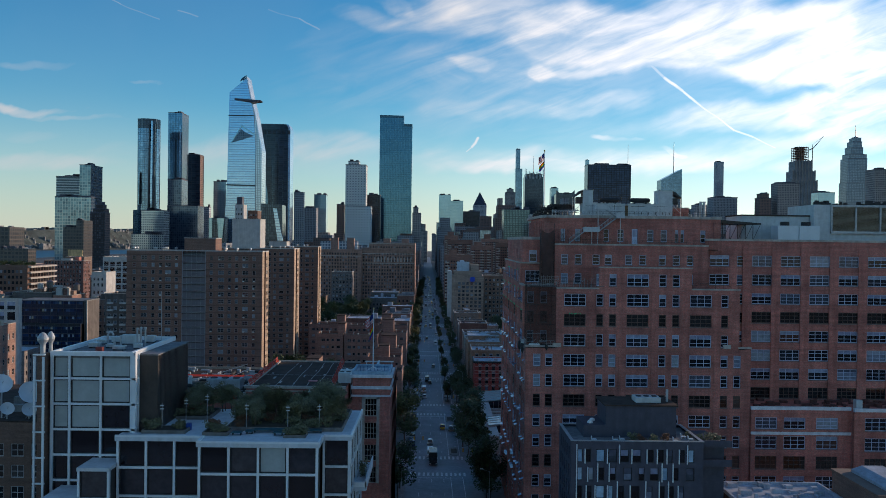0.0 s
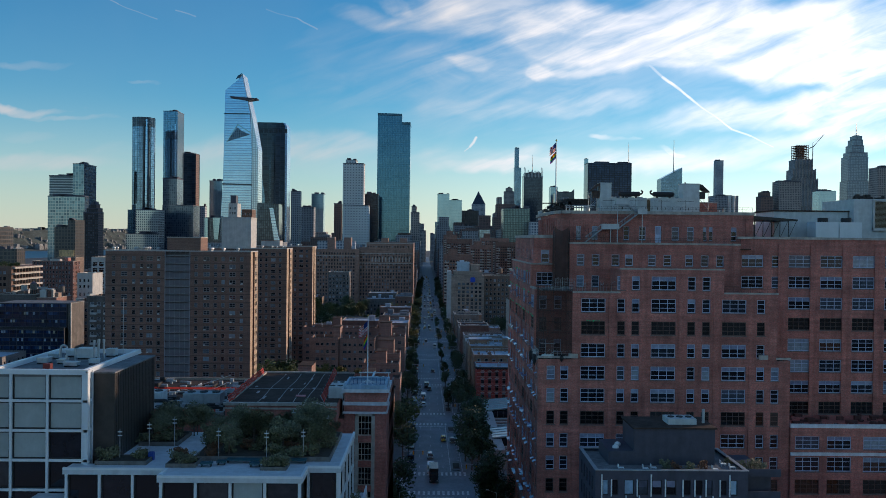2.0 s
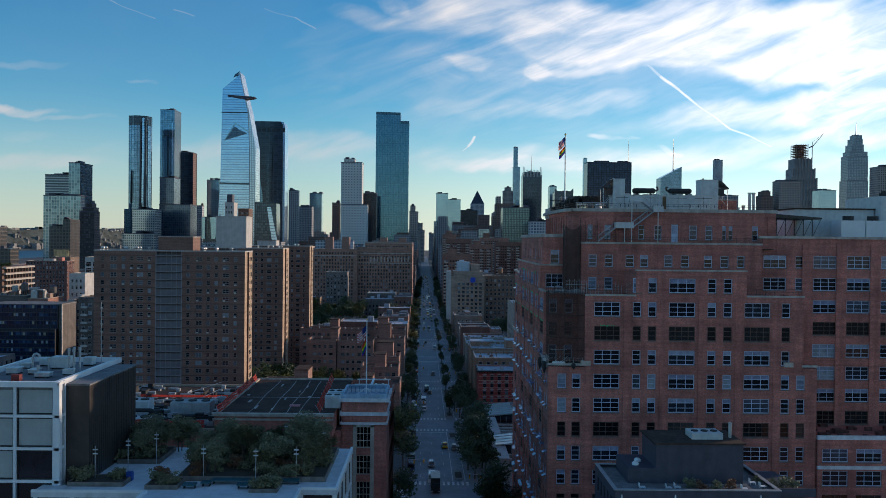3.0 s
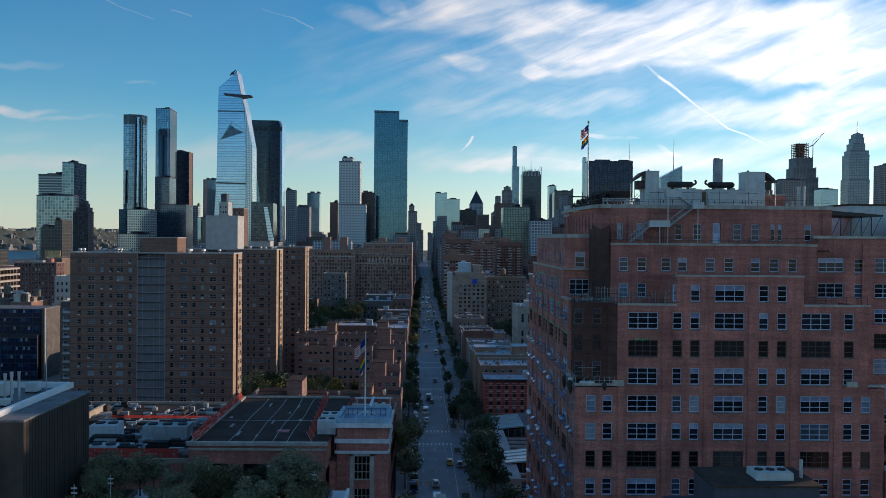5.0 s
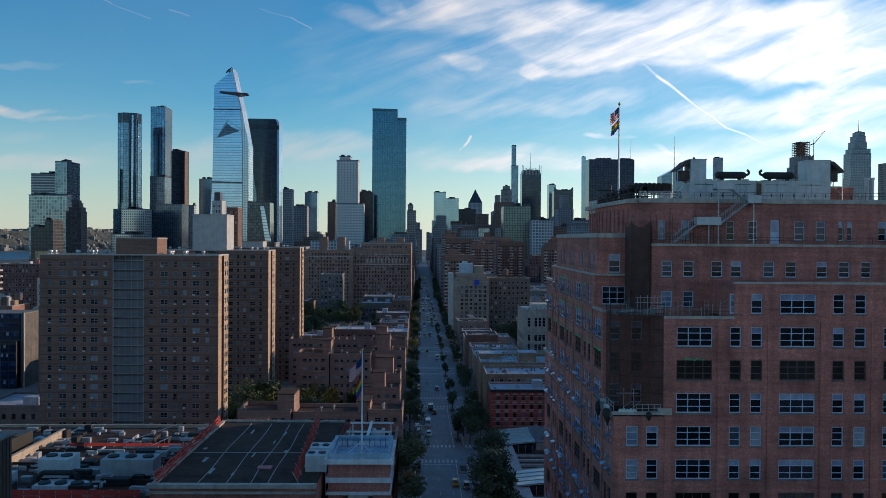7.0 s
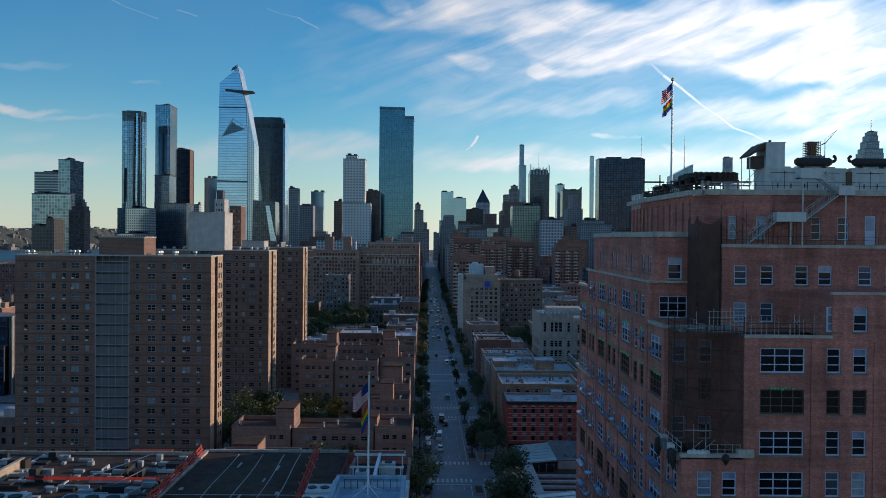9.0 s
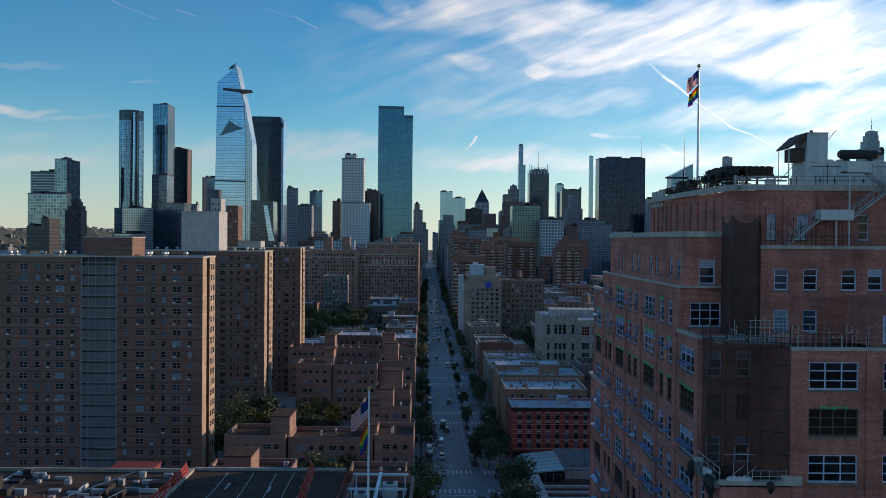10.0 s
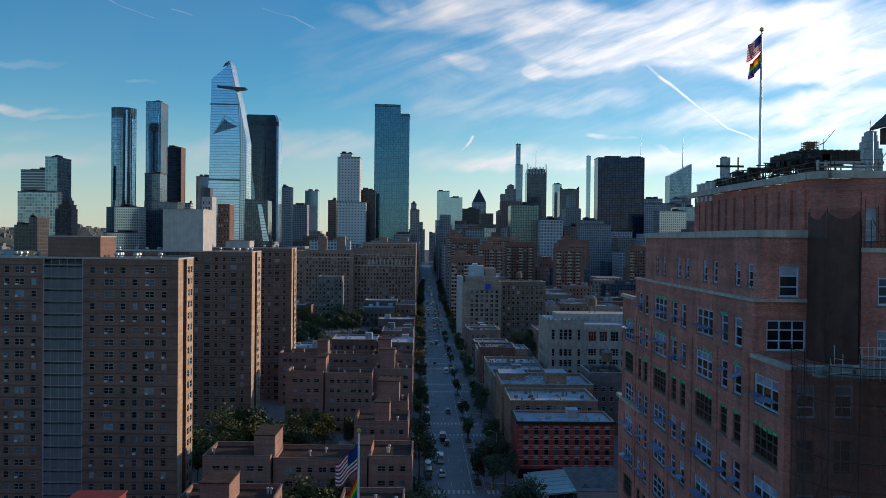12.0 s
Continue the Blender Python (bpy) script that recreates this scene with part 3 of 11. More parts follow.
def joined_windows(bars, panes, face, plane, hole, depth=0.12, border=0.1, mid=True):
    """Adds a plain window to shapes that hold all those of a far front."""
    u0, u1, z0, z1 = hole
    P = lambda u, z, d: at_face(face, plane, u, z, d)
    panes.quad(P(u0, z0, depth), P(u1, z0, depth), P(u1, z1, depth), P(u0, z1, depth))
    if bars is not None:
        for a, b, c, d in ((u0, u1, z0, z0 + border), (u0, u1, z1 - border, z1), (u0, u0 + border, z0, z1), (u1 - border, u1, z0, z1)):
            bars.quad(P(a, c, depth - 0.03), P(b, c, depth - 0.03), P(b, d, depth - 0.03), P(a, d, depth - 0.03))
        if mid:
            k = (z0 + z1) / 2
            bars.quad(P(u0, k - border / 2, depth - 0.03), P(u1, k - border / 2, depth - 0.03), P(u1, k + border / 2, depth - 0.03), P(u0, k + border / 2, depth - 0.03))


def holes_of(columns, rows):
    return [(a, b, c, d) for a, b in columns for c, d in rows]


def AV(y):
    """The avenue's centre line."""
    return 2.2 - 0.011 * (y - 230)

# ---------------------------------------------------------------- ground, avenue, streets
STREETS = [236.3 + 78.5 * k for k in range(-3, 24)]


def build_ground():
    g = Shape()
    g.quad((-6000, -1500, -0.2), (6000, -1500, -0.2), (6000, 9000, -0.2), (-6000, 9000, -0.2))
    solid("ground", g, GROUND, "dark paved city ground", "ground", kind="structure")
    w = Shape()
    w.quad((-2700, -1500, -0.1), (-1050, -1500, -0.1), (-1230, 4400, -0.1), (-2700, 4400, -0.1))
    solid("water", w, WATER, "wide grey-blue river beyond the city", "river", kind="structure")
    bank = Shape()
    rnd = random.Random(5)
    prev = None
    houses = Shape()
    for k in range(88):
        y = -200 + k * 55
        x = -1900 - 0.03 * y + 0.46 * max(0, y - 3100) + rnd.uniform(-15, 15)
        h = 62 + 46 * noise.noise((k * 0.11, 3, 0)) + rnd.uniform(0, 16) + 0.006 * max(0, y)
        if prev:
            a, b, c = prev
            bank.quad((a, b, 0), (x, y, 0), (x - 60, y, 9), (a - 60, b, 9))
            bank.quad((a - 60, b, 9), (x - 60, y, 9), (x - 160, y, h), (a - 160, b, c))
            bank.quad((a - 160, b, c), (x - 160, y, h), (x - 900, y, h * 0.8), (a - 900, b, c * 0.8))
        for q in range(5):
            w, u = rnd.uniform(8, 34), rnd.uniform(-50, 10)
            v = y + rnd.uniform(-25, 25)
            tall = rnd.choice((7, 9, 12, 16, 24))
            houses.box(x - 40 + u, x - 40 + u + w * 0.6, v, v + w, 0, tall + 6)
        if k % 9 == 4:
            houses.box(x - 190, x - 165, y, y + 34, 0, h + rnd.uniform(20, 52))
        for q in range(7):
            f, v, w = rnd.random() ** 1.6, y + rnd.uniform(-28, 28), rnd.uniform(5, 11)
            houses.box(x - 60 - 100 * f, x - 50 - 100 * f, v, v + w, 0, 9 + (h - 9) * f + rnd.uniform(1.5, 4))
        for q in range(2):
            v = y + rnd.uniform(-25, 25)
            houses.box(x - 185, x - 170, v, v + rnd.uniform(14, 40), 0, h + rnd.uniform(3, 14))
        prev = (x, y, h)
    solid("far_bank_houses", houses, plain("pale_far_houses", (0.2, 0.2, 0.2), 0.8, 0.5, 30.0), "pale blocks and piers along the far bank", "far buildings", kind="stuff")
    solid("backdrop", bank, HILL, "low wooded far bank across the river", "river bank", kind="structure")

    road = Shape()
    road.quad((AV(-400) - 10.2, -400, 0), (AV(-400) + 10.2, -400, 0), (AV(3200) + 10.2, 3200, 0), (AV(3200) - 10.2, 3200, 0))
    solid("road", road, ASPHALT, "worn grey asphalt avenue running straight away", "road", kind="structure")
    for y in STREETS:
        s = Shape()
        s.quad((AV(y) - 700, y - 5.5, -0.006), (AV(y) + 700, y - 5.5, -0.006), (AV(y) + 700, y + 5.5, -0.006), (AV(y) - 700, y + 5.5, -0.006))
        solid("road", s, ASPHALT, "narrow asphalt side street crossing the avenue", "road", kind="structure")
    for y0, y1 in zip(STREETS, STREETS[1:]):
        for side in (-1, 1):
            p = Shape()
            e0, e1 = AV(y0) + side * 10.2, AV(y1) + side * 10.2
            poly = [(e0, y0 + 5.5), (e0 + side * 640, y0 + 5.5), (e1 + side * 640, y1 - 5.5), (e1, y1 - 5.5)]
            p.prism(poly if side > 0 else poly[::-1], -0.15, 0.15)
            solid("pavement", p, PAVING, "concrete pavement with a raised kerb beside the avenue", "pavement", kind="structure")
    # crossings: bars painted at both sides of each side street, and lane lines between
    for y in STREETS[2:12]:
        wide = y < 260
        for yy in (y - 8.6, y + 8.6):
            c = Shape()
            for x in [-9.3 + 1.25 * k for k in range(13 if wide else 10)] + ([] if wide else [5.9, 7.1, 8.3]):
                c.box(AV(yy) + x, AV(yy) + x + 0.6, yy - 1.6, yy + 1.6, 0.0, 0.006)
            solid("crosswalk", c, ROAD_PAINT, "worn white striped crosswalk on the asphalt", "crosswalk", kind="structure")
        for side in (-1, 1):
            c = Shape()
            for k in range(6):
                x = AV(y) + side * 11.6
                c.box(x - 1.3, x + 1.3, y - 4.6 + k * 1.6, y - 3.9 + k * 1.6, -0.004, 0.003)
            solid("crosswalk", c, ROAD_PAINT, "worn white striped crosswalk over the side street", "crosswalk", kind="structure")
    for y in STREETS[1:14]:
        t = Shape()
        for off in (-6.6, -3.2, 0.1):
            for k in range(0, 9, 2):
                yy = y + 14 + k * 6.0
                if yy < y + 64:
                    t.quad((AV(yy) + off, yy, 0.007), (AV(yy) + off + 0.14, yy, 0.007), (AV(yy + 3) + off + 0.14, yy + 3, 0.007), (AV(yy + 3) + off, yy + 3, 0.007))
        for off in (2.0, 5.3):
            t.quad((AV(y) + off, y + 11, 0.007), (AV(y) + off + 0.18, y + 11, 0.007), (AV(y + 67) + off + 0.18, y + 67, 0.007), (AV(y + 67) + off, y + 67, 0.007))
        t.quad((AV(y) - 9.2, y - 12.4, 0.007), (AV(y) + 2, y - 12.4, 0.007), (AV(y) + 2, y - 12.0, 0.007), (AV(y) - 9.2, y - 12.0, 0.007))
        # the hatched strip beside the cycle lane
        for k in range(8):
            yy = y + 22 + k * 3.2
            t.quad((AV(yy) + 4.3, yy, 0.007), (AV(yy) + 5.2, yy + 0.7, 0.007), (AV(yy) + 5.2, yy + 0.95, 0.007), (AV(yy) + 4.3, yy + 0.25, 0.007))
        solid("lane_marking", t, ROAD_PAINT, "worn white lane lines and hatching on the asphalt", "road marking", kind="structure")
        if y > 220:
            g = Shape()
            g.quad((AV(y) + 5.7, y + 7, 0.004), (AV(y) + 8.7, y + 7, 0.004), (AV(y + 71) + 8.7, y + 71, 0.004), (AV(y + 71) + 5.7, y + 71, 0.004))
            solid("cycle_lane", g, CYCLE_LANE, "pale surfaced cycle lane behind a row of islands", "cycle lane", kind="structure")
            # kerbed islands with a planted bed at both ends of a block
            for ya, yb in ((y + 11.5, y + 21), (y + 57, y + 66.5)):
                if ya < 245:
                    continue
                isl = Shape()
                poly = [(AV(ya) + 2.5, ya + 1.2), (AV(ya) + 3.2, ya), (AV(ya) + 4.6, ya), (AV(ya) + 5.2, ya + 1.2), (AV(yb) + 5.2, yb - 1.2), (AV(yb) + 4.6, yb), (AV(yb) + 3.2, yb), (AV(yb) + 2.5, yb - 1.2)]
                isl.prism(poly, 0.0, 0.15)
                isl.prism([(AV(ya) + 3.0, ya + 2), (AV(ya) + 4.8, ya + 2), (AV(yb) + 4.8, yb - 2), (AV(yb) + 3.0, yb - 2)], 0.15, 0.2, 1)
                solid("traffic_island", isl, [PAVING, SOIL], "kerbed concrete island with a planted bed", "traffic island", kind="structure")


build_ground()

# ---------------------------------------------------------------- the large brick loft building
def railing(sh, pts, z, h=1.1, step=1.6, r=0.03):
    for (x0, y0), (x1, y1) in zip(pts, pts[1:]):
        ln = math.hypot(x1 - x0, y1 - y0)
        n = max(1, round(ln / step))
        for k in range(n + 1):
            x, y = x0 + (x1 - x0) * k / n, y0 + (y1 - y0) * k / n
            sh.tube((x, y, z), (x, y, z + h), r, 4)
        for hh in (h, h * 0.55):
            sh.tube((x0, y0, z + hh), (x1, y1, z + hh), r, 4)


def netting(name, col, clear):
    mt, nt, b = nodes_of(name)
    pos = place_of(nt)
    nt.links.new(stains(nt, pos, col, 0.25, 1.5), b.inputs["Base Color"])
    b.inputs["Roughness"].default_value = 0.9
    b.inputs["Alpha"].default_value = 1 - clear
    return mt


NET = netting("dark_scaffold_netting", (0.115, 0.055, 0.045), 0.5)
GREEN_NET = plain("green_tape", (0.02, 0.5, 0.2), 0.6, 0.1, 0.5)
# blue sky reflection is put into the colour of these panes
PANE_OPEN = pane_glass("sky_tinted_pane", [(0.0, (0.13, 0.19, 0.34)), (0.5, (0.19, 0.26, 0.42))], 0.15, True)
CORNICE = plain("white_painted_cornice", (0.66, 0.68, 0.7), 0.6, 0.16, 1.2)


def build_loft():
    bld = thing("loft_building", 40, 200, 0, "large red-brown brick loft building with stepped terraces and many windows", "building")
    ZB = lambda k: 39.55 + 4.07 * k
    row = lambda k, h=2.45: (ZB(k), ZB(k) + h)
    narrow = [(19.45, 20.9), (21.9, 23.35), (32.1, 33.5), (34.7, 36.1), (44.8, 46.25), (47.5, 48.95), (57.45, 58.9), (60.1, 61.55)]
    wide = [(25.55, 29.95), (38.25, 42.7), (51.1, 55.5)]
    old = (-2, 2, -5)
    wins = []

    def add(face, plane, cols, ks, style, h=2.45):
        out = []
        for u0, u1 in cols:
            for k in ks:
                hole = (u0, u1, *row(k, h))
                out.append(hole)
                wins.append((face, plane, hole, style, k))
        return out

    X0, X1, Y0, YM, YW = 17.9, 63.6, 166.5, 176.0, 177.4
    low, tier, bay = Shape(), Shape(), Shape()
    # south front: up to the first terrace, up to the second, and the middle bay
    hs = add("S", Y0, narrow, range(-9, 1), "sash") + add("S", Y0, wide, range(-9, 1), "triple")
    wall(low, "S", Y0, X0, X1, 0, 43.2, hs)
    hs = add("S", Y0, narrow[2:7], (1, 2, 3), "sash") + add("S", Y0, wide, (1, 2, 3), "triple")
    wall(tier, "S", Y0, 24.0, 61.2, 43.2, 55.2, hs)
    hs = add("S", Y0, narrow[2:6], (4,), "sash") + add("S", Y0, wide[1:2], (4,), "triple")
    wall(bay, "S", Y0, 32.6, 51.4, 55.2, 59.5, hs)
    bay.box(32.6, 51.4, Y0 + 0.45, YM, 55.2, 59.5, top=True, bottom=False)
    for x in (32.6, 51.4):
        bay.quad((x, Y0, 55.2), (x, Y0 + 0.45, 55.2), (x, Y0 + 0.45, 59.5), (x, Y0, 59.5))
    # the east side of each block, seen only as edges
    for sh, xa, xb, yb, za, zb in ((low, X0, X1, 226, 0, 43.2), (tier, 24.0, 61.2, YM, 43.2, 55.2)):
        sh.quad((xb, Y0, za), (xb, yb, za), (xb, yb, zb), (xb, Y0, zb))
        if xa == 24.0:
            sh.quad((xa, Y0, za), (xa, yb, za), (xa, yb, zb), (xa, Y0, zb))
    # main upper wall and east wing
    main = Shape()
    hs = add("S", YM, [(26.3, 27.75), (29.2, 30.65), (53.2, 54.6)], (4, 5), "sash", 2.15)
    hs += add("S", YM, [(33.0, 34.5), (35.6, 37.1), (40.0, 41.5), (43.0, 44.5), (47.2, 48.7), (50.2, 51.7)], (5,), "sash", 2.15)
    wall(main, "S", YM, 24.0, 57.8, 43.4, 64.0, hs)
    wall(main, "W", 24.0, YM, 190, 43.4, 64.0)
    wing = Shape()
    cols = [(58.6, 62.8), (67.8, 72.1), (74.0, 78.3), (80.3, 84.6), (86.6, 90.9), (92.9, 97.2), (99.2, 103.5), (105.5, 109.8), (111.8, 116.1)]
    hs = add("S", YW, cols, (3, 4, 5), "triple", 2.3) + add("S", YW, cols[1:], (-3, -2, -1, 0, 1, 2), "triple", 2.4)
    hs += add("S", YW, [(64.5, 65.9)], (-3, -2, -1, 0, 1, 2, 3, 4, 5), "sash", 2.2)
    wall(wing, "S", YW, 57.8, 120, 20, 65.3, hs)
    wing.box(57.8, 120, YW + 0.5, 226, 0, 65.2, top=True, bottom=False)
    wing.quad((57.8, YM, 55), (57.8, YW + 0.5, 55), (57.8, YW + 0.5, 65.3), (57.8, YM, 65.3))
    base = Shape()
    cb = [(64.6, 69.0), (70.4, 74.8), (77.0, 81.4), (86.2, 90.6), (92.6, 97.0), (99.0, 103.4), (105.4, 109.8), (111.8, 116.1)]
    hs = add("S", 166.2, cb[:3], (-3,), "triple", 2.3) + add("S", 166.2, cb[:3], (-4, -5, -6), "triple", 2.6)
    wall(base, "S", 166.2, 63.7, 84.0, 0, 31.3, hs)
    hs = add("S", 164.8, cb[3:], (-3, -4, -5, -6), "triple", 2.6)
    wall(base, "S", 164.8, 84.0, 120, 0, 31.3, hs)
    base.box(63.7, 84.0, 166.7, YW, 0, 31.0, bottom=False)
    base.box(84.0, 120, 165.3, YW, 0, 31.0, bottom=False)
    # avenue front and its stepped upper blocks
    ave = Shape()
    pairs = [(181.6, 183.4), (184.8, 186.6), (196.6, 198.3), (199.7, 201.6), (211.3, 213.1), (214.2, 215.8)]
    broad = [(188.7, 193.5), (203.6, 208.6), (218.2, 222.6)]
    first = [(174.2, 178.9)]
    near_pair = [(168.2, 169.6), (170.7, 172.1)]
    hs = add("W", X0, pairs + near_pair, range(-9, 1), "sash") + add("W", X0, broad + first, range(-9, 1), "triple")
    wall(ave, "W", X0, Y0, 226, 0, 43.2, hs)
    hs = add("W", X0, pairs, (1, 2, 3), "sash") + add("W", X0, broad + first, (1, 2, 3), "triple")
    wall(ave, "W", X0, 173.1, 224.2, 43.2, 55.4, hs)
    hs = add("W", X0, pairs, (4,), "sash") + add("W", X0, broad[:2], (4,), "triple")
    wall(ave, "W", X0, 179.2, 217.2, 55.4, 60.0, hs)
    ave.box(X0 + 0.5, 24.0, 173.4, 224.2, 43.4, 55.4, bottom=False)
    hs = add("S", 173.1, [(18.8, 20.2), (21.6, 23.0)], (1, 2, 3), "sash")
    wall(ave, "S", 173.1, X0, 24, 43.2, 55.4, hs)
    ave.quad((X0, 224.2, 43.4), (24, 224.2, 43.4), (24, 224.2, 57.2), (X0, 224.2, 57.2))
    ave.quad((X0, 217.2, 55.4), (X0, 224.2, 55.4), (X0, 224.2, 57.2), (X0, 217.2, 57.2))
    ave.quad((X0, 226, 0), (60, 226, 0), (60, 226, 43.4), (X0, 226, 43.4))
    ave.box(X0 + 0.5, 26, 180.2, 224.0, 55.4, 57.0, bottom=False)
    head = Shape()
    small = [(180.4, 181.6), (183.2, 184.4), (188.8, 190.0), (191.6, 192.8), (197.2, 198.4), (200.0, 201.2), (205.6, 206.8), (208.4, 209.6)]
    hs = [(a, b, 60.9, 62.9) for a, b in small]
    wins.extend(("W", 18.3, h, "sash", 5) for h in hs)
    wall(head, "W", 18.3, 178.8, 214.2, 60.0, 65.1, hs)
    hs2 = [(19.8, 21.4, 60.3, 62.8)]
    wins.extend(("S", 178.8, h, "sash", 5) for h in hs2)
    hs3 = [(19.0, 22.2, 55.9, 58.4)]
    wins.extend(("S", 179.2, h, "triple", 4) for h in hs3)
    wall(head, "S", 178.8, 18.3, 24.0, 60.0, 65.1, hs2)
    wall(head, "S", 179.2, X0, 24.0, 55.4, 60.0, hs3)
    head.box(18.8, 40, 180.2, 214.2, 60.0, 65.0, bottom=False)
    # the top storey under the machines
    top = Shape()
    YT = 178.4
    tw = [(26.5, 27.4), (29.6, 30.7), (35.8, 36.9), (38.8, 40.1), (45.2, 46.6), (48.2, 49.5), (51.3, 52.0), (52.5, 53.2), (56.8, 57.9)]
    hs = [(a, b, 64.9, 67.5) for a, b in tw]
    wins.extend(("S", YT, h, "sash", 6) for h in hs)
    door_hole = (41.9, 43.2, 64.4, 67.7)
    wall(top, "S", YT, 25.4, 61.2, 64.0, 69.9, hs + [door_hole])
    side = [(25.4, YT), (24.0, 179.0), (23.2, 180.6), (22.7, 198.0), (23.4, 211.5), (61.2, 211.5), (61.2, YT)]
    for (ax, ay), (bx, by) in zip(side, side[1:]):
        top.quad((ax, ay, 60), (bx, by, 60), (bx, by, 69.9), (ax, ay, 69.9))
    for k in range(12):
        f = (k + 0.5) / 12
        x, y = (23.2 - 0.5 * f * 1.7, 180.6 + 30 * f) if f < 0.58 else (22.7 + 0.7 * (f - 0.58) / 0.42, 180.6 + 30 * f)
        top.box(x - 0.22, x + 0.2, y - 0.35, y + 0.35, 65.3, 69.2)
    for k in range(10):
        x = 28.4 + k * 3.5
        if not any(a - 0.5 < x < b + 0.5 for a, b in tw + [(41.9, 43.2)]):
            top.box(x - 0.3, x + 0.3, YT - 0.18, YT + 0.02, 64.0, 69.2)
    islands("wall", low, BRICK_LOFT, bld)
    islands("wall", tier, BRICK_LOFT, bld)
    islands("wall", bay, BRICK_LOFT, bld)
    islands("wall", main, BRICK_LOFT, bld)
    islands("wall", wing, BRICK_LOFT, bld)
    islands("wall", base, BRICK_LOFT, bld)
    islands("wall", ave, BRICK_LOFT, bld)
    islands("wall", head, BRICK_LOFT, bld)
    islands("wall", top, BRICK_LOFT, bld)
    # brick piers that stand a little proud of the fronts
    piers = []
    for x in (24.6, 31.0, 37.2, 43.7, 50.0, 56.5):
        piers.append((x - 0.45, x + 0.45, Y0 - 0.12, Y0 + 0.02, 0, 43.2 if x < 30 or x > 56 else 54.9))
    for k in range(9):
        piers.append((66.2 + k * 6.28 - 0.5, 66.2 + k * 6.28 + 0.5, YW - 0.16, YW + 0.02, 31, 64.4))
    for y in (173.2, 180.2, 187.6, 194.8, 202.6, 209.9, 217.0):
        piers.append((X0 - 0.14, X0 + 0.02, y - 0.5, y + 0.5, 0, 43.3 if y < 174 else 55.2))
    pieces("pier", piers, BRICK_LOFT, bld)
    # roofs and terraces
    roof = Shape()
    roof.box(X0 + 0.4, X1, Y0 + 0.5, 226, 42.6, 42.9)
    roof.box(24.4, 61.0, Y0 + 0.5, YM, 54.4, 54.7)
    roof.box(24.3, 60, YM + 0.4, 209, 63.2, 63.4)
    roof.prism([(25.5, 178.8), (24.2, 179.4), (23.5, 181), (23.1, 198), (23.8, 211), (60.9, 211), (60.9, 178.8)], 69.0, 69.3)
    roof.box(58.1, 119.8, YW + 0.5, 225.8, 65.2, 65.26)
    part("roof", roof, ROOF_DARK, bld, "dark roof felt")
    # stone copings and sills
    cope = []
    cope.append((X0 - 0.15, 24.3, Y0 - 0.15, Y0 + 0.45, 43.4, 43.75))
    cope.append((61.0, X1 + 0.1, Y0 - 0.15, Y0 + 0.45, 43.4, 43.75))
    cope.append((23.4, 25.0, Y0 - 0.2, Y0 + 0.5, 43.4, 44.2))
    cope.append((57.9, 59.5, Y0 - 0.2, Y0 + 0.5, 43.4, 44.2))
    cope.append((24.0, 32.6, Y0 - 0.1, Y0 + 0.4, 55.2, 55.5))
    cope.append((51.4, 61.3, Y0 - 0.1, Y0 + 0.4, 55.2, 55.5))
    cope.append((32.5, 51.5, Y0 - 0.12, Y0 + 0.4, 59.5, 59.75))
    cope.append((23.9, 57.8, YM - 0.15, YM + 0.35, 64.0, 64.35))
    cope.append((57.7, 120, YW - 0.2, YW + 0.35, 65.3, 65.75))
    pieces("cornice", [(63.7, 84.0, 166.0, 166.6, 31.2, 31.85), (84.0, 120, 164.6, 165.2, 31.2, 31.85), (63.7, 84.0, 165.9, 166.25, 26.2, 26.75)], CORNICE, bld, "white painted stone cornice")
    cope.append((18.1, 24.0, 178.6, 179.0, 65.1, 65.7))
    cope.append((18.1, 18.6, 179.0, 214.3, 65.1, 65.7))
    cope.append((17.7, 24.0, 178.6, 179.1, 59.9, 60.15))
    cope.append((17.7, 18.2, 179.1, 217.3, 59.9, 60.15))
    cope.append((17.7, 18.3, 217.2, 224.4, 57.2, 57.6))
    cope.append((17.7, 18.3, 173.0, 179.2, 55.4, 55.7))
    cope.append((17.7, 24.0, 172.8, 173.2, 55.4, 55.7))
    cope.append((17.6, 18.3, 214, 226.2, 43.4, 43.8))
    rim = [(25.4, 178.2), (23.9, 178.8), (23.0, 180.5), (22.5, 198.0), (23.2, 211.8)]
    for (ax, ay), (bx, by) in zip(rim, rim[1:]):
        d = Vector((bx - ax, by - ay)).normalized()
        nx, ny = d.y * 0.45, -d.x * 0.45
        part("coping", Shape().prism([(ax, ay), (bx, by), (bx - nx, by - ny), (ax - nx, ay - ny)], 69.9, 70.5), STONE, bld, "weathered pale stone coping")
    cope.append((25.4, 61.4, 178.2, 178.75, 69.9, 70.5))
    pieces("coping", cope, STONE, bld, "weathered pale stone coping")
    sill = Shape()
    for face, plane, (u0, u1, z0, z1), style, k in wins:
        if face == "S":
            sill.box(u0 - 0.12, u1 + 0.12, plane - 0.1, plane + 0.05, z0 - 0.16, z0)
        else:
            sill.box(plane - 0.1, plane + 0.05, u0 - 0.12, u1 + 0.12, z0 - 0.16, z0)
    part("sill", sill, SILL, bld, "grimy stone window sills", "stuff")
    # rails on the terraces
    rail = Shape()
    railing(rail, [(24.6, YM - 0.5), (57.6, YM - 0.5)], 64.35, 0.9)
    railing(rail, [(24.4, Y0 + 0.3), (32.4, Y0 + 0.3)], 55.5)
    railing(rail, [(51.6, Y0 + 0.3), (61.0, Y0 + 0.3)], 55.5)
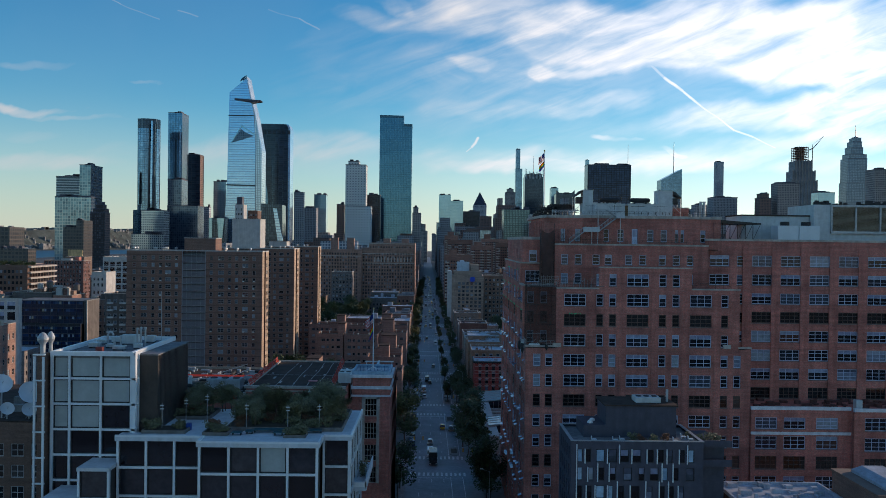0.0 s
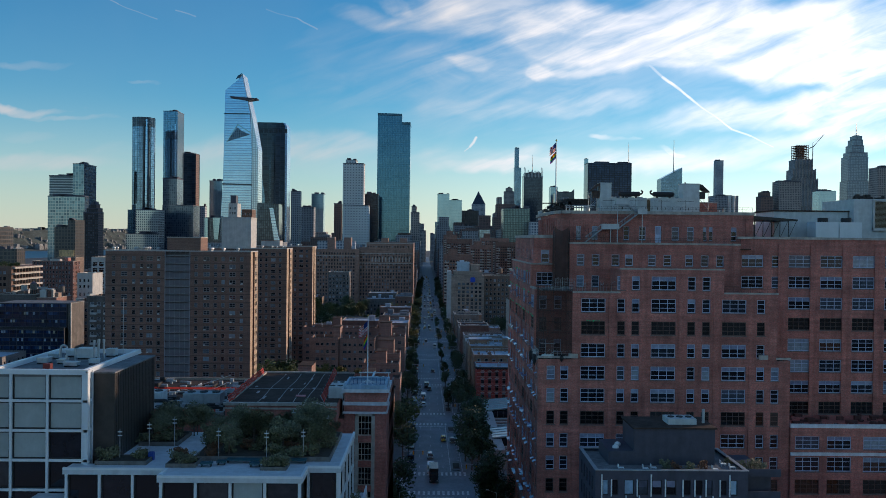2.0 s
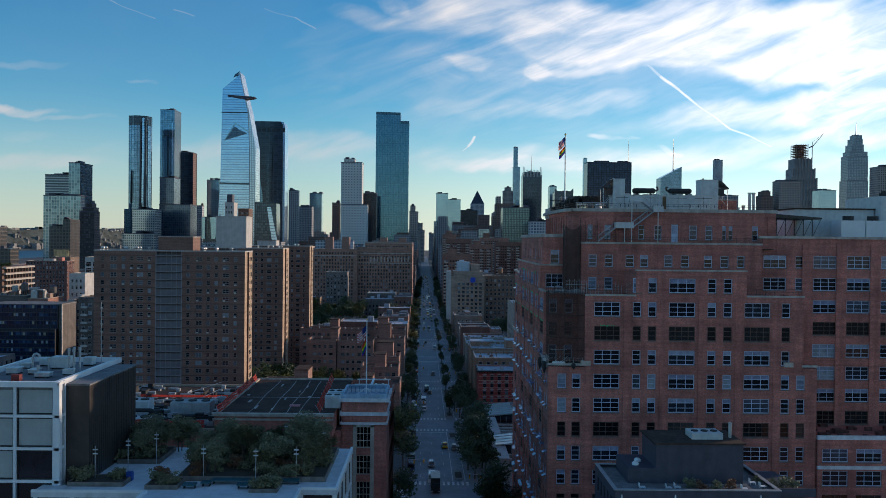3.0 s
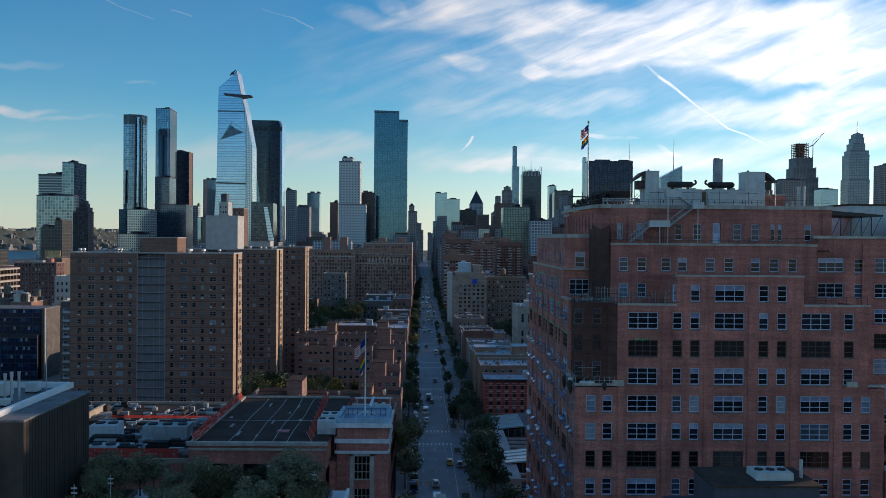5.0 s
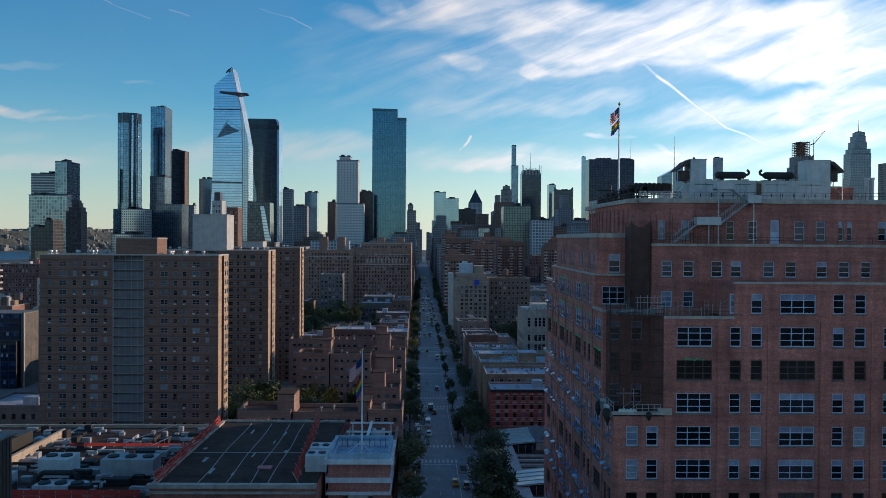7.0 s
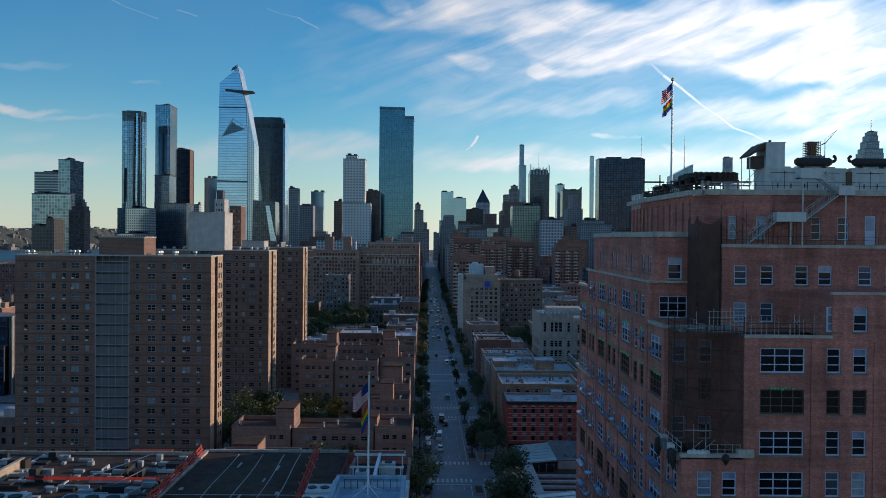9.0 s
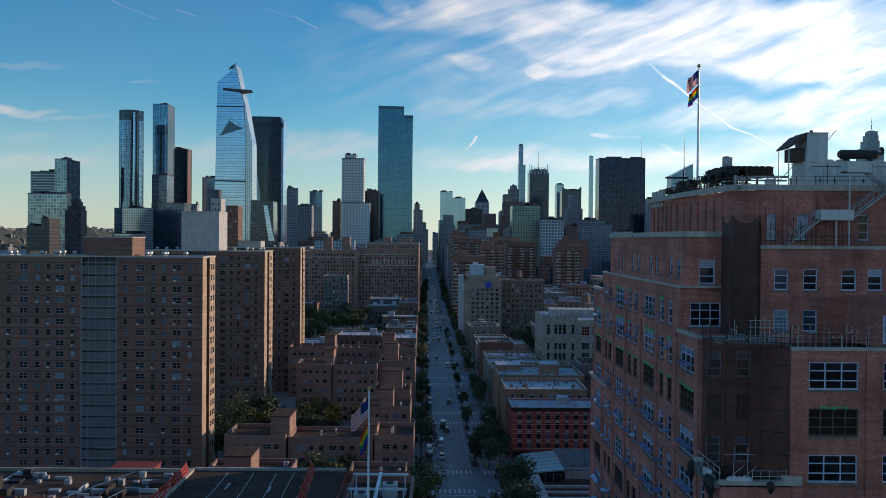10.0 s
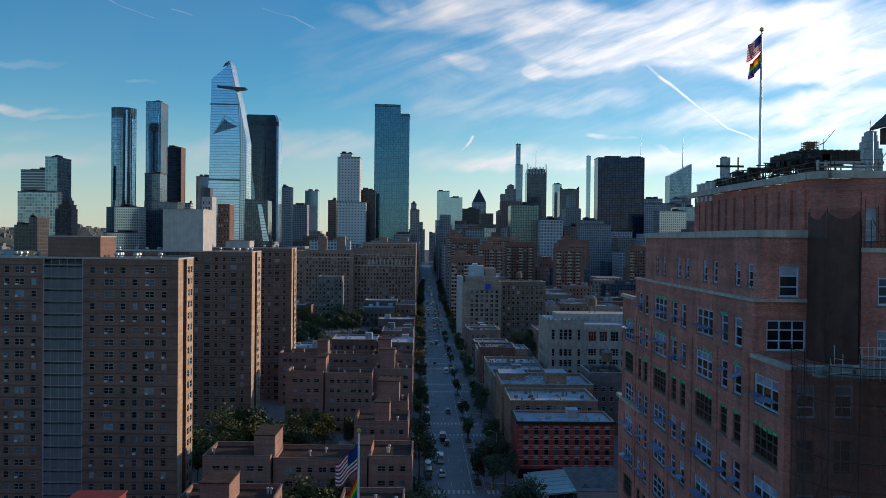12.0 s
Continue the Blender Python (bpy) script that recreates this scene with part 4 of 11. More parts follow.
    railing(rail, [(18.4, 214.0), (18.4, 179.4), (23.8, 179.4)], 60.15)
    railing(rail, [(61.0, 178.6), (25.6, 178.6), (23.6, 181), (23.0, 198), (23.6, 210)], 70.5, 0.9, 2.0)
    part("railing", rail, DARK_METAL, bld, "thin dark pipe railing")
    # windows, each a part; the far east ones and the lowest are gathered
    rnd = random.Random(11)
    far_b, far_p = Shape(), Shape()
    sash = Shape()
    tape = Shape()
    single = 0
    for face, plane, hole, style, k in wins:
        u0, u1, z0, z1 = hole
        dim = k in old
        hidden = z0 < 14 or (face == "S" and u0 > 106) or (face == "S" and plane < 166 and u0 > 88)
        if hidden:
            joined_windows(far_b, far_p, face, plane, hole, 0.2)
        else:
            window(bld, face, plane, hole, ("grid" if style == "triple" else "sash") if dim else style, WIN_BROWN if dim else WIN_WHITE, PANE_DIM if dim else PANE, 0.18)
            single += 1
        if face == "W" and not dim and k < 5 and z0 > 10 and rnd.random() < 0.86:
            # top-hung sashes that stand open
            n = 3 if style == "triple" else 1
            low_z = z0 + (z1 - z0) * rnd.choice((0.36, 0.42, 0.42, 0.7))
            for q in range(n):
                if n == 3 and rnd.random() < 0.12:
                    continue
                a = u0 + 0.1 + (u1 - u0 - 0.2) * q / n
                b = u0 + 0.1 + (u1 - u0 - 0.2) * (q + 1) / n - 0.06
                out, drop = rnd.uniform(0.5, 0.75), rnd.uniform(0.1, 0.3)
                sash.slab([(plane + 0.04, low_z + 0.05), (plane + 0.04, low_z), (plane - out, low_z - drop), (plane - out, low_z - drop + 0.06)], a, b)
        if face == "W" and dim and k == 2 or (face == "W" and k in (3, 4) and rnd.random() < 0.5):
            for q in range(5):
                a = u0 + (u1 - u0) * q / 5
                w = (u1 - u0) / 5 * rnd.uniform(0.35, 0.7)
                zz = z1 + rnd.uniform(-0.1, 0.12)
                tape.slab([(plane - 0.09, zz), (plane - 0.03, zz), (plane - 0.03, zz + rnd.uniform(0.12, 0.3)), (plane - 0.09, zz + rnd.uniform(0.08, 0.3))], a + 0.05, a + 0.05 + w)
        if face == "S" and k == 2 and 25 < u0 < 27:
            for q in range(7):
                a = u0 + 1.0 + 0.36 * q
                tape.box(a, a + rnd.uniform(0.12, 0.3), plane - 0.1, plane - 0.03, z1 + rnd.uniform(-0.1, 0.05), z1 + rnd.uniform(0.1, 0.25))
    door = part("roof_door", Shape().box(41.95, 43.15, YT + 0.12, YT + 0.2, 64.4, 67.65), WIN_WHITE, bld, "pale blue door to the roof terrace")
    part("pane", Shape().box(42.1, 43.0, YT + 0.09, YT + 0.13, 66.0, 67.5), PANE_OPEN, door)
    part("window", far_b, WIN_WHITE, bld, kind="stuff")
    part("pane", far_p, PANE_FAR, bld, kind="stuff")
    part("open_sash", sash, PANE_OPEN, bld, "open sashes tinted as if reflecting blue sky", "stuff")
    part("green_tape", tape, GREEN_NET, bld, "strips of green tape over window heads", "stuff")
    return bld


build_loft()


def build_scaffold():
    sc = thing("scaffold", 21, 171, 43.7, "dark netted scaffold wrapping the corner of the brick loft building", "scaffold")
    net = Shape()
    poly = [(18.25, 172.9), (18.3, 170.8), (19.0, 168.6), (20.6, 167.6), (24.0, 166.75)]
    for i, ((ax, ay), (bx, by)) in enumerate(zip(poly, poly[1:])):
        for k in range(6):
            za, zb = 43.8 + k * 1.98, 43.8 + (k + 1) * 1.98
            q = 0.12 * ((k + i) % 2)
            net.quad((ax, ay - q, za), (bx, by - 0.12 + q, za), (bx, by - q, zb), (ax, ay - 0.12 + q, zb))
    part("net", net, NET, sc, "dark brown debris netting")
    tall = Shape()
    for (ax, ay), (bx, by) in zip([(22.0, 178.7), (22.0, 175.6), (24.6, 175.6), (24.9, 176.0)], [(22.0, 175.6), (24.6, 175.6), (24.9, 176.0), (24.9, 176.0)]):
        for q in range(6):
            fa, fb = q / 6, (q + 1) / 6
            P = lambda f, z: (ax + (bx - ax) * f, ay + (by - ay) * f + 0.12 * math.sin(f * 9), z)
            tall.quad(P(fa, 55.4), P(fb, 55.4), P(fb, 67.2 - 0.7 * math.sin(math.pi * fb)), P(fa, 67.2 - 0.7 * math.sin(math.pi * fa)))
    part("net", tall, netting("close_scaffold_netting", (0.085, 0.046, 0.038), 0.16), sc, "dark brown debris netting")
    pipes, inner, outer = Shape(), Shape(), Shape()
    rnd = random.Random(66)
    for x, y in poly:
        inner.tube((x + 0.1, y + 0.25, 43.4), (x + 0.1, y + 0.25, 57.2), 0.04, 5)
    for k in range(7):
        for (ax, ay), (bx, by) in zip(poly, poly[1:]):
            z = 43.9 + k * 1.98
            inner.tube((ax + 0.1, ay + 0.25, z), (bx + 0.1, by + 0.25, z), 0.035, 5)
    for (ax, ay), (bx, by) in zip(poly, poly[1:]):
        for z in (56.3, 56.9):
            inner.tube((ax, ay, z), (bx, by, z), 0.03, 5)
        # outer standards, ledgers and a brace seen through the net
        for q in range(3):
            f = q / 3
            x, y = ax + (bx - ax) * f, ay + (by - ay) * f
            outer.tube((x + 0.05, y - 0.16, 43.8), (x + 0.05, y - 0.16, 56.2 + 0.4 * (q % 2)), 0.025, 4)
        for q in range(7):
            outer.tube((ax, ay - 0.18, 44.6 + q * 1.8), (bx, by - 0.18, 44.6 + q * 1.8), 0.022, 4)
        inner.tube((ax, ay - 0.12, 44.0), (bx, by - 0.12, 50.0), 0.025, 4)
        inner.tube((bx, by - 0.12, 50.0), (ax, ay - 0.12, 55.6), 0.025, 4)
    for k in range(9):
        x = 21.2 + k * 0.42
        pipes.tube((x, 168.6, 55.4), (x, 168.6, 57.6 + 0.3 * (k % 2)), 0.03, 4)
    for z in (56.2, 57.0, 57.6):
        pipes.tube((21.0, 168.6, z), (24.7, 168.6, z), 0.03, 4)
    for y in (175.7, 178.6):
        inner.tube((22.1, y, 55.4), (22.1, y, 67.4), 0.04, 5)
    inner.tube((24.7, 175.7, 55.4), (24.7, 175.7, 68.6), 0.04, 5)
    for k in range(6):
        inner.tube((22.1, 175.7, 56.5 + 2 * k), (24.7, 175.7, 56.5 + 2 * k), 0.035, 5)
    # rails, guard tubes and a ladder on the top lift, and struts on the terraces
    for k in range(26):
        x = rnd.uniform(18.6, 31.5)
        y = rnd.uniform(167.2, 172.4) if x < 24 else rnd.uniform(166.9, 168.4)
        h = rnd.uniform(0.7, 2.3)
        pipes.tube((x, y, 55.3), (x, y, 55.3 + h), 0.03, 4)
        if k % 2:
            pipes.tube((x, y, 55.3 + h * 0.8), (x + rnd.uniform(-1.8, 1.8), y + rnd.uniform(-0.6, 0.6), 55.3 + h * rnd.uniform(0.5, 1.0)), 0.03, 4)
    for k in range(16):
        x = 26.0 + k * 0.55 + rnd.uniform(-0.2, 0.2)
        inner.tube((x, 177.3, 64.3), (x, 177.3, 64.3 + rnd.uniform(1.2, 4.2)), 0.03, 4)
        if k % 2:
            inner.tube((x, 177.3, 65 + rnd.uniform(0, 2.6)), (x + rnd.uniform(0.5, 2), 177.3, 65 + rnd.uniform(0, 2.6)), 0.03, 4)
    part("pole", pipes, GREY_METAL, sc, "grey scaffold tubes", "stuff")
    part("pole", inner, BLACK_METAL, sc, "", "stuff")
    part("pole", outer, plain("rusty_scaffold_tube", (0.09, 0.06, 0.05), 0.8, 0.3, 0.5), sc, "thin outer scaffold tubes", "stuff")
    boards = Shape()
    boards.box(18.5, 24.0, 168.9, 172.8, 55.42, 55.6)
    for k in range(6):
        boards.box(18.6 + k * 0.9, 19.3 + k * 0.9, 169.5, 170.4, 55.6, 55.9 + 0.15 * (k % 3))
    for k in range(9):
        boards.box(17.5 - 0.1 * (k % 3), 17.9, 166.9 + k * 0.72, 167.4 + k * 0.72, 43.0, 43.6 + 0.3 * (k % 2))
    part("board", boards, ROOF_GREY, sc, "grey boards and stored material")
    # low lift on the base's corner: guard rails, a trestle, sheets and bags over the edge
    rail = Shape()
    for z in (44.2, 44.7):
        rail.tube((18.0, 167.0, z), (18.0, 173.0, z), 0.035, 5)
        rail.tube((20.6, 166.3, z), (23.6, 166.3, z), 0.025, 5)
    for k in range(5):
        rail.tube((18.0, 167.0 + 1.5 * k, 43.6), (18.0, 167.0 + 1.5 * k, 44.8), 0.035, 5)
        rail.tube((20.6 + 0.75 * k, 166.3, 43.7), (20.6 + 0.75 * k, 166.3, 44.75), 0.025, 5)
    for x in (19.2, 20.4):
        rail.tube((x, 166.9, 43.6), (x, 166.9, 46.6), 0.03, 5)
        rail.tube((x - 0.5, 166.9, 43.8), (x + 0.9, 166.9, 45.0), 0.025, 5)
    rail.tube((18.3, 166.8, 46.0), (21.0, 166.8, 46.0), 0.045, 5)
    part("guard_rail", rail, GREY_METAL, sc, "grey guard rails on the low lift", "stuff")
    pad = Shape()
    pad.box(17.5, 18.2, 172.2, 172.8, 43.5, 44.2)
    pad.box(17.25, 17.75, 168.2, 169.3, 43.6, 44.2)
    for k in range(5):
        pad.revolve(18.8 + 0.42 * k, 166.7, [(0.02, 43.7), (0.32, 43.75), (0.3, 43.95), (0.05, 44.1 + 0.06 * (k % 2))], 8)
    part("sheet", pad, PALE_METAL, sc, "pale sheets and wrapped bags", "stuff")
    for x, y, h in ((17.3, 167.3, 1.9), (17.25, 168.0, 1.5), (17.25, 172.6, 2.0), (22.0, 165.75, 1.0)):
        part("bag", Shape().revolve(x, y, [(0.04, 43.8 - h), (0.24, 43.9 - 0.8 * h), (0.4, 43.8 - 0.4 * h), (0.34, 43.75), (0.1, 43.95)], 9), BLACK_METAL, sc, "dark sack hanging over the edge")


build_scaffold()


def build_roof_plant():
    """Machines on the loft's top roof."""
    z = 69.3
    for x0, x1, lab in ((31.6, 40.9, "long pale grey generator cabinet with doors and louvres"), (41.6, 51.4, "long pale grey generator cabinet with doors and louvres")):
        g = thing("generator_cabinet", (x0 + x1) / 2, 181, z, lab, "generator", "generators on the roof")
        s = Shape()
        s.box(x0, x1, 181, 184.4, z + 0.25, 73.1)
        s.box(x0 - 0.1, x1 + 0.1, 180.9, 184.5, 73.1, 73.22)
        part("body", s, PALE_METAL, g)
        for k in range(6):
            a = x0 + 0.3 + k * 1.53
            d = part("door", Shape().box(a, a + 1.38, 180.94, 181.0, z + 0.5, 72.5), PALE_METAL, g)
            part("handle", Shape().box(a + 1.1, a + 1.2, 180.88, 180.95, z + 1.6, z + 2.1), BLACK_METAL, d)
        part("base_rail", Shape().box(x0 + 0.2, x1 - 0.2, 180.9, 181.0, z + 0.25, z + 0.45), BLACK_METAL, g)
        for k in range(5):
            a = x0 + 1.0 + k * 1.75
            part("roof_vent", Shape().box(a, a + 0.9, 182.6, 183.8, 73.22, 73.45 + 0.08 * (k % 3)), GREY_METAL, g)
        seam = Shape()
        for a in (x0 + 2.2, x0 + 7.0):
            seam.box(a, a + 0.05, 180.92, 181.0, 70.8, 72.9)
            seam.box(a - 1.6, a + 1.6, 180.92, 181.0, 72.62, 72.68)
        part("conduit", seam, BLACK_METAL, g)
        c = Shape()
        c.box(x0 + 0.1, x1 - 0.1, 181.2, 184.2, z, z + 0.25)
        part("plinth", c, CONCRETE, g)
        m = thing("exhaust_silencer", (x0 + x1) / 2, 182.5, 73.22, "black sooty exhaust silencer lying on a generator cabinet", "silencer", "silencers on the cabinets")
        a, b = (35.9, 39.6) if x0 < 40 else (42.7, 46.4)
        t = Shape()
        t.tube((a, 182.3, 74.05), (b, 182.3, 74.05), 0.5, 16)
        t.tube((a - 0.3, 182.3, 74.05), (a, 182.3, 74.05), 0.3, 12, 0.5)
        t.tube((b, 182.3, 74.05), (b + 0.3, 182.3, 74.05), 0.5, 12, 0.3)
        part("body", t, BLACK_METAL, m)
        e = Shape()
        ex = b + 0.3 if x0 < 40 else a - 0.3
        sg = 1 if x0 < 40 else -1
        pts = [(ex, 74.05), (ex + 0.32 * sg, 74.15), (ex + 0.5 * sg, 74.4), (ex + 0.42 * sg, 74.68), (ex + 0.2 * sg, 74.75)]
        for (ax, az), (bx, bz) in zip(pts, pts[1:]):
            e.tube((ax, 182.3, az), (bx, 182.3, bz), 0.17, 10)
        part("tailpipe", e, BLACK_METAL, m)
        for xx in (a + 0.6, b - 0.6):
            part("foot", Shape().box(xx - 0.12, xx + 0.12, 181.9, 182.7, 73.22, 73.62), BLACK_METAL, m)
    for x0, x1, lean in ((31.7, 33.9, -1), (48.1, 51.4, 1)):
        p = thing("air_handler", (x0 + x1) / 2, 182.5, 73.22, "pale grey air handling box with a rusty sloping hood", "air handler", "air handlers on the roof")
        s = Shape()
        s.box(x0, x1, 181.1, 184.0, 73.22, 76.1)
        s.box(x0 - 0.08, x1 + 0.08, 181.02, 184.08, 76.1, 76.2)
        part("body", s, PALE_METAL, p)
        hx = x0 if lean < 0 else x1
        s = Shape()
        s.slab([(hx, 76.1), (hx + lean * 0.6, 75.95), (hx + lean * 2.0, 74.65), (hx + lean * 2.0, 74.45), (hx + lean * 0.1, 75.6)], 181.1, 184.0)
        s.box(min(hx, hx + lean * 1.3), max(hx, hx + lean * 1.3), 181.6, 183.6, 73.22, 74.6)
        part("hood", s, plain("rust_streaked_hood", (0.075, 0.045, 0.035), 0.7, 0.5, 1.0) if lean < 0 else DARK_METAL, p, "dark rust-streaked metal hood")
        s = Shape()
        for yy in (181.3, 183.8):
            s.tube((hx + lean * 1.8, yy, 74.5), (hx + lean * 1.8, yy, z), 0.06, 6)
            s.tube((hx + lean * 1.8, yy, 71.2), (hx, yy, 73.2), 0.04, 6)
        part("strut", s, GREY_METAL, p)
        part("flood_light", Shape().box(x0 + 0.3, x0 + 0.55, 181.0, 181.2, 76.2, 76.4), BLACK_METAL, p)
    c = thing("rusty_hopper", 41.2, 181, z, "rust-streaked tapering duct between two cabinets", "duct")
    s = Shape()
    s.prism([(40.5, 180.2), (42.0, 180.2), (42.0, 181.6), (40.5, 181.6)], z, z + 1.1, scale=0.42)
    s.box(40.95, 41.5, 180.6, 181.0, z + 1.1, 72.8)
    part("body", s, plain("rust", (0.16, 0.1, 0.05), 0.8, 0.35, 0.8), c)
    # open steel stage with a row of chillers, pipes below, at the west end
    st = thing("steel_stage", 28, 192, z, "open steel dunnage frame with a row of dark chillers", "steel frame")
    for yy in (188.2, 191.5, 195.0):
        for k in range(5):
            x = 25.9 + k * 1.15
            part("post", Shape().tube((x, yy, z), (x, yy, 72.3), 0.07, 6), BLACK_METAL, st)
        part("beam", Shape().box(25.4, 31.2, yy - 0.09, yy + 0.09, 72.1, 72.35), BLACK_METAL, st)
    for k in range(8):
        x = 25.7 + k * 0.68
        s = Shape()
        s.box(x, x + 0.6, 188.1, 195.2, 72.38, 73.2)
        ch = part("chiller", s, BLACK_METAL, st, "black slatted chiller")
        s = Shape()
        for q in range(5):
            s.tube((x + 0.3, 188.8 + q * 1.4, 73.2), (x + 0.3, 188.8 + q * 1.4, 73.32), 0.26, 10)
            s.box(x - 0.03, x + 0.63, 188.05, 195.25, 72.45 + q * 0.16, 72.5 + q * 0.16)
        part("grille", s, BLACK_METAL, ch, kind="stuff")
    # pipe racks that step down along the west parapet
    rnd = random.Random(3)
    rack = Shape()
    small = Shape()
    for k in range(14):
        y = 184.5 + k * 1.85
        top_z = 72.6 - 0.035 * max(0, y - 188) * 1.4 + rnd.uniform(-0.25, 0.25)
        for x in (23.9, 25.2, 26.6):
            rack.tube((x, y, z), (x, y, top_z), 0.05, 5)
        for zz in (top_z, z + (top_z - z) * 0.55):
            rack.tube((23.7, y, zz), (27.2, y, zz), 0.05, 5)
        for q in range(5):
            x, zz = rnd.uniform(23.6, 27.0), z + rnd.uniform(0.4, 1.0) * (top_z - z)
            rack.tube((x, y, zz), (x + rnd.uniform(-0.3, 0.3), y + 1.85, zz + rnd.uniform(-0.2, 0.2)), rnd.uniform(0.05, 0.14), 6)
        for q in range(2):
            x, w, h = rnd.uniform(23.7, 26.2), rnd.uniform(0.5, 1.1), rnd.uniform(0.4, 0.8)
            small.box(x, x + w, y + 0.3, y + rnd.uniform(0.8, 1.5), top_z - h, top_z + rnd.uniform(-0.1, 0.25))
        if k % 2:
            rack.tube((23.8, y, z + 0.4), (23.8, y + 1.85, top_z), 0.035, 5)
    rack.tube((23.0, 203.0, 73.0), (26.0, 203.0, 73.0), 0.12, 6)
    rack.tube((25.4, 203.0, z), (25.4, 203.0, 74.0), 0.09, 6)
    part("pipe", rack, BLACK_METAL, st, "racks of dark pipes and brackets", "stuff")
    part("condenser", small, BLACK_METAL, st, "small dark condensers on the racks", "stuff")
    pale = Shape()
    pale.tube((25.4, 184.8, 71.7), (31.4, 184.8, 71.8), 0.13, 8)
    pale.tube((25.6, 184.4, 71.35), (31.0, 184.4, 71.35), 0.09, 8)
    for x in (25.5, 26.2, 29.8):
        pale.tube((x, 184.6, z), (x, 184.6, 71.9), 0.14, 8)
    part("water_pipe", pale, GREY_METAL, st, "grey lagged water pipes")
    tank = Shape()
    tank.revolve(30.0, 186.2, [(0.05, 69.3), (0.62, 69.3), (0.62, 71.5), (0.5, 71.65), (0.05, 71.7)], 16)
    solid("water_vessel", tank, WHITE_METAL, "white upright water vessel among the roof pipes", "vessel")
    for k in range(4):
        s = Shape()
        y = 204.2 + k * 1.5
        s.box(22.9, 23.4, y, y + 0.6, 69.3, 71.3)
        s.box(22.85, 23.45, y - 0.05, y + 0.65, 71.3, 71.4)
        solid("vent_stack", s, PALE_METAL, "square pale vent stack behind the parapet", "vent", "square vents on the roof")
    # fire stair on the south face of the top storey
    fs = thing("fire_stair", 33, 177.4, 64.35, "grey steel fire stair climbing the brick wall to the roof", "stair")
    for ax, az, bx, bz in ((28.2, 64.4, 31.3, 66.9), (34.6, 67.1, 38.4, 70.0), (38.2, 70.2, 35.8, 72.0)):
        s = Shape()
        for yy in (177.1, 178.0):
            s.tube((ax, yy, az), (bx, yy, bz), 0.09, 6)
            s.tube((ax, yy, az + 1.0), (bx, yy, bz + 1.0), 0.035, 5)
            for k in range(7):
                f = k / 6
                s.tube((ax + (bx - ax) * f, yy, az + (bz - az) * f), (ax + (bx - ax) * f, yy, az + (bz - az) * f + 1.0), 0.025, 4)
        for k in range(12):
            f = (k + 0.5) / 12
            s.box(ax + (bx - ax) * f - 0.13, ax + (bx - ax) * f + 0.13, 177.1, 178.0, az + (bz - az) * f, az + (bz - az) * f + 0.05)
        part("flight", s, GREY_METAL, fs)
    for x0, x1, zz in ((31.3, 34.6, 66.9), (38.2, 40.0, 69.9), (33.9, 36.4, 71.7)):
        s = Shape()
        s.box(x0, x1, 176.95, 178.2, zz, zz + 0.12)
        s.box(x0, x1, 176.91, 176.95, zz, zz + 1.05)
        s.box(x0, x0 + 0.04, 176.95, 178.2, zz, zz + 1.05)
        s.box(x1 - 0.04, x1, 176.95, 178.2, zz, zz + 1.05)
        part("landing", s, PALE_METAL, fs, "pale sheet-clad landing")
    for x, zz in ((33.0, 66.9), (39.1, 69.9), (34.3, 71.7)):
        part("post", Shape().tube((x, 177.2, 64.35), (x, 177.2, zz), 0.08, 6), PALE_METAL, fs)
    # vent stacks by the east end, and small boxes
    for x, h, r in ((59.2, 74.1, 0.3), (60.0, 74.1, 0.3), (58.0, 71.6, 0.28), (57.0, 71.2, 0.24), (56.2, 71.4, 0.28)):
        s = Shape()
        s.tube((x, 186, z), (x, 186, h), r, 12)
        s.tube((x, 186, h - 0.25), (x, 186, h + 0.05), r * 1.25, 12)
        solid("vent_stack", s, GREY_METAL, "round grey metal vent stack on the roof", "vent", "vent stacks on the roof")
    s = Shape()
    s.box(52.0, 55.4, 182.5, 188, z, 72.4)
    bb = thing("roof_bulkhead", 53.7, 185, z, "brick stair bulkhead on the roof with a pale flat roof", "bulkhead")
    part("wall", s, BRICK_LOFT, bb)
    s = Shape()
    s.box(51.9, 55.6, 182.3, 188.2, 72.4, 72.6)
    part("roof", s, STONE, bb)
    # the east wing's machines
    e = thing("cooling_tower", 96, 190, 65.3, "large pale cooling tower housing with dark louvres", "cooling tower")
    s = Shape()
    s.box(85.8, 118, 188, 202, 65.3, 73.9)
    part("body", s, PALE_METAL, e)
    for k in range(5):
        x = 90.0 + k * 5.6
        s = Shape()
        for q in range(22):
            s.box(x, x + 5.1, 187.7, 187.98, 67.9 + q * 0.25, 68.05 + q * 0.25)
        part("louvre", s, plain("brown_louvre", (0.12, 0.085, 0.05), 0.7, 0.2, 0.6) if k == 0 else bpy.data.materials["brown_louvre"], e, "dark brown louvres")
    s = Shape()
    for k in range(6):
        x = 89.6 + k * 5.6
        s.box(x, x + 0.4, 187.6, 188.0, 67.5, 73.6)
    s.box(89.6, 118, 187.5, 188.0, 67.3, 67.9)
    s.box(89.6, 118, 187.5, 188.0, 73.4, 73.8)
    part("frame", s, GREY_METAL, e)
    s = Shape()
    rnd = random.Random(8)
    for k in range(40):
        x, y = rnd.uniform(86, 118), rnd.uniform(188.2, 191)
        s.box(x, x + rnd.uniform(0.3, 1.4), y, y + 0.6, 73.9, 74.1 + rnd.uniform(0.1, 0.9))
    part("clutter", s, BLACK_METAL, e, "dark pipes and fittings on top")
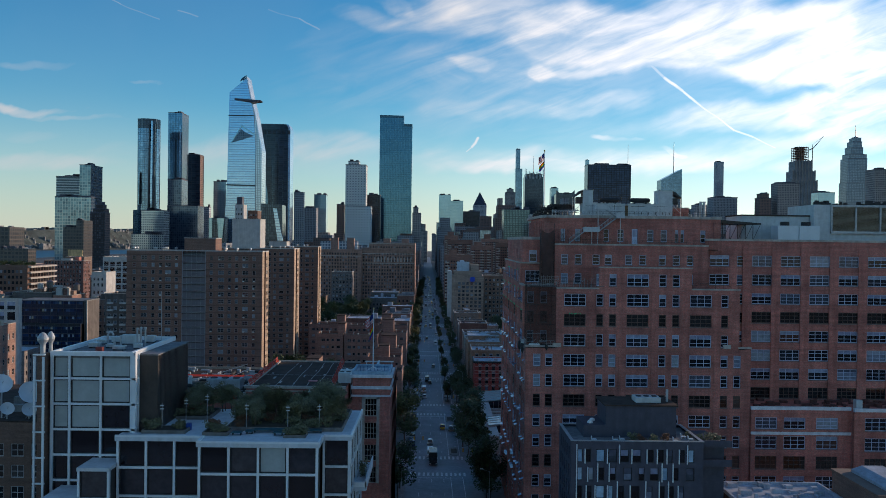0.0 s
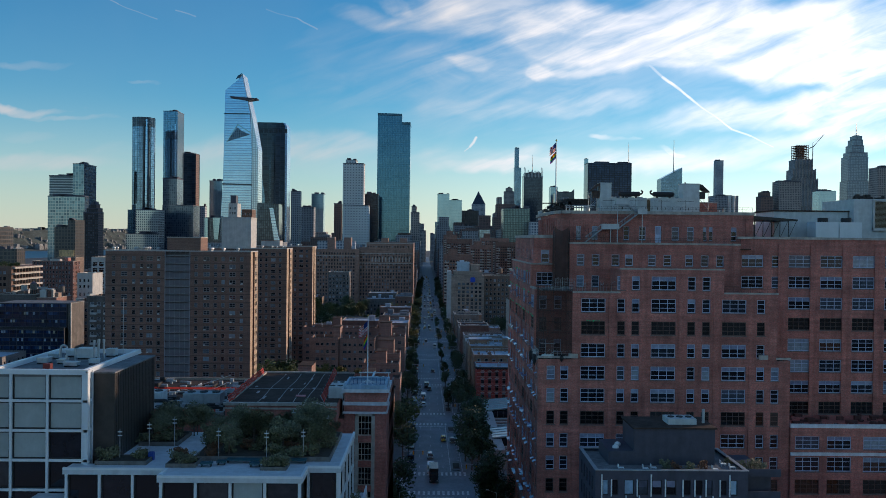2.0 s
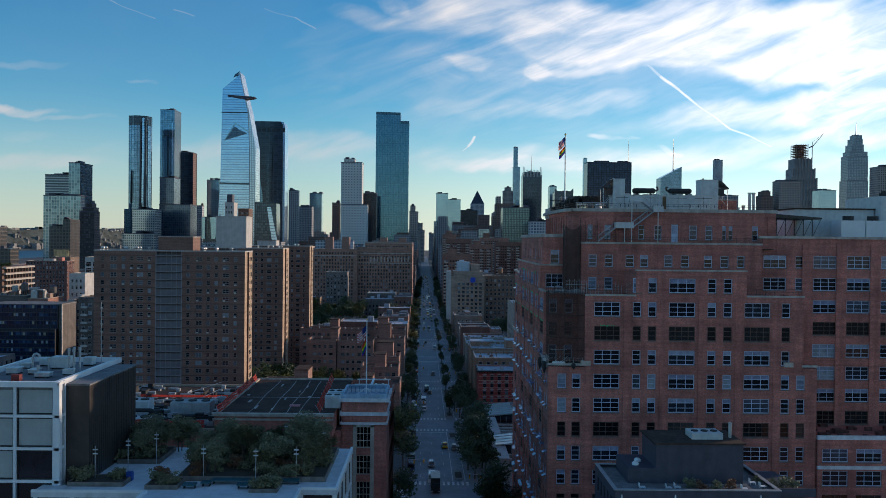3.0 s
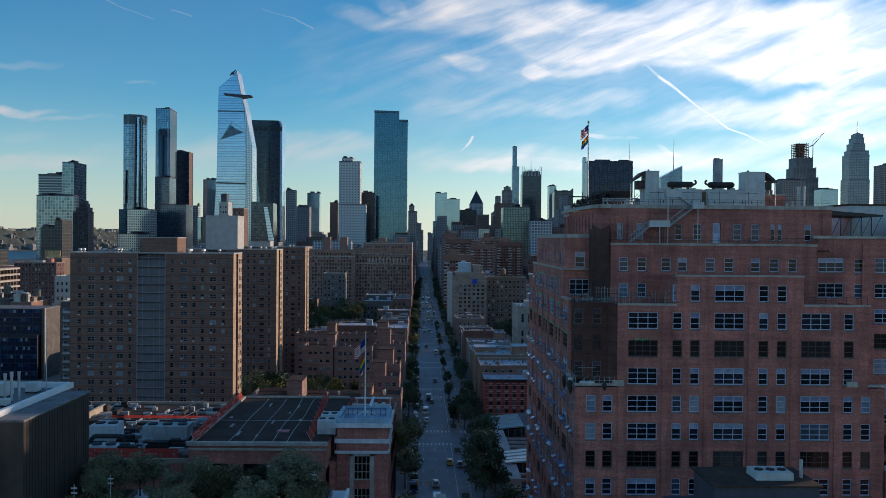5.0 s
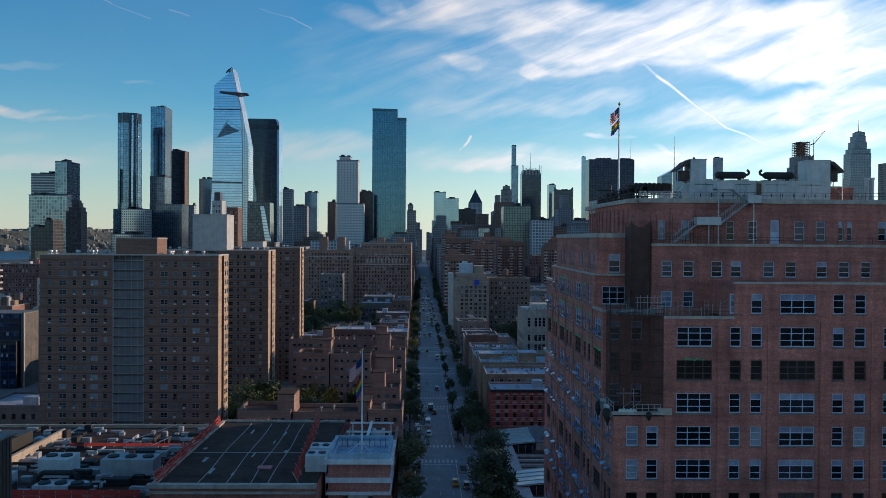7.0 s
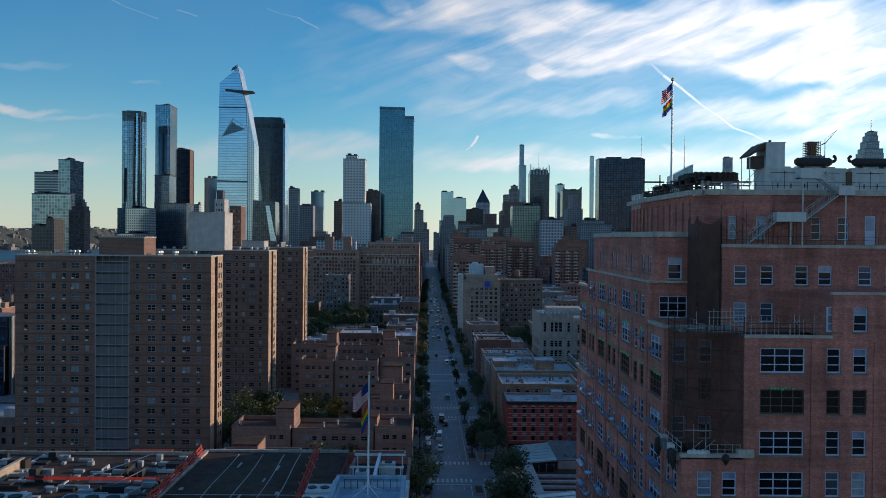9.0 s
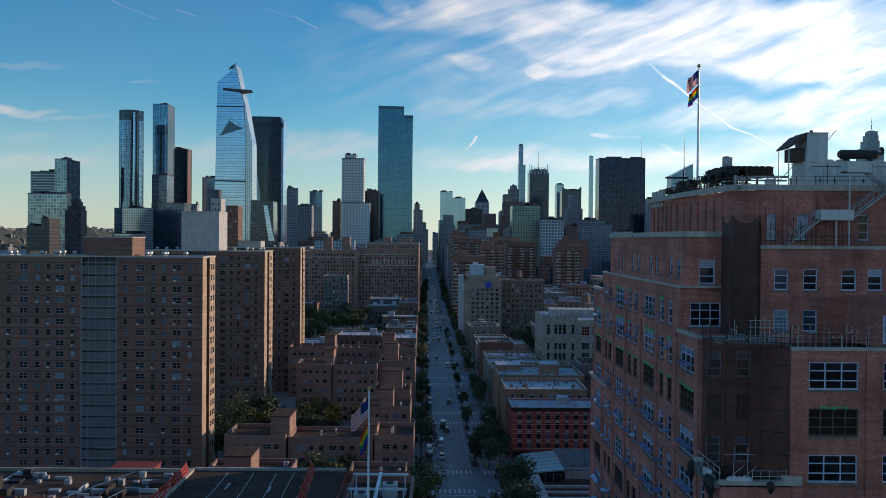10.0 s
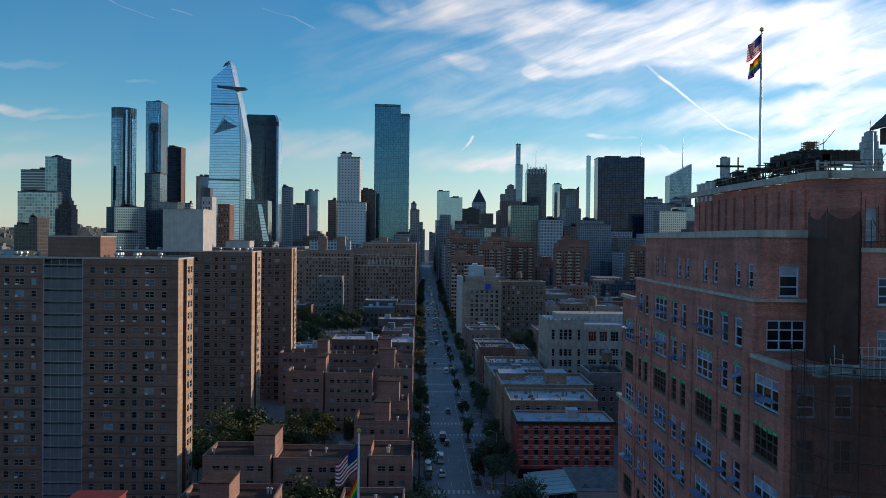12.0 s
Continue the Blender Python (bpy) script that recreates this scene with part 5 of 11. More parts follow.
    for x0, x1, z1 in ((75.6, 80.2, 68.9), (80.4, 84.9, 68.9)):
        u = thing("roof_unit", (x0 + x1) / 2, 184, 65.3, "white box-shaped air unit with a dark fan on top", "air unit", "white roof units")
        s = Shape()
        s.box(x0, x1, 183, 187, 65.3, z1)
        part("body", s, WHITE_METAL, u)
        s = Shape()
        s.tube(((x0 + x1) / 2, 185, z1), ((x0 + x1) / 2, 185, z1 + 0.9), 1.0, 14)
        part("fan", s, BLACK_METAL, u)
    s = Shape()
    s.box(70.0, 85.6, 190, 200, 65.3, 71.2)
    bh = thing("roof_bulkhead", 78, 195, 65.3, "pale rendered bulkhead on the east wing roof", "bulkhead")
    part("wall", s, PALE_METAL, bh)
    s = Shape()
    s.box(69.8, 85.8, 189.8, 200.2, 71.2, 71.5)
    part("roof", s, ROOF_DARK, bh)
    # canopy frame hanging over the wing
    s = Shape()
    s.slab([(61.3, 70.0), (71.0, 69.3), (71.0, 69.0), (61.3, 69.2)], 181, 192)
    cn = thing("roof_canopy", 66, 186, 65.3, "dark rusty steel canopy on struts beside the top storey", "canopy")
    part("deck", s, DARK_METAL, cn)
    s = Shape()
    for k in range(5):
        s.tube((62.8 + k * 1.7, 182, 65.3), (62.8 + k * 1.7, 182, 69.3), 0.08, 6)
        s.tube((62.8 + k * 1.7, 182, 65.5), (64.5 + k * 1.7, 182, 69.2), 0.05, 5)
    part("strut", s, DARK_METAL, cn)
    # clutter on the low base roof
    s = Shape()
    for k in range(130):
        x, y = rnd.uniform(64.5, 119), rnd.uniform(167, 176.5)
        s.box(x, x + rnd.uniform(0.3, 1.6), y, y + rnd.uniform(0.3, 1.2), 31.0, 31.1 + rnd.uniform(0.1, 0.7))
    solid("roof_rubble", s, plain("rusty_debris", (0.13, 0.05, 0.04), 0.9, 0.4, 0.8), "rusty debris and stored planks on the low roof", "debris", kind="stuff")
    s = Shape()
    s.box(86, 87.3, 168, 169.2, 31.0, 32.9)
    solid("roof_box", s, PALE_METAL, "small pale ventilation box on the low roof", "vent")


build_roof_plant()

# ---------------------------------------------------------------- plants
def leaf_cloud(sh, rnd, cx, cy, cz, rx, ry, rz, count, size, mi=0):
    """Small leaf tufts strewn through a few overlapping clumps."""
    clumps = [(cx + rnd.uniform(-0.6, 0.6) * rx, cy + rnd.uniform(-0.6, 0.6) * ry, cz + rnd.uniform(-0.55, 0.6) * rz, rnd.uniform(0.32, 0.6)) for _ in range(9)]
    for _ in range(count):
        ax, ay, az, k = rnd.choice(clumps)
        d = Vector((rnd.gauss(0, 1), rnd.gauss(0, 1), rnd.gauss(0, 1))).normalized() * (rnd.random() ** 0.4)
        p = Vector((ax + d.x * rx * k, ay + d.y * ry * k, az + d.z * rz * k))
        u = Vector((rnd.gauss(0, 1), rnd.gauss(0, 1), rnd.gauss(0, 0.6))).normalized()
        v = u.orthogonal().normalized()
        s = size * rnd.uniform(0.6, 1.4)
        sh.quad(tuple(p - u * s), tuple(p - v * s * 0.6), tuple(p + u * s), tuple(p + v * s * 0.6), mi)


def tree_meshes(seed, h, spread, leaf, size=0.34, count=900):
    rnd = random.Random(seed)
    t = Shape()
    top = h * 0.5
    t.tube((0, 0, 0), (0.1, 0.05, top), 0.2 * h / 9, 8, 0.12 * h / 9)
    for k in range(7):
        a = k * 2.4 + rnd.uniform(-0.4, 0.4)
        z0 = top * rnd.uniform(0.6, 1.0)
        q = (math.cos(a) * spread * 0.6, math.sin(a) * spread * 0.6, z0 + h * rnd.uniform(0.15, 0.32))
        t.tube((0.05, 0.03, z0), q, 0.07 * h / 9, 6, 0.03 * h / 9)
        t.tube(q, (q[0] * 1.3, q[1] * 1.3, q[2] + h * 0.12), 0.03 * h / 9, 5, 0.01)
    t.tube((0.1, 0.05, top), (0.2, 0, h * 0.85), 0.12 * h / 9, 6, 0.03)
    c = Shape()
    leaf_cloud(c, rnd, 0, 0, h * 0.66, spread, spread, h * 0.36, count, size)
    return t.data("trunk", BARK), c.data("crown", leaf)


TREES = {
    "street": [tree_meshes(1, 9, 3.4, LEAF, 0.28, 1300), tree_meshes(2, 10, 3.9, LEAF, 0.28, 1400), tree_meshes(3, 8, 3.0, LEAF, 0.26, 1200)],
    "yellow": [tree_meshes(4, 9.5, 3.6, LEAF_YELLOW, 0.28, 1300), tree_meshes(5, 11, 4.4, LEAF_YELLOW, 0.28, 1400)],
    "garden": [tree_meshes(6, 4.6, 2.1, LEAF_OLIVE, 0.115, 2300), tree_meshes(7, 5.4, 2.5, LEAF_OLIVE, 0.12, 2600), tree_meshes(8, 3.8, 1.8, LEAF_OLIVE, 0.11, 1900)],
    "young": [tree_meshes(9, 5.2, 1.5, LEAF, 0.24, 600)],
}


def grove(name, label, places):
    """Distant trees that cannot be told apart, as one mesh."""
    sh = Shape()
    for kind, x, y, k, turn in places:
        m = pose(x, y, 0.15, 0, 0, turn) @ Matrix.Scale(k, 4)
        for mi, me in enumerate(TREES[kind][int(abs(x * 7 + y * 3)) % len(TREES[kind])]):
            n = len(sh.v)
            sh.v += [tuple(m @ v.co) for v in me.vertices]
            sh.f += [tuple(n + q for q in p.vertices) for p in me.polygons]
            sh.m += [(1 if kind == "street" else 2) if mi else 0] * len(me.polygons)
    return solid(name, sh, [BARK, LEAF, LEAF_YELLOW], label, "trees", kind="stuff")


def tree(kind, x, y, z, scale, turn, label, group):
    trunk, crown = TREES[kind][int(abs(x * 7 + y * 3)) % len(TREES[kind])]
    ob = thing("tree", x, y, z, label, "tree", group)
    ob.rotation_euler, ob.scale = (0, 0, radians(turn)), (scale, scale, scale)
    for name, me in (("trunk", trunk), ("crown", crown)):
        p = new(name, me)
        p.parent = ob
    return ob


def shrub(x, y, z, rx, ry, h, leaf, label, seed, count=420, size=0.13):
    rnd = random.Random(seed)
    s = Shape()
    leaf_cloud(s, rnd, x, y, z + h * 0.5, rx, ry, h * 0.62, count, size)
    for k in range(6):
        s.tube((x + rnd.uniform(-rx, rx) * 0.5, y + rnd.uniform(-ry, ry) * 0.5, z), (x + rnd.uniform(-rx, rx) * 0.6, y + rnd.uniform(-ry, ry) * 0.6, z + h * 0.7), 0.03, 4, mi=1)
    return solid("shrub", s, [leaf, BARK], label, "shrub", "roof garden shrubs")

# ---------------------------------------------------------------- white-framed building with a roof garden
def white_grid(parent, face, plane, us, zs, bar=0.32, depth=0.55, inset=0.4, blinds=(), skip=()):
    """A front of white frames; each bay holds one dark pane."""
    sh = Shape()
    lo, hi = us[0], us[-1]
    for u in us:
        a = at_face(face, plane, u - bar / 2, zs[0], 0)
        b = at_face(face, plane, u + bar / 2, zs[-1], depth)
        sh.box(min(a[0], b[0]), max(a[0], b[0]), min(a[1], b[1]), max(a[1], b[1]), zs[0], zs[-1])
    for z in zs:
        a = at_face(face, plane, lo - bar / 2, z, 0.03)
        b = at_face(face, plane, hi + bar / 2, z, depth)
        sh.box(min(a[0], b[0]), max(a[0], b[0]), min(a[1], b[1]), max(a[1], b[1]), z - bar / 2, z + bar / 2)
    part("frame", sh, WHITE_METAL, parent, "white painted frame")
    for i, (u0, u1) in enumerate(zip(us, us[1:])):
        for k, (z0, z1) in enumerate(zip(zs, zs[1:])):
            if (i, k) in skip:
                continue
            h = (u0 + bar / 2, u1 - bar / 2, z0 + bar / 2, z1 - bar / 2)
            P = lambda u, z, d: at_face(face, plane, u, z, d)
            s = Shape()
            g = 0.18
            for a, b, c, d in ((h[0], h[1], h[2], h[2] + g), (h[0], h[1], h[3] - g, h[3]), (h[0], h[0] + g, h[2] + g, h[3] - g), (h[1] - g, h[1], h[2] + g, h[3] - g)):
                p, q = P(a, c, inset - 0.12), P(b, d, inset + 0.02)
                s.box(min(p[0], q[0]), max(p[0], q[0]), min(p[1], q[1]), max(p[1], q[1]), c, d)
            w = part("window", s, BLACK_METAL, parent)
            s = Shape()
            s.quad(P(h[0] + g, h[2] + g, inset), P(h[1] - g, h[2] + g, inset), P(h[1] - g, h[3] - g, inset), P(h[0] + g, h[3] - g, inset))
            p = part("pane", s, BLIND if (i, k) in blinds else PANE_GRID, w, "closed white blinds behind the glass" if (i, k) in blinds else "")
            p.matrix_parent_inverse = Matrix.Identity(4)


def build_white():
    b = thing("white_office_building", -40, 132, 0, "white-framed dark glass office building with a planted roof terrace", "building")
    zt = [47.0 - 3.85 * k for k in range(9)][::-1]
    blinds = {(i, k) for i in range(3) for k in (5, 6, 7)} - {(2, 5)}
    white_grid(b, "S", 124.9, [-58.2, -55.6, -50.9, -46.3], zt, blinds=blinds)
    white_grid(b, "E", -45.6, [124.9, 126.4], zt[4:], blinds={(0, 1), (0, 2), (0, 3)})
    post = Shape()
    post.box(-46.3, -45.57, 124.87, 125.5, zt[0], zt[-1] + 0.2)
    part("corner_post", post, WHITE_METAL, b)
    core = Shape()
    core.box(-58.0, -46.2, 125.6, 144.5, 0, 46.6)
    part("core", core, DARK_METAL, b, "dark core behind the frames")
    s = Shape()
    s.ring(-58.4, -45.9, 124.7, 145.0, 46.6, 47.25, 0.5)
    part("parapet", s, WHITE_METAL, b)
    s = Shape()
    s.box(-57.8, -46.4, 125.2, 144.6, 46.2, 46.62)
    part("roof", s, ROOF_GREY, b)
    s = Shape()
    s.box(-45.7, -42.9, 126.7, 142.2, 0, 46.5)
    part("metal_clad_block", s, plain("dark_ribbed_cladding", (0.05, 0.042, 0.038), 0.4, 0.25, 1.5, 0.0), b, "dark ribbed metal cladding")
    pieces("rib", [(-42.9, -42.86, 126.8 + k * 0.6, 126.86 + k * 0.6, 35.2, 46.5) for k in range(26)], DARK_METAL, b)
    s = Shape()
    s.box(-45.7, -42.8, 126.6, 142.3, 46.5, 46.7)
    part("block_roof", s, ROOF_GREY, b)
    # open frame wing at the west corner with a dark shaft
    s = Shape()
    for x, y in ((-60.2, 123.6), (-58.75, 123.3), (-58.5, 125.4)):
        s.box(x - 0.14, x + 0.14, y - 0.14, y + 0.14, 0, 46.6)
    for z in zt:
        s.box(-60.3, -58.5, 123.2, 123.5, z - 0.2, z)
    part("frame", s, WHITE_METAL, b)
    s = Shape()
    s.box(-59.9, -58.9, 123.8, 126.5, 0, 46.9)
    part("shaft", s, BRICK_DARK, b, "dark brown shaft")
    # terrace floors: the planted roof and the steps below it
    blocks = [(-47.5, -34.6, 122.4), (-34.6, -17.2, 119.3), (-17.2, -13.0, 123.9)]
    for i, (x0, x1, y0) in enumerate(blocks):
        n = max(1, round((x1 - x0) / 4.3))
        us = [x0 + 0.2 + (x1 - x0 - 0.4) * k / n for k in range(n + 1)]
        white_grid(b, "S", y0, us, [34.7 - 4.25 * k for k in range(7)][::-1], 0.34, blinds={(2, 5)} if i == 1 else ())
        s = Shape()
        s.box(x0 + 0.3, x1 - 0.3, y0 + 0.65, 143.0, 0, 34.4)
        part("core", s, DARK_METAL, b, "dark core behind the frames")
    white_grid(b, "E", -12.85, [124.1, 128.6, 133.1, 137.6, 142.2], [34.7 - 4.25 * k for k in range(7)][::-1], 0.34)
    s = Shape()
    s.prism([(-47.7, 122.3), (-34.8, 122.3), (-34.8, 119.1), (-17.0, 119.1), (-17.0, 123.8), (-12.8, 123.8), (-12.8, 143.0), (-43.0, 143.0), (-43.0, 125.3), (-47.7, 125.3)], 34.42, 35.0)
    part("terrace", s, TERRACE, b, "pale terrace paving")
    s = Shape()
    for x0, x1, y0, y1 in ((-47.7, -34.8, 122.3, 122.6), (-34.8, -34.5, 119.1, 122.6), (-34.5, -17.0, 119.1, 119.4), (-17.3, -17.0, 119.4, 123.8), (-17.0, -12.8, 123.8, 124.1), (-13.1, -12.8, 124.1, 143.0)):
        s.box(x0, x1, y0, y1, 35.0, 35.28)
    part("parapet", s, WHITE_METAL, b)
    # lower terraces that step out to the west
    for x0, x1, y0, z in ((-51.8, -47.5, 119.4, 31.2), (-56.5, -51.8, 117.0, 27.0)):
        n = 1
        white_grid(b, "S", y0, [x0, x1], [z - 0.3 - 4.25 * k for k in range(5)][::-1], 0.32)
        s = Shape()
        s.box(x0 - 0.2, x1 + 0.2, y0 - 0.1, 125, z - 0.5, z)
        part("terrace", s, TERRACE, b)
        s = Shape()
        s.box(x0 + 0.2, x1 - 0.1, y0 + 0.6, 125, 0, z - 0.5)
        part("core", s, DARK_METAL, b)
    # a planted balcony at the street corner, lower down
    s = Shape()
    s.box(-12.8, -10.9, 128, 142.4, 25.6, 26.2)
    part("terrace", s, TERRACE, b)
    s = Shape()
    s.box(-11.1, -10.9, 128, 142.4, 26.2, 27.3)
    s.box(-12.8, -10.9, 128, 128.3, 26.2, 27.0)
    part("parapet", s, WHITE_METAL, b)
    return b


build_white()


PLANK = plain("weathered_timber", (0.17, 0.15, 0.13), 0.8, 0.3, 0.8)


def build_white_roof():
    # machines on the upper roof
    for k, (x, y, w, d, h) in enumerate(((-51.6, 139, 2.4, 1.8, 1.5), (-55.5, 134, 1.5, 1.5, 0.8), (-49.0, 141.5, 1.3, 1.2, 1.1), (-50.6, 131.5, 1.8, 1.2, 0.6), (-54.2, 141, 2.2, 1.4, 0.9), (-56.2, 138.6, 1.4, 1.0, 0.7), (-48.4, 133.6, 1.2, 0.9, 0.7), (-53.0, 134.2, 1.0, 1.6, 0.6))):
        u = thing("roof_unit", x, y, 46.62, "small pale roof machine with a flat lid", "air unit", "machines on the white building")
        s = Shape()
        s.box(x - w / 2, x + w / 2, y - d / 2, y + d / 2, 46.8, 46.62 + h)
        part("body", s, GREY_METAL if k % 2 else PALE_METAL, u)
        s = Shape()
        for a in (-1, 1):
            s.box(x + a * w * 0.4 - 0.08, x + a * w * 0.4 + 0.08, y - d / 2, y + d / 2, 46.62, 46.8)
        part("foot", s, BLACK_METAL, u)
        s = Shape()
        s.box(x - w / 2 - 0.06, x + w / 2 + 0.06, y - d / 2 - 0.06, y + d / 2 + 0.06, 46.62 + h, 46.7 + h)
        part("lid", s, PALE_METAL, u)
    s = Shape()
    s.box(-53.2, -52.2, 128.6, 129.4, 46.62, 47.4)
    solid("red_box", s, RED_SHEET, "small red box among the roof machines", "box")
    for x, y, h in ((-49.4, 136, 3.0), (-48.9, 136.4, 3.1), (-49.2, 137.0, 2.8), (-48.5, 137.2, 3.0), (-52.4, 136.8, 1.6), (-51.8, 132.6, 1.3)):
        s = Shape()
        s.tube((x, y, 46.62), (x, y, 46.62 + h), 0.15, 10)
        s.tube((x, y, 46.62 + h - 0.3), (x, y, 46.7 + h), 0.2, 10)
        solid("vent_stack", s, GREY_METAL, "thin round metal flue standing on the roof", "vent", "flues on the white building")
    s = Shape()
    pts = [(-54.6, 0), (-54.6, 1.7), (-54.45, 2.05), (-54.1, 2.2), (-53.8, 2.05), (-53.7, 1.75)]
    for (a, za), (c, zc) in zip(pts, pts[1:]):
        s.tube((a, 137, 46.62 + za), (c, 137, 46.62 + zc), 0.17, 8)
    solid("vent_pipe", s, GREY_METAL, "grey gooseneck vent pipe on the roof", "vent")
    s = Shape()
    s.tube((-46.8, 140, 46.6), (-46.8, 140, 55.5), 0.06, 6, 0.03)
    solid("mast", s, GREY_METAL, "thin grey mast on the roof", "mast")
    for x, y, k in ((-59.4, 124.5, 0.72), (-58.9, 126.0, 0.5)):
        s = Shape()
        s.revolve(x, y, [(0.5 * k, 46.9), (0.5 * k, 48.0), (0.55 * k, 48.3), (1.15 * k, 49.0), (1.15 * k, 49.3), (0.6 * k, 49.9), (0.25 * k, 50.1), (0.01, 50.1)])
        solid("turbine_vent", s, GREY_METAL, "silver onion-shaped turbine vent on the dark shaft", "vent", "turbine vents")
    # roof garden
    beds = [(-44.6, -38.0, 124.6, 128.0, 0.5), (-42.5, -37.0, 134.5, 141.5, 0.55), (-32.5, -14.6, 127.0, 141.5, 0.6), (-35.2, -31.4, 123.6, 127.0, 0.5), (-22.9, -19.6, 122.6, 125.2, 0.45)]
    for x0, x1, y0, y1, h in beds:
        p = thing("planter", (x0 + x1) / 2, (y0 + y1) / 2, 35.0, "low dark planter bed on the pale terrace", "planter", "planters on the terrace")
        s = Shape()
        s.ring(x0, x1, y0, y1, 35.0, 35.0 + h, 0.16)
        part("rim", s, PLANK, p, "weathered timber rim")
        s = Shape()
        s.box(x0 + 0.16, x1 - 0.16, y0 + 0.16, y1 - 0.16, 35.0, 35.0 + h - 0.08)
        part("soil", s, SOIL, p)
    rnd = random.Random(21)
    n = 0
    for x0, x1, y0, y1, h in beds:
        area = (x1 - x0) * (y1 - y0)
        for k in range(max(6, int(area / 4.2))):
            x, y = rnd.uniform(x0 + 0.5, x1 - 0.5), rnd.uniform(y0 + 0.4, y1 - 0.4)
            n += 1
            shrub(x, y, 35.0 + h * 0.8, rnd.uniform(0.8, 1.6), rnd.uniform(0.7, 1.4), rnd.uniform(0.7, 1.7), LEAF_OLIVE if n % 6 else LEAF_RUST, "loose olive-green shrub in the roof garden" if n % 6 else "rusty brown shrub in the roof garden", n)
    for k in range(30):
        x, y = rnd.uniform(-32, -15.2), rnd.uniform(128.2, 141.2)
        tree("garden", x, y, 35.5, rnd.uniform(0.75, 1.1), rnd.uniform(0, 360), "small olive-green tree growing in the roof garden", "roof garden trees")
    for k in range(9):
        tree("garden", rnd.uniform(-41.5, -33.5), rnd.uniform(139.5, 142.2), 35.0, rnd.uniform(0.8, 1.1), rnd.uniform(0, 360), "small olive-green tree growing in the roof garden", "roof garden trees")
    for x, y, s in ((-40.6, 138.5, 0.9), (-38.4, 139.5, 0.8), (-39.6, 136, 0.7), (-43.0, 127, 0.4)):
        tree("garden", x, y, 35.5, s, 40, "small olive-green tree growing in the roof garden", "roof garden trees")
    for x, y in ((-42.2, 126.8), (-39.8, 131.0), (-37.4, 134.4), (-29.4, 127.4), (-22.9, 126.5), (-18.2, 127.3), (-28.2, 139), (-21.6, 139.5), (-16.0, 136), (-40.6, 141)):
        lp = thing("terrace_lamp", x, y, 35.0, "slim metal terrace lamp with small spot heads", "lamp", "terrace lamps")
        s = Shape()
        s.tube((x, y, 35.0), (x, y, 39.2), 0.05, 6)
        part("pole", s, GREY_METAL, lp)
        for zz in (38.3, 38.8):
            s = Shape()
            s.tube((x - 0.28, y, zz), (x + 0.28, y, zz), 0.09, 6)
            part("spot", s, PALE_METAL, lp)
    for x0, x1, y in ((-28.0, -23.3, 126.2), (-20.2, -17.6, 126.2), (-30.9, -29.4, 124.3), (-29.0, -27.9, 125.2), (-24.6, -23.2, 124.4)):
        bn = thing("bench", (x0 + x1) / 2, y, 35.0, "low dark teal bench beside the planters", "bench", "benches on the terrace")
        s = Shape()
        s.box(x0, x1, y - 0.5, y + 0.5, 35.38, 35.55)
        part("seat", s, plain("dark_teal_paint", (0.015, 0.075, 0.095), 0.5, 0.15, 0.6) if "dark_teal_paint" not in bpy.data.materials else bpy.data.materials["dark_teal_paint"], bn)
        s = Shape()
        for xx in (x0 + 0.1, x1 - 0.2):
            s.box(xx, xx + 0.1, y - 0.3, y + 0.3, 35.0, 35.38)
        part("leg", s, BLACK_METAL, bn)
    s = Shape()
    s.box(-38.6, -37.9, 127.0, 127.7, 35.0, 35.95)
    s.box(-38.55, -37.95, 127.05, 127.65, 35.95, 36.05)
    solid("blue_bin", s, plain("blue_plastic", (0.01, 0.06, 0.32), 0.4, 0.1, 0.6), "small blue plastic bin on the terrace", "bin")
    shrub(-11.9, 134, 26.2, 0.7, 1.2, 3.0, LEAF_OLIVE, "tall dark shrub on the corner balcony", 77, 700)


build_white_roof()


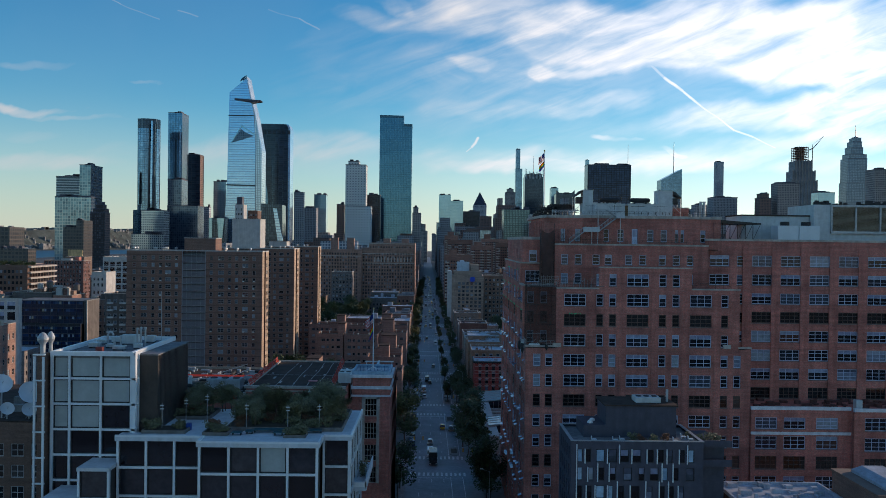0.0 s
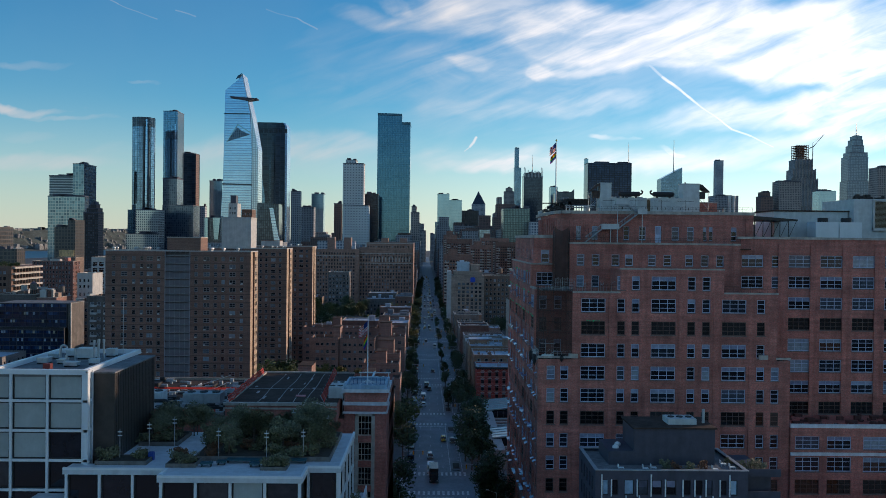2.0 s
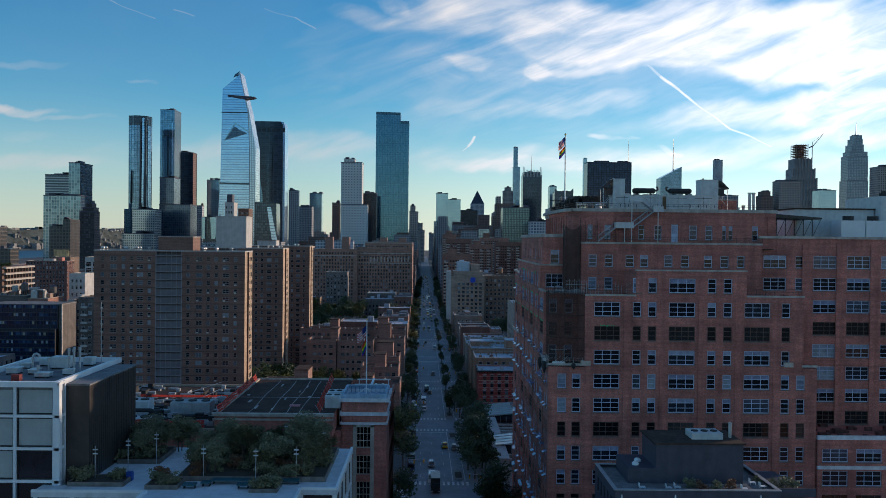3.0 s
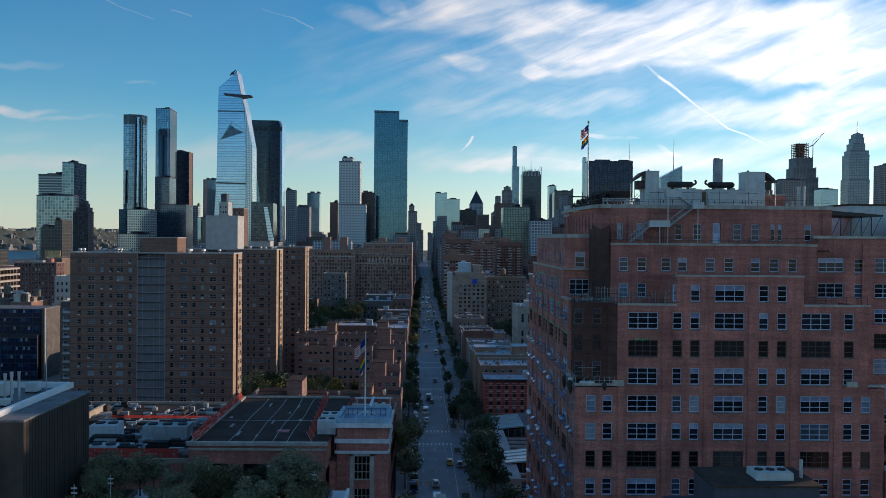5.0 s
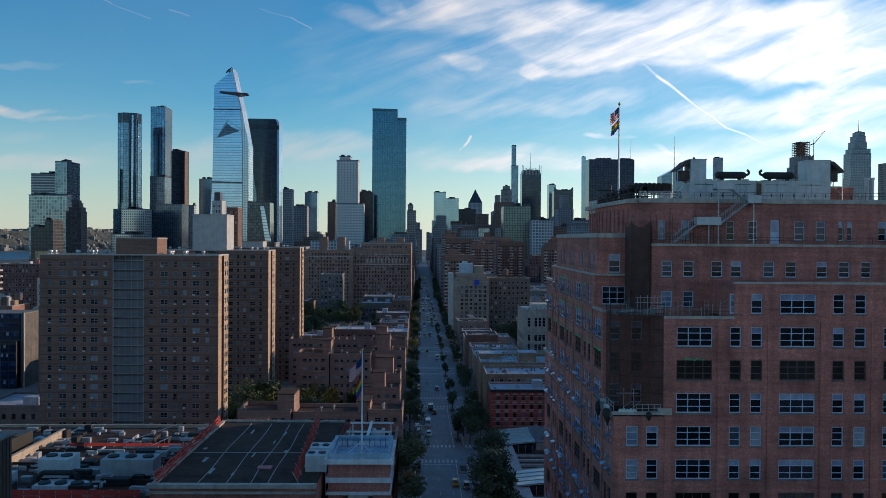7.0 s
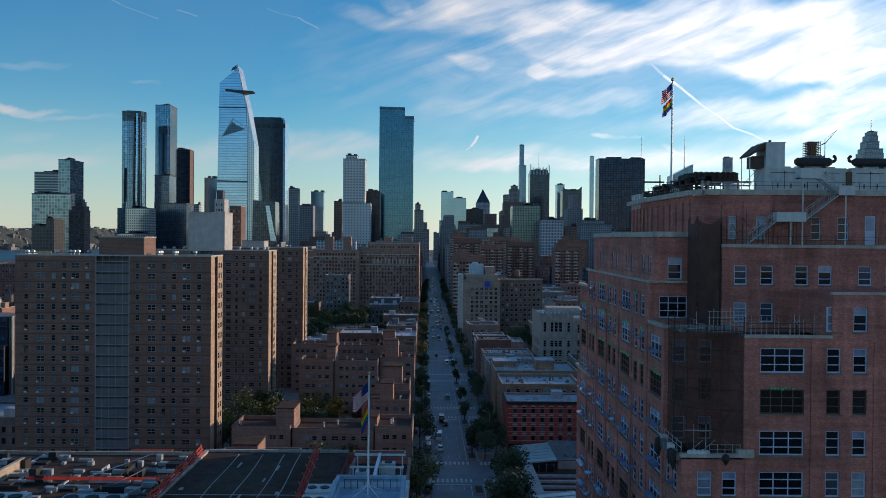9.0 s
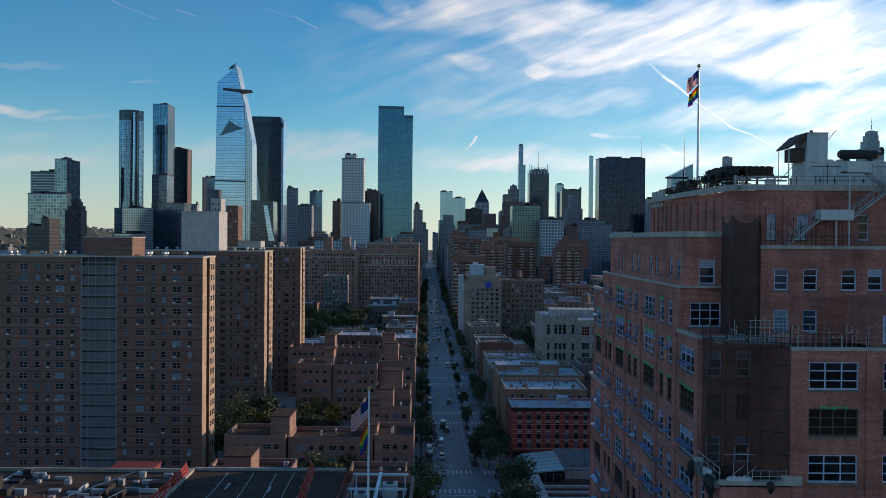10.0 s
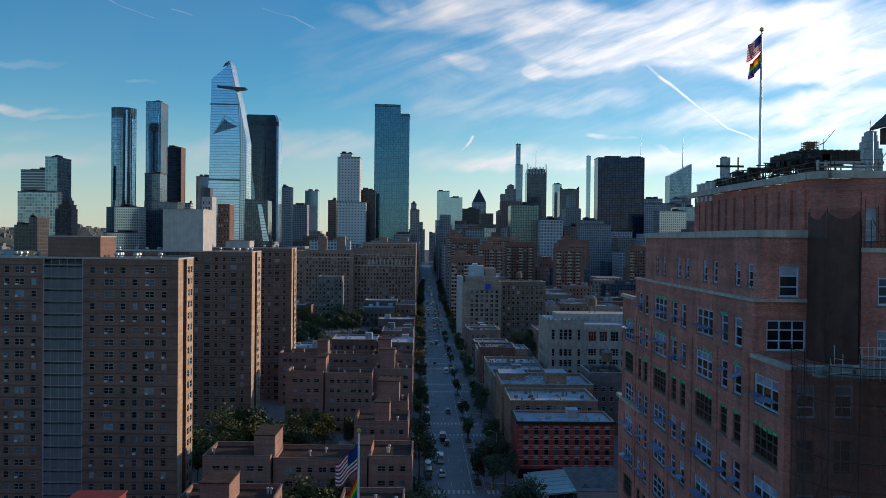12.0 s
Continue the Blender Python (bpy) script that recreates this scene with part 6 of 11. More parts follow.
# ---------------------------------------------------------------- dish roof beyond the west edge
def build_dishes():
    b = thing("dish_building", -86, 150, 0, "low dark brick building with satellite dishes on its roof", "building")
    s = Shape()
    hs = holes_of([(-123 + 3.4 * k, -120.8 + 3.4 * k) for k in range(17)], [(3.6 * q + 2, 3.6 * q + 4.2) for q in range(8)])
    wall(s, "S", 140, -125, -64, 0, 33.0, hs, 0.3)
    s.box(-124.9, -64, 140.5, 175, 0, 32.9, bottom=False)
    part("wall", s, BRICK_DARK, b)
    for h in hs:
        if h[0] > -90:
            window(b, "S", 140, h, "pair", WIN_GREY, PANE_DIM, 0.2)
    s = Shape()
    s.box(-124.7, -64.3, 140.3, 174.7, 33.0, 33.2)
    part("roof", s, ROOF_DARK, b)
    rnd = random.Random(4)
    for x, y, r, zc in ((-74.9, 142.5, 1.7, 39.0), (-70.3, 143.2, 2.0, 37.4), (-73.6, 141.8, 1.15, 34.9), (-69.9, 141.8, 1.2, 34.8)):
        d = thing("satellite_dish", x, y, 33.2, "white satellite dish on a steel mount", "satellite dish", "satellite dishes")
        s = Shape()
        n = 18
        aim = Vector((0.55, -0.65, 0.52)).normalized()
        u = aim.orthogonal().normalized()
        v = aim.cross(u)
        c = Vector((x, y, zc))
        for k in range(4):
            for i in range(n):
                def pt(q, j):
                    rr = r * q / 4
                    a = 2 * math.pi * j / n
                    return tuple(c + (u * math.cos(a) + v * math.sin(a)) * rr + aim * (0.22 * r * (q / 4) ** 2))
                s.quad(pt(k, i), pt(k, i + 1), pt(k + 1, i + 1), pt(k + 1, i))
        part("reflector", s, WHITE_METAL, d)
        s = Shape()
        s.tube((x, y, 33.2), (x, y, zc - 0.2), 0.14, 8)
        s.tube((x - 0.8, y + 0.6, 33.2), (x, y, zc - 0.8), 0.06, 6)
        part("mount", s, GREY_METAL, d)
        s = Shape()
        s.tube(tuple(c), tuple(c + aim * r * 0.8), 0.05, 5)
        part("feed_arm", s, GREY_METAL, d)
    s = Shape()
    for k in range(60):
        x, y = rnd.uniform(-120, -66), rnd.uniform(142, 173)
        s.box(x, x + rnd.uniform(0.6, 4), y, y + rnd.uniform(0.6, 2), 33.2, 33.3 + rnd.uniform(0.2, 1.8))
    solid("roof_clutter", s, ROOF_GREY, "ducts and small machines crowding a dark roof", "roof machines", kind="stuff")


build_dishes()


# ---------------------------------------------------------------- brick building with the flag tower
def build_flag_building():
    b = thing("brick_hall", -24, 183, 0, "brown brick building with a dark roof and corner flag tower", "building")
    X0, X1, Y0, Y1, Z = -38.2, -18.4, 165.6, 201.5, 34.6
    wins = []
    cols = [(-36.6, -32.4), (-30.4, -26.4), (-24.4, -20.4)]
    rows = [(29.6, 31.9), (24.6, 27.4), (19.6, 22.4), (14.6, 17.4)]
    hs = holes_of(cols, rows)
    s = Shape()
    wall(s, "S", Y0, X0, X1, 0, Z, hs, 0.5)
    s.quad((X0, Y0, 0), (X0, Y1, 0), (X0, Y1, Z), (X0, Y0, Z))
    s.quad((X0, Y1, 0), (-10, Y1, 0), (-10, Y1, Z), (X0, Y1, Z))
    part("wall", s, BRICK_LOFT, b)
    for h in hs:
        window(b, "S", Y0, h, "grid", BLACK_METAL, PANE_DIM, 0.4)
    cop = []
    cop.append((X0 - 0.3, X1 + 0.2, Y0 - 0.35, Y0 + 0.4, Z, Z + 0.5))
    cop.append((X0 - 0.2, X1 + 0.2, Y0 - 0.2, Y0, Z - 0.7, Z - 0.4))
    cop.append((X0 - 0.2, X1 + 0.2, Y0 - 0.22, Y0, 28.4, 29.0))
    cop.append((X0 - 0.1, X0 + 0.4, Y0, Y1, Z, Z + 0.35))
    cop.append((X0, X1, Y1 - 0.4, Y1, Z, Z + 0.35))
    pieces("coping", cop, STONE, b, "weathered pale stone ledges")
    s = Shape()
    s.box(X0 + 0.4, X1 - 0.1, Y0 + 0.4, Y1 - 0.4, Z - 0.3, Z + 0.02)
    part("roof", s, ROOF_DARK, b, "black felt roof with pale seams")
    s = Shape()
    rnd = random.Random(9)
    for k, x in enumerate((-33.0, -29.6, -26.6, -24.4)):
        pts = [(x + 0.12 * math.sin(q * 0.9 + k) - 0.04 * q, Y0 + 1.5 + q * 3.3) for q in range(11)]
        for (ax, ay), (bx, by) in zip(pts, pts[1:]):
            for q in range(4):
                mx, my, ny = ax + (bx - ax) * (q + 0.5) / 4, ay + (by - ay) * q / 4, ay + (by - ay) * (q + 1) / 4
                s.box(mx - 0.05, mx + 0.05, my, ny, Z + 0.02, Z + 0.05)
    s.box(X0 + 0.6, X1 - 0.4, 181.8, 181.95, Z + 0.02, Z + 0.06)
    for k in range(9):
        x, y = rnd.uniform(-36.8, -20), rnd.uniform(168, 199)
        s.box(x, x + rnd.uniform(0.2, 0.5), y, y + rnd.uniform(0.6, 2.6), Z + 0.02, Z + 0.12)
    part("seam", s, plain("pale_roof_tape", (0.4, 0.38, 0.36), 0.7, 0.2, 0.8), b, "pale roof seams and scattered strips")
    # orange-red safety fences along both long edges
    for xa, xb, y0, y1, out in ((-37.6, -38.0, 166.6, 199.5, -0.55), (-20.6, -22.2, 167.4, 200.8, -0.9)):
        f = thing("safety_fence", (xa + xb) / 2, 183, Z, "orange-red plastic safety fence along the roof edge", "fence", "safety fences on roofs")
        n = 9
        for k in range(n + 1):
            t = k / n
            s = Shape()
            s.tube((xa + (xb - xa) * t, y0 + (y1 - y0) * t, Z), (xa + (xb - xa) * t + out, y0 + (y1 - y0) * t, Z + 1.55), 0.04, 5)
            part("post", s, GREY_METAL, f)
        s = Shape()
        m = 30
        for k in range(m):
            a, c = k / m, (k + 1) / m
            za, zc = 0.12 * math.sin(k * 1.3), 0.12 * math.sin((k + 1) * 1.3)
            for lo, hi in ((0.25, 0.6), (0.72, 1.0), (1.12, 1.42)):
                P = lambda q, h, w: (xa + (xb - xa) * q + out * h / 1.9, y0 + (y1 - y0) * q, Z + h + w)
                s.quad(P(a, lo, za), P(c, lo, zc), P(c, hi, zc), P(a, hi, za))
        part("net", s, RED_NET, f)
    # small tarp
    s = Shape()
    s.box(-27.0, -25.2, 173.6, 174.8, Z + 0.02, Z + 0.2)
    solid("tarp", s, plain("pale_pink_tarp", (0.5, 0.2, 0.2), 0.7, 0.2, 0.5), "crumpled pink and white tarp on the dark roof", "tarp")
    # the recessed strip with air units, then the flag tower
    s = Shape()
    hs = holes_of([(-18.0, -17.2)], rows[1:])
    wall(s, "S", 169.5, X1, -17.4, 0, 31.5)
    s.box(X1, -9.7, 181.2, 201.5, 0, 33.0, bottom=False)
    s.quad((X1, Y0, 31), (X1, Y1, 31), (X1, Y1, Z), (X1, Y0, Z))
    part("wall", s, BRICK_LOFT, b)
    s = Shape()
    s.box(X1, -17.4, 169.5, 201.5, 31.4, 31.5)
    s.box(-17.4, -9.9, 181.2, 201.3, 33.0, 33.1)
    part("roof", s, ROOF_DARK, b)
    s = Shape()
    s.ring(-17.6, -9.6, 181.2, 201.6, 33.0, 33.9, 0.4)
    part("parapet", s, BRICK_LOFT, b)
    tw = Shape()
    TX0, TX1, TY0, TY1 = -17.5, -9.7, 171.4, 181.0
    ths = [(-14.9, -12.4, 27.9, 31.6), (-14.9, -12.4, 23.2, 26.6), (-14.9, -12.4, 18.6, 22.0), (-14.9, -12.4, 14.0, 17.4)]
    wall(tw, "S", TY0, TX0, TX1, 0, 36.0, ths, 0.5)
    es = holes_of([(173.4, 174.8), (177.4, 178.8)], [(18.6, 21.6), (23.2, 26.2), (13.0, 16.2)])
    wall(tw, "E", TX1, TY0, TY1, 0, 36.0, es, 0.4)
    tw.quad((TX0, TY0, 0), (TX0, TY1, 0), (TX0, TY1, 36.0), (TX0, TY0, 36.0))
    tw.quad((TX0, TY1, 0), (TX1, TY1, 0), (TX1, TY1, 36.0), (TX0, TY1, 36.0))
    part("wall", tw, BRICK_LOFT, b)
    for h in ths:
        window(b, "S", TY0, h, "grid", STONE, PANE_DIM, 0.3)
    for h in es:
        window(b, "E", TX1, h, "sash", BLACK_METAL, PANE_DIM, 0.3)
    for q, z0, z1, t in ((0.5, 36.0, 36.6, 0.9), (0.3, 33.6, 34.2, 0.4), (0.2, 32.0, 32.4, 0.3)):
        part("cornice", Shape().ring(TX0 - q, TX1 + q, TY0 - q, TY1 + q, z0, z1, t).weld(), CORNICE, b, "weathered pale stone ledge")
    cop = []
    for x0, x1 in ((-15.5, -14.9), (-12.4, -11.8)):
        cop.append((x0, x1, TY0 - 0.12, TY0, 14, 32.0))
    cop.append((-15.5, -11.8, TY0 - 0.12, TY0, 31.6, 32.0))
    pieces("coping", cop, STONE, b, "weathered pale stone ledge")
    s = Shape()
    s.box(TX0 + 0.3, TX1 - 0.3, TY0 + 0.3, TY1 - 0.3, 35.8, 36.05)
    blue = plain("pale_blue_roof_paint", (0.3, 0.42, 0.52), 0.6, 0.25, 1.2)
    part("roof", s, blue, b, "pale blue painted tower roof")
    part("rim", Shape().ring(TX0 - 0.1, TX1 + 0.1, TY0 - 0.1, TY1 + 0.1, 36.6, 37.3, 0.45).weld(), blue, b, "pale blue parapet")
    s = Shape()
    for k in range(9):
        x = TX0 + 0.9 + k * 0.75
        s.tube((x, TY1 - 1.2, 36.05), (x, TY1 - 1.2, 37.2), 0.05, 5)
        if k % 2:
            s.tube((x, TY0 + 1.4, 36.05), (x, TY0 + 1.4, 37.0), 0.06, 5)
    s.tube((TX0 + 0.8, TY1 - 1.2, 37.1), (TX1 - 0.8, TY1 - 1.2, 37.1), 0.05, 5)
    part("rail", s, plain("dark_blue_rail", (0.05, 0.1, 0.2), 0.5, 0.2, 0.6), b, "dark blue rails on the tower roof")
    # steel frame and machines on the hall's corner roof
    fr = thing("machine_stand", -13.6, 190, 33.1, "pale steel stand over the machines of the corner roof", "stand")
    for x in (-16.6, -13.6, -10.6):
        for y in (184, 190, 196):
            part("post", Shape().tube((x, y, 33.1), (x, y, 35.6), 0.09, 6), WHITE_METAL, fr)
    for y in (184, 190, 196):
        part("beam", Shape().box(-17.0, -10.2, y - 0.1, y + 0.1, 35.6, 35.85), WHITE_METAL, fr)
    part("beam", Shape().box(-13.8, -13.4, 184, 196, 35.85, 36.0), WHITE_METAL, fr)
    for x, y, h in ((-15.6, 192, 1.6), (-12.2, 187, 1.3), (-12.4, 194.5, 2.0)):
        u = thing("air_unit", x, y, 33.1, "pale box-shaped air unit on the corner roof", "air unit", "white air units beside the tower")
        part("body", Shape().box(x - 0.9, x + 0.9, y - 0.8, y + 0.8, 33.2, 33.1 + h), PALE_METAL, u)
        part("foot", Shape().box(x - 0.8, x + 0.8, y - 0.7, y + 0.7, 33.1, 33.2), BLACK_METAL, u)
        part("fan", Shape().tube((x, y, 33.1 + h), (x, y, 33.2 + h), 0.5, 12), BLACK_METAL, u)
    # avenue side of the hall
    s = Shape()
    es = holes_of([(183 + 3.6 * k, 184.6 + 3.6 * k) for k in range(5)], rows)
    wall(s, "E", -9.7, 181.0, 201.5, 0, 33.0, es, 0.3)
    part("wall", s, BRICK_LOFT, b)
    for h in es:
        window(b, "E", -9.7, h, "sash", BLACK_METAL, PANE_DIM, 0.25)
    for k, (y, zz) in enumerate(((172.5, 31.5), (176.5, 31.5), (182.5, 31.5))):
        u = thing("air_unit", -18.9, y, zz, "pale box-shaped air unit with dark fan grilles", "air unit", "white air units beside the tower")
        s = Shape()
        s.box(-20.6, -17.8, y, y + 3.0, zz + (3.1 if k < 2 else 0.1), zz + (5.2 if k < 2 else 2.0))
        part("body", s, PALE_METAL, u)
        s = Shape()
        for q in (0, 1):
            zt = zz + (5.2 if k < 2 else 2.0)
            s.tube((-20.0 + q * 1.4, y + 1.5, zt), (-20.0 + q * 1.4, y + 1.5, zt + 0.12), 0.5, 12)
        part("grille", s, BLACK_METAL, u)
        pieces("leg", [(xx, xx + 0.1, yy, yy + 0.1, zz - 0.1, zz + (3.1 if k < 2 else 0.1)) for xx in (-20.5, -18.0) for yy in (y + 0.1, y + 2.8)], GREY_METAL, u)


build_flag_building()


# ---------------------------------------------------------------- flags
FLAG_RED = cloth("flag_red", (0.5, 0.02, 0.025))
FLAG_WHITE = cloth("flag_white", (0.75, 0.74, 0.72))
FLAG_BLUE = cloth("flag_blue", (0.02, 0.035, 0.16))
FLAG_BOW = [cloth("flag_band", c) for c in ((0.6, 0.02, 0.02), (0.7, 0.22, 0.01), (0.75, 0.6, 0.02), (0.02, 0.28, 0.05), (0.015, 0.05, 0.4), (0.16, 0.02, 0.22))]


def flagpole(x, y, z0, z1, r, label):
    p = thing("flagpole", x, y, z0, label, "flagpole")
    s = Shape()
    s.tube((x, y, z0), (x, y, z1), r, 10, r * 0.55)
    part("pole", s, WHITE_METAL, p)
    s = Shape()
    s.revolve(x, y, [(0.01, z1), (r * 1.3, z1 + r), (r * 1.3, z1 + r * 2), (0.01, z1 + r * 3.2)], 10)
    part("finial", s, plain("gilt", (0.55, 0.4, 0.12), 0.3, 0.1, 0.5, 0.8) if "gilt" not in bpy.data.materials else bpy.data.materials["gilt"], p)
    s = Shape()
    s.revolve(x, y, [(r * 3, z0), (r * 3, z0 + 0.2), (r * 1.3, z0 + 0.45)], 10)
    part("base", s, GREY_METAL, p)
    return p


def flag(x, y, z_top, w, h, droop, turn, kind, label):
    """A hanging flag with folds; stripes and canton are cut out of the cloth."""
    a = radians(turn)
    nu, nv = 14, 13 if kind == "stripes" else 12
    s = Shape()

    def pt(i, j):
        u, v = i / nu, j / nv
        fold = 0.16 * w * math.sin(u * 9 + v * 1.5) * (0.3 + u)
        lx = w * u * (1 - 0.35 * droop)
        lz = -h * v - droop * w * u * (0.75 + 0.2 * math.sin(u * 3))
        return (x + math.cos(a) * lx - math.sin(a) * fold, y + math.sin(a) * lx + math.cos(a) * fold, z_top + lz)

    for i in range(nu):
        for j in range(nv):
            if kind == "stripes":
                mi = 2 if (i < nu * 0.42 and j < 7) else j % 2
            else:
                mi = j * 6 // nv
            s.quad(pt(i, j), pt(i + 1, j), pt(i + 1, j + 1), pt(i, j + 1), mi)
    return solid("flag", s, [FLAG_RED, FLAG_WHITE, FLAG_BLUE] if kind == "stripes" else FLAG_BOW, label, "flag", "flags")


flagpole(25.1, 196.3, 69.9, 86.0, 0.17, "tall white flagpole on the loft building's roof")
flag(25.0, 196.3, 85.8, 1.8, 1.7, 0.8, 176, "stripes", "striped flag with a blue canton flying from a pole")
flag(25.0, 196.3, 83.9, 1.7, 1.5, 0.9, 186, "bow", "rainbow-striped flag hanging from a pole")
flagpole(-13.6, 176.2, 36.05, 49.7, 0.13, "tall white flagpole on the corner flag tower")
flag(-13.7, 176.2, 48.9, 2.3, 2.0, 0.8, 186, "stripes", "striped flag with a blue canton hanging in folds")
flag(-13.7, 176.2, 46.6, 1.3, 2.1, 1.3, 190, "bow", "rainbow-striped flag hanging limp from a pole")
s = Shape()
for k in range(4):
    q = k * math.pi / 2 + 0.7
    s.tube((-13.6, 176.2, 37.6), (-13.6 + 3.0 * math.cos(q), 176.2 + 3.0 * math.sin(q), 36.1), 0.05, 6)
solid("pole_stay", s, WHITE_METAL, "white stays bracing the flagpole's foot", "stay")


# ---------------------------------------------------------------- low roof with machines west of the flag building
def build_machine_roof():
    b = thing("low_brick_building", -62, 188, 0, "low brick building with a crowded machine roof", "building")
    s = Shape()
    s.box(-86, -38.4, 170.5, 214, 0, 30.6)
    part("wall", s, BRICK_LOFT, b)
    s = Shape()
    s.box(-85.8, -38.6, 170.7, 213.8, 30.6, 30.8)
    part("roof", s, ROOF_DARK, b, "dark cluttered felt roof")
    s = Shape()
    s.ring(-86, -38.4, 170.5, 214, 30.6, 31.3, 0.4)
    s.box(-66.3, -65.8, 171, 206, 30.6, 32.4)
    part("parapet", s, BRICK_CREAM, b)
    f = thing("safety_fence", -50, 171.2, 30.8, "orange-red plastic safety fence along the low roof", "fence", "safety fences on roofs")
    s = Shape()
    for k in range(10):
        x = -60 + k * 2.0
        s.tube((x, 171.4, 30.8), (x, 171.4, 32.4), 0.04, 5)
    part("post", s, GREY_METAL, f)
    s = Shape()
    for lo, hi in ((30.95, 31.75), (31.85, 32.6)):
        s.quad((-60.4, 171.35, lo), (-41.4, 171.35, lo), (-41.4, 171.4, hi), (-60.4, 171.4, hi))
    part("net", s, RED_NET, f)
    f = thing("safety_fence", -52, 199, 30.8, "orange-red plastic safety fence along the low roof", "fence", "safety fences on roofs")
    s = Shape()
    s.quad((-62, 198.6, 31.3), (-44, 198.6, 31.3), (-44, 198.7, 31.75), (-62, 198.7, 31.75))
    part("net", s, RED_NET, f)
    s = Shape()
    for k in range(7):
        s.tube((-62 + k * 3, 198.8, 30.8), (-62 + k * 3, 198.8, 32.2), 0.04, 5)
    part("post", s, GREY_METAL, f)
    rs = thing("red_shed", -62.6, 249, 0, "tall dull red sheet-clad shed below a housing tower", "shed")
    part("wall", Shape().box(-66.6, -58.8, 247, 251.5, 0, 21.8), RED_SHEET, rs)
    part("cap", Shape().box(-66.8, -58.6, 246.8, 251.7, 21.8, 22.0), RED_SHEET, rs)
    units = ((-59.0, -54.8, 181.5, 185.5, 2.9, PALE_METAL), (-50.8, -43.4, 182.5, 186.0, 2.6, GREY_METAL), (-56.5, -50.0, 174.5, 177.0, 1.3, PALE_METAL), (-72, -67.5, 190, 198, 3.2, DARK_METAL),
             (-64.5, -61, 176, 180, 1.8, PALE_METAL), (-80, -74, 178, 184, 2.6, GREY_METAL))
    for x0, x1, y0, y1, h, mt in units:
        u = thing("roof_unit", (x0 + x1) / 2, (y0 + y1) / 2, 30.8, "box-shaped roof air unit with fan openings", "air unit", "machines on the low roof")
        s = Shape()
        s.box(x0, x1, y0, y1, 31.1, 30.8 + h)
        part("body", s, mt, u)
        s = Shape()
        n = max(1, int((x1 - x0) / 2))
        for k in range(n):
            cx = x0 + (k + 0.5) * (x1 - x0) / n
            s.tube((cx, (y0 + y1) / 2, 30.8 + h), (cx, (y0 + y1) / 2, 31.0 + h), 0.8, 14)
        part("fan", s, BLACK_METAL, u)
        s = Shape()
        s.box(x0 + 0.2, x1 - 0.2, y0 + 0.2, y1 - 0.2, 30.8, 31.1)
        part("curb", s, BLACK_METAL, u)
    s = Shape()
    pts = [(-57.5, 31.2), (-57.5, 32.2), (-56.9, 32.7), (-53.0, 32.7), (-52.4, 32.3), (-52.2, 31.0)]
    for (ax, az), (bx, bz) in zip(pts, pts[1:]):
        s.tube((ax, 178.6, az), (bx, 178.6, bz), 0.36, 10)
    solid("duct", s, BLACK_METAL, "bent dark duct on the low roof", "duct")
    s = Shape()
    rnd = random.Random(17)
    for k in range(5):
        x, y = rnd.uniform(-70, -42), rnd.uniform(176, 205)
        s.tube((x, y, 31), (x + rnd.uniform(4, 9), y + rnd.uniform(3, 9), 32.4 + rnd.uniform(0, 1.5)), 0.07, 5)
    solid("roof_pipe", s, PALE_METAL, "long pale poles leaning over the low roof", "pole", kind="stuff")
    s = Shape()
    for k in range(210):
        x, y = rnd.uniform(-84, -40), rnd.uniform(173, 212)
        s.box(x, x + rnd.uniform(0.3, 2.2), y, y + rnd.uniform(0.3, 1.2), 30.8, 30.9 + rnd.uniform(0.1, 0.8))
    solid("roof_clutter", s, GREY_METAL, "pipes and small machines strewn over the low roof", "roof machines", kind="stuff")
    s, d = Shape(), Shape()
    for k in range(70):
        x, y = rnd.uniform(-84, -42), rnd.uniform(172, 210)
        ln = rnd.uniform(1.5, 7)
        (s if k % 2 else d).box(x, x + (ln if k % 3 else 0.22), y, y + (0.22 if k % 3 else ln), 30.85, 31.05 + rnd.uniform(0, 0.5))
        d.box(x + 1, x + rnd.uniform(1.6, 4), y + 1, y + rnd.uniform(1.5, 3), 30.82, 30.84 + rnd.uniform(0.05, 1.5))
    solid("roof_clutter", s, PALE_METAL, "pale ducts and planks lying on the low roof", "roof machines", kind="stuff")
    solid("roof_clutter", d, BLACK_METAL, "black pipes and boxes lying on the low roof", "roof machines", kind="stuff")


build_machine_roof()


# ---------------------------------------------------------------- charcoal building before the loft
# panes coloured light blue in place of a sky reflection
SKY_PANE = pane_glass("pale_sky_pane", [(0.0, (0.3, 0.45, 0.6)), (0.5, (0.4, 0.55, 0.68))], 0.1)


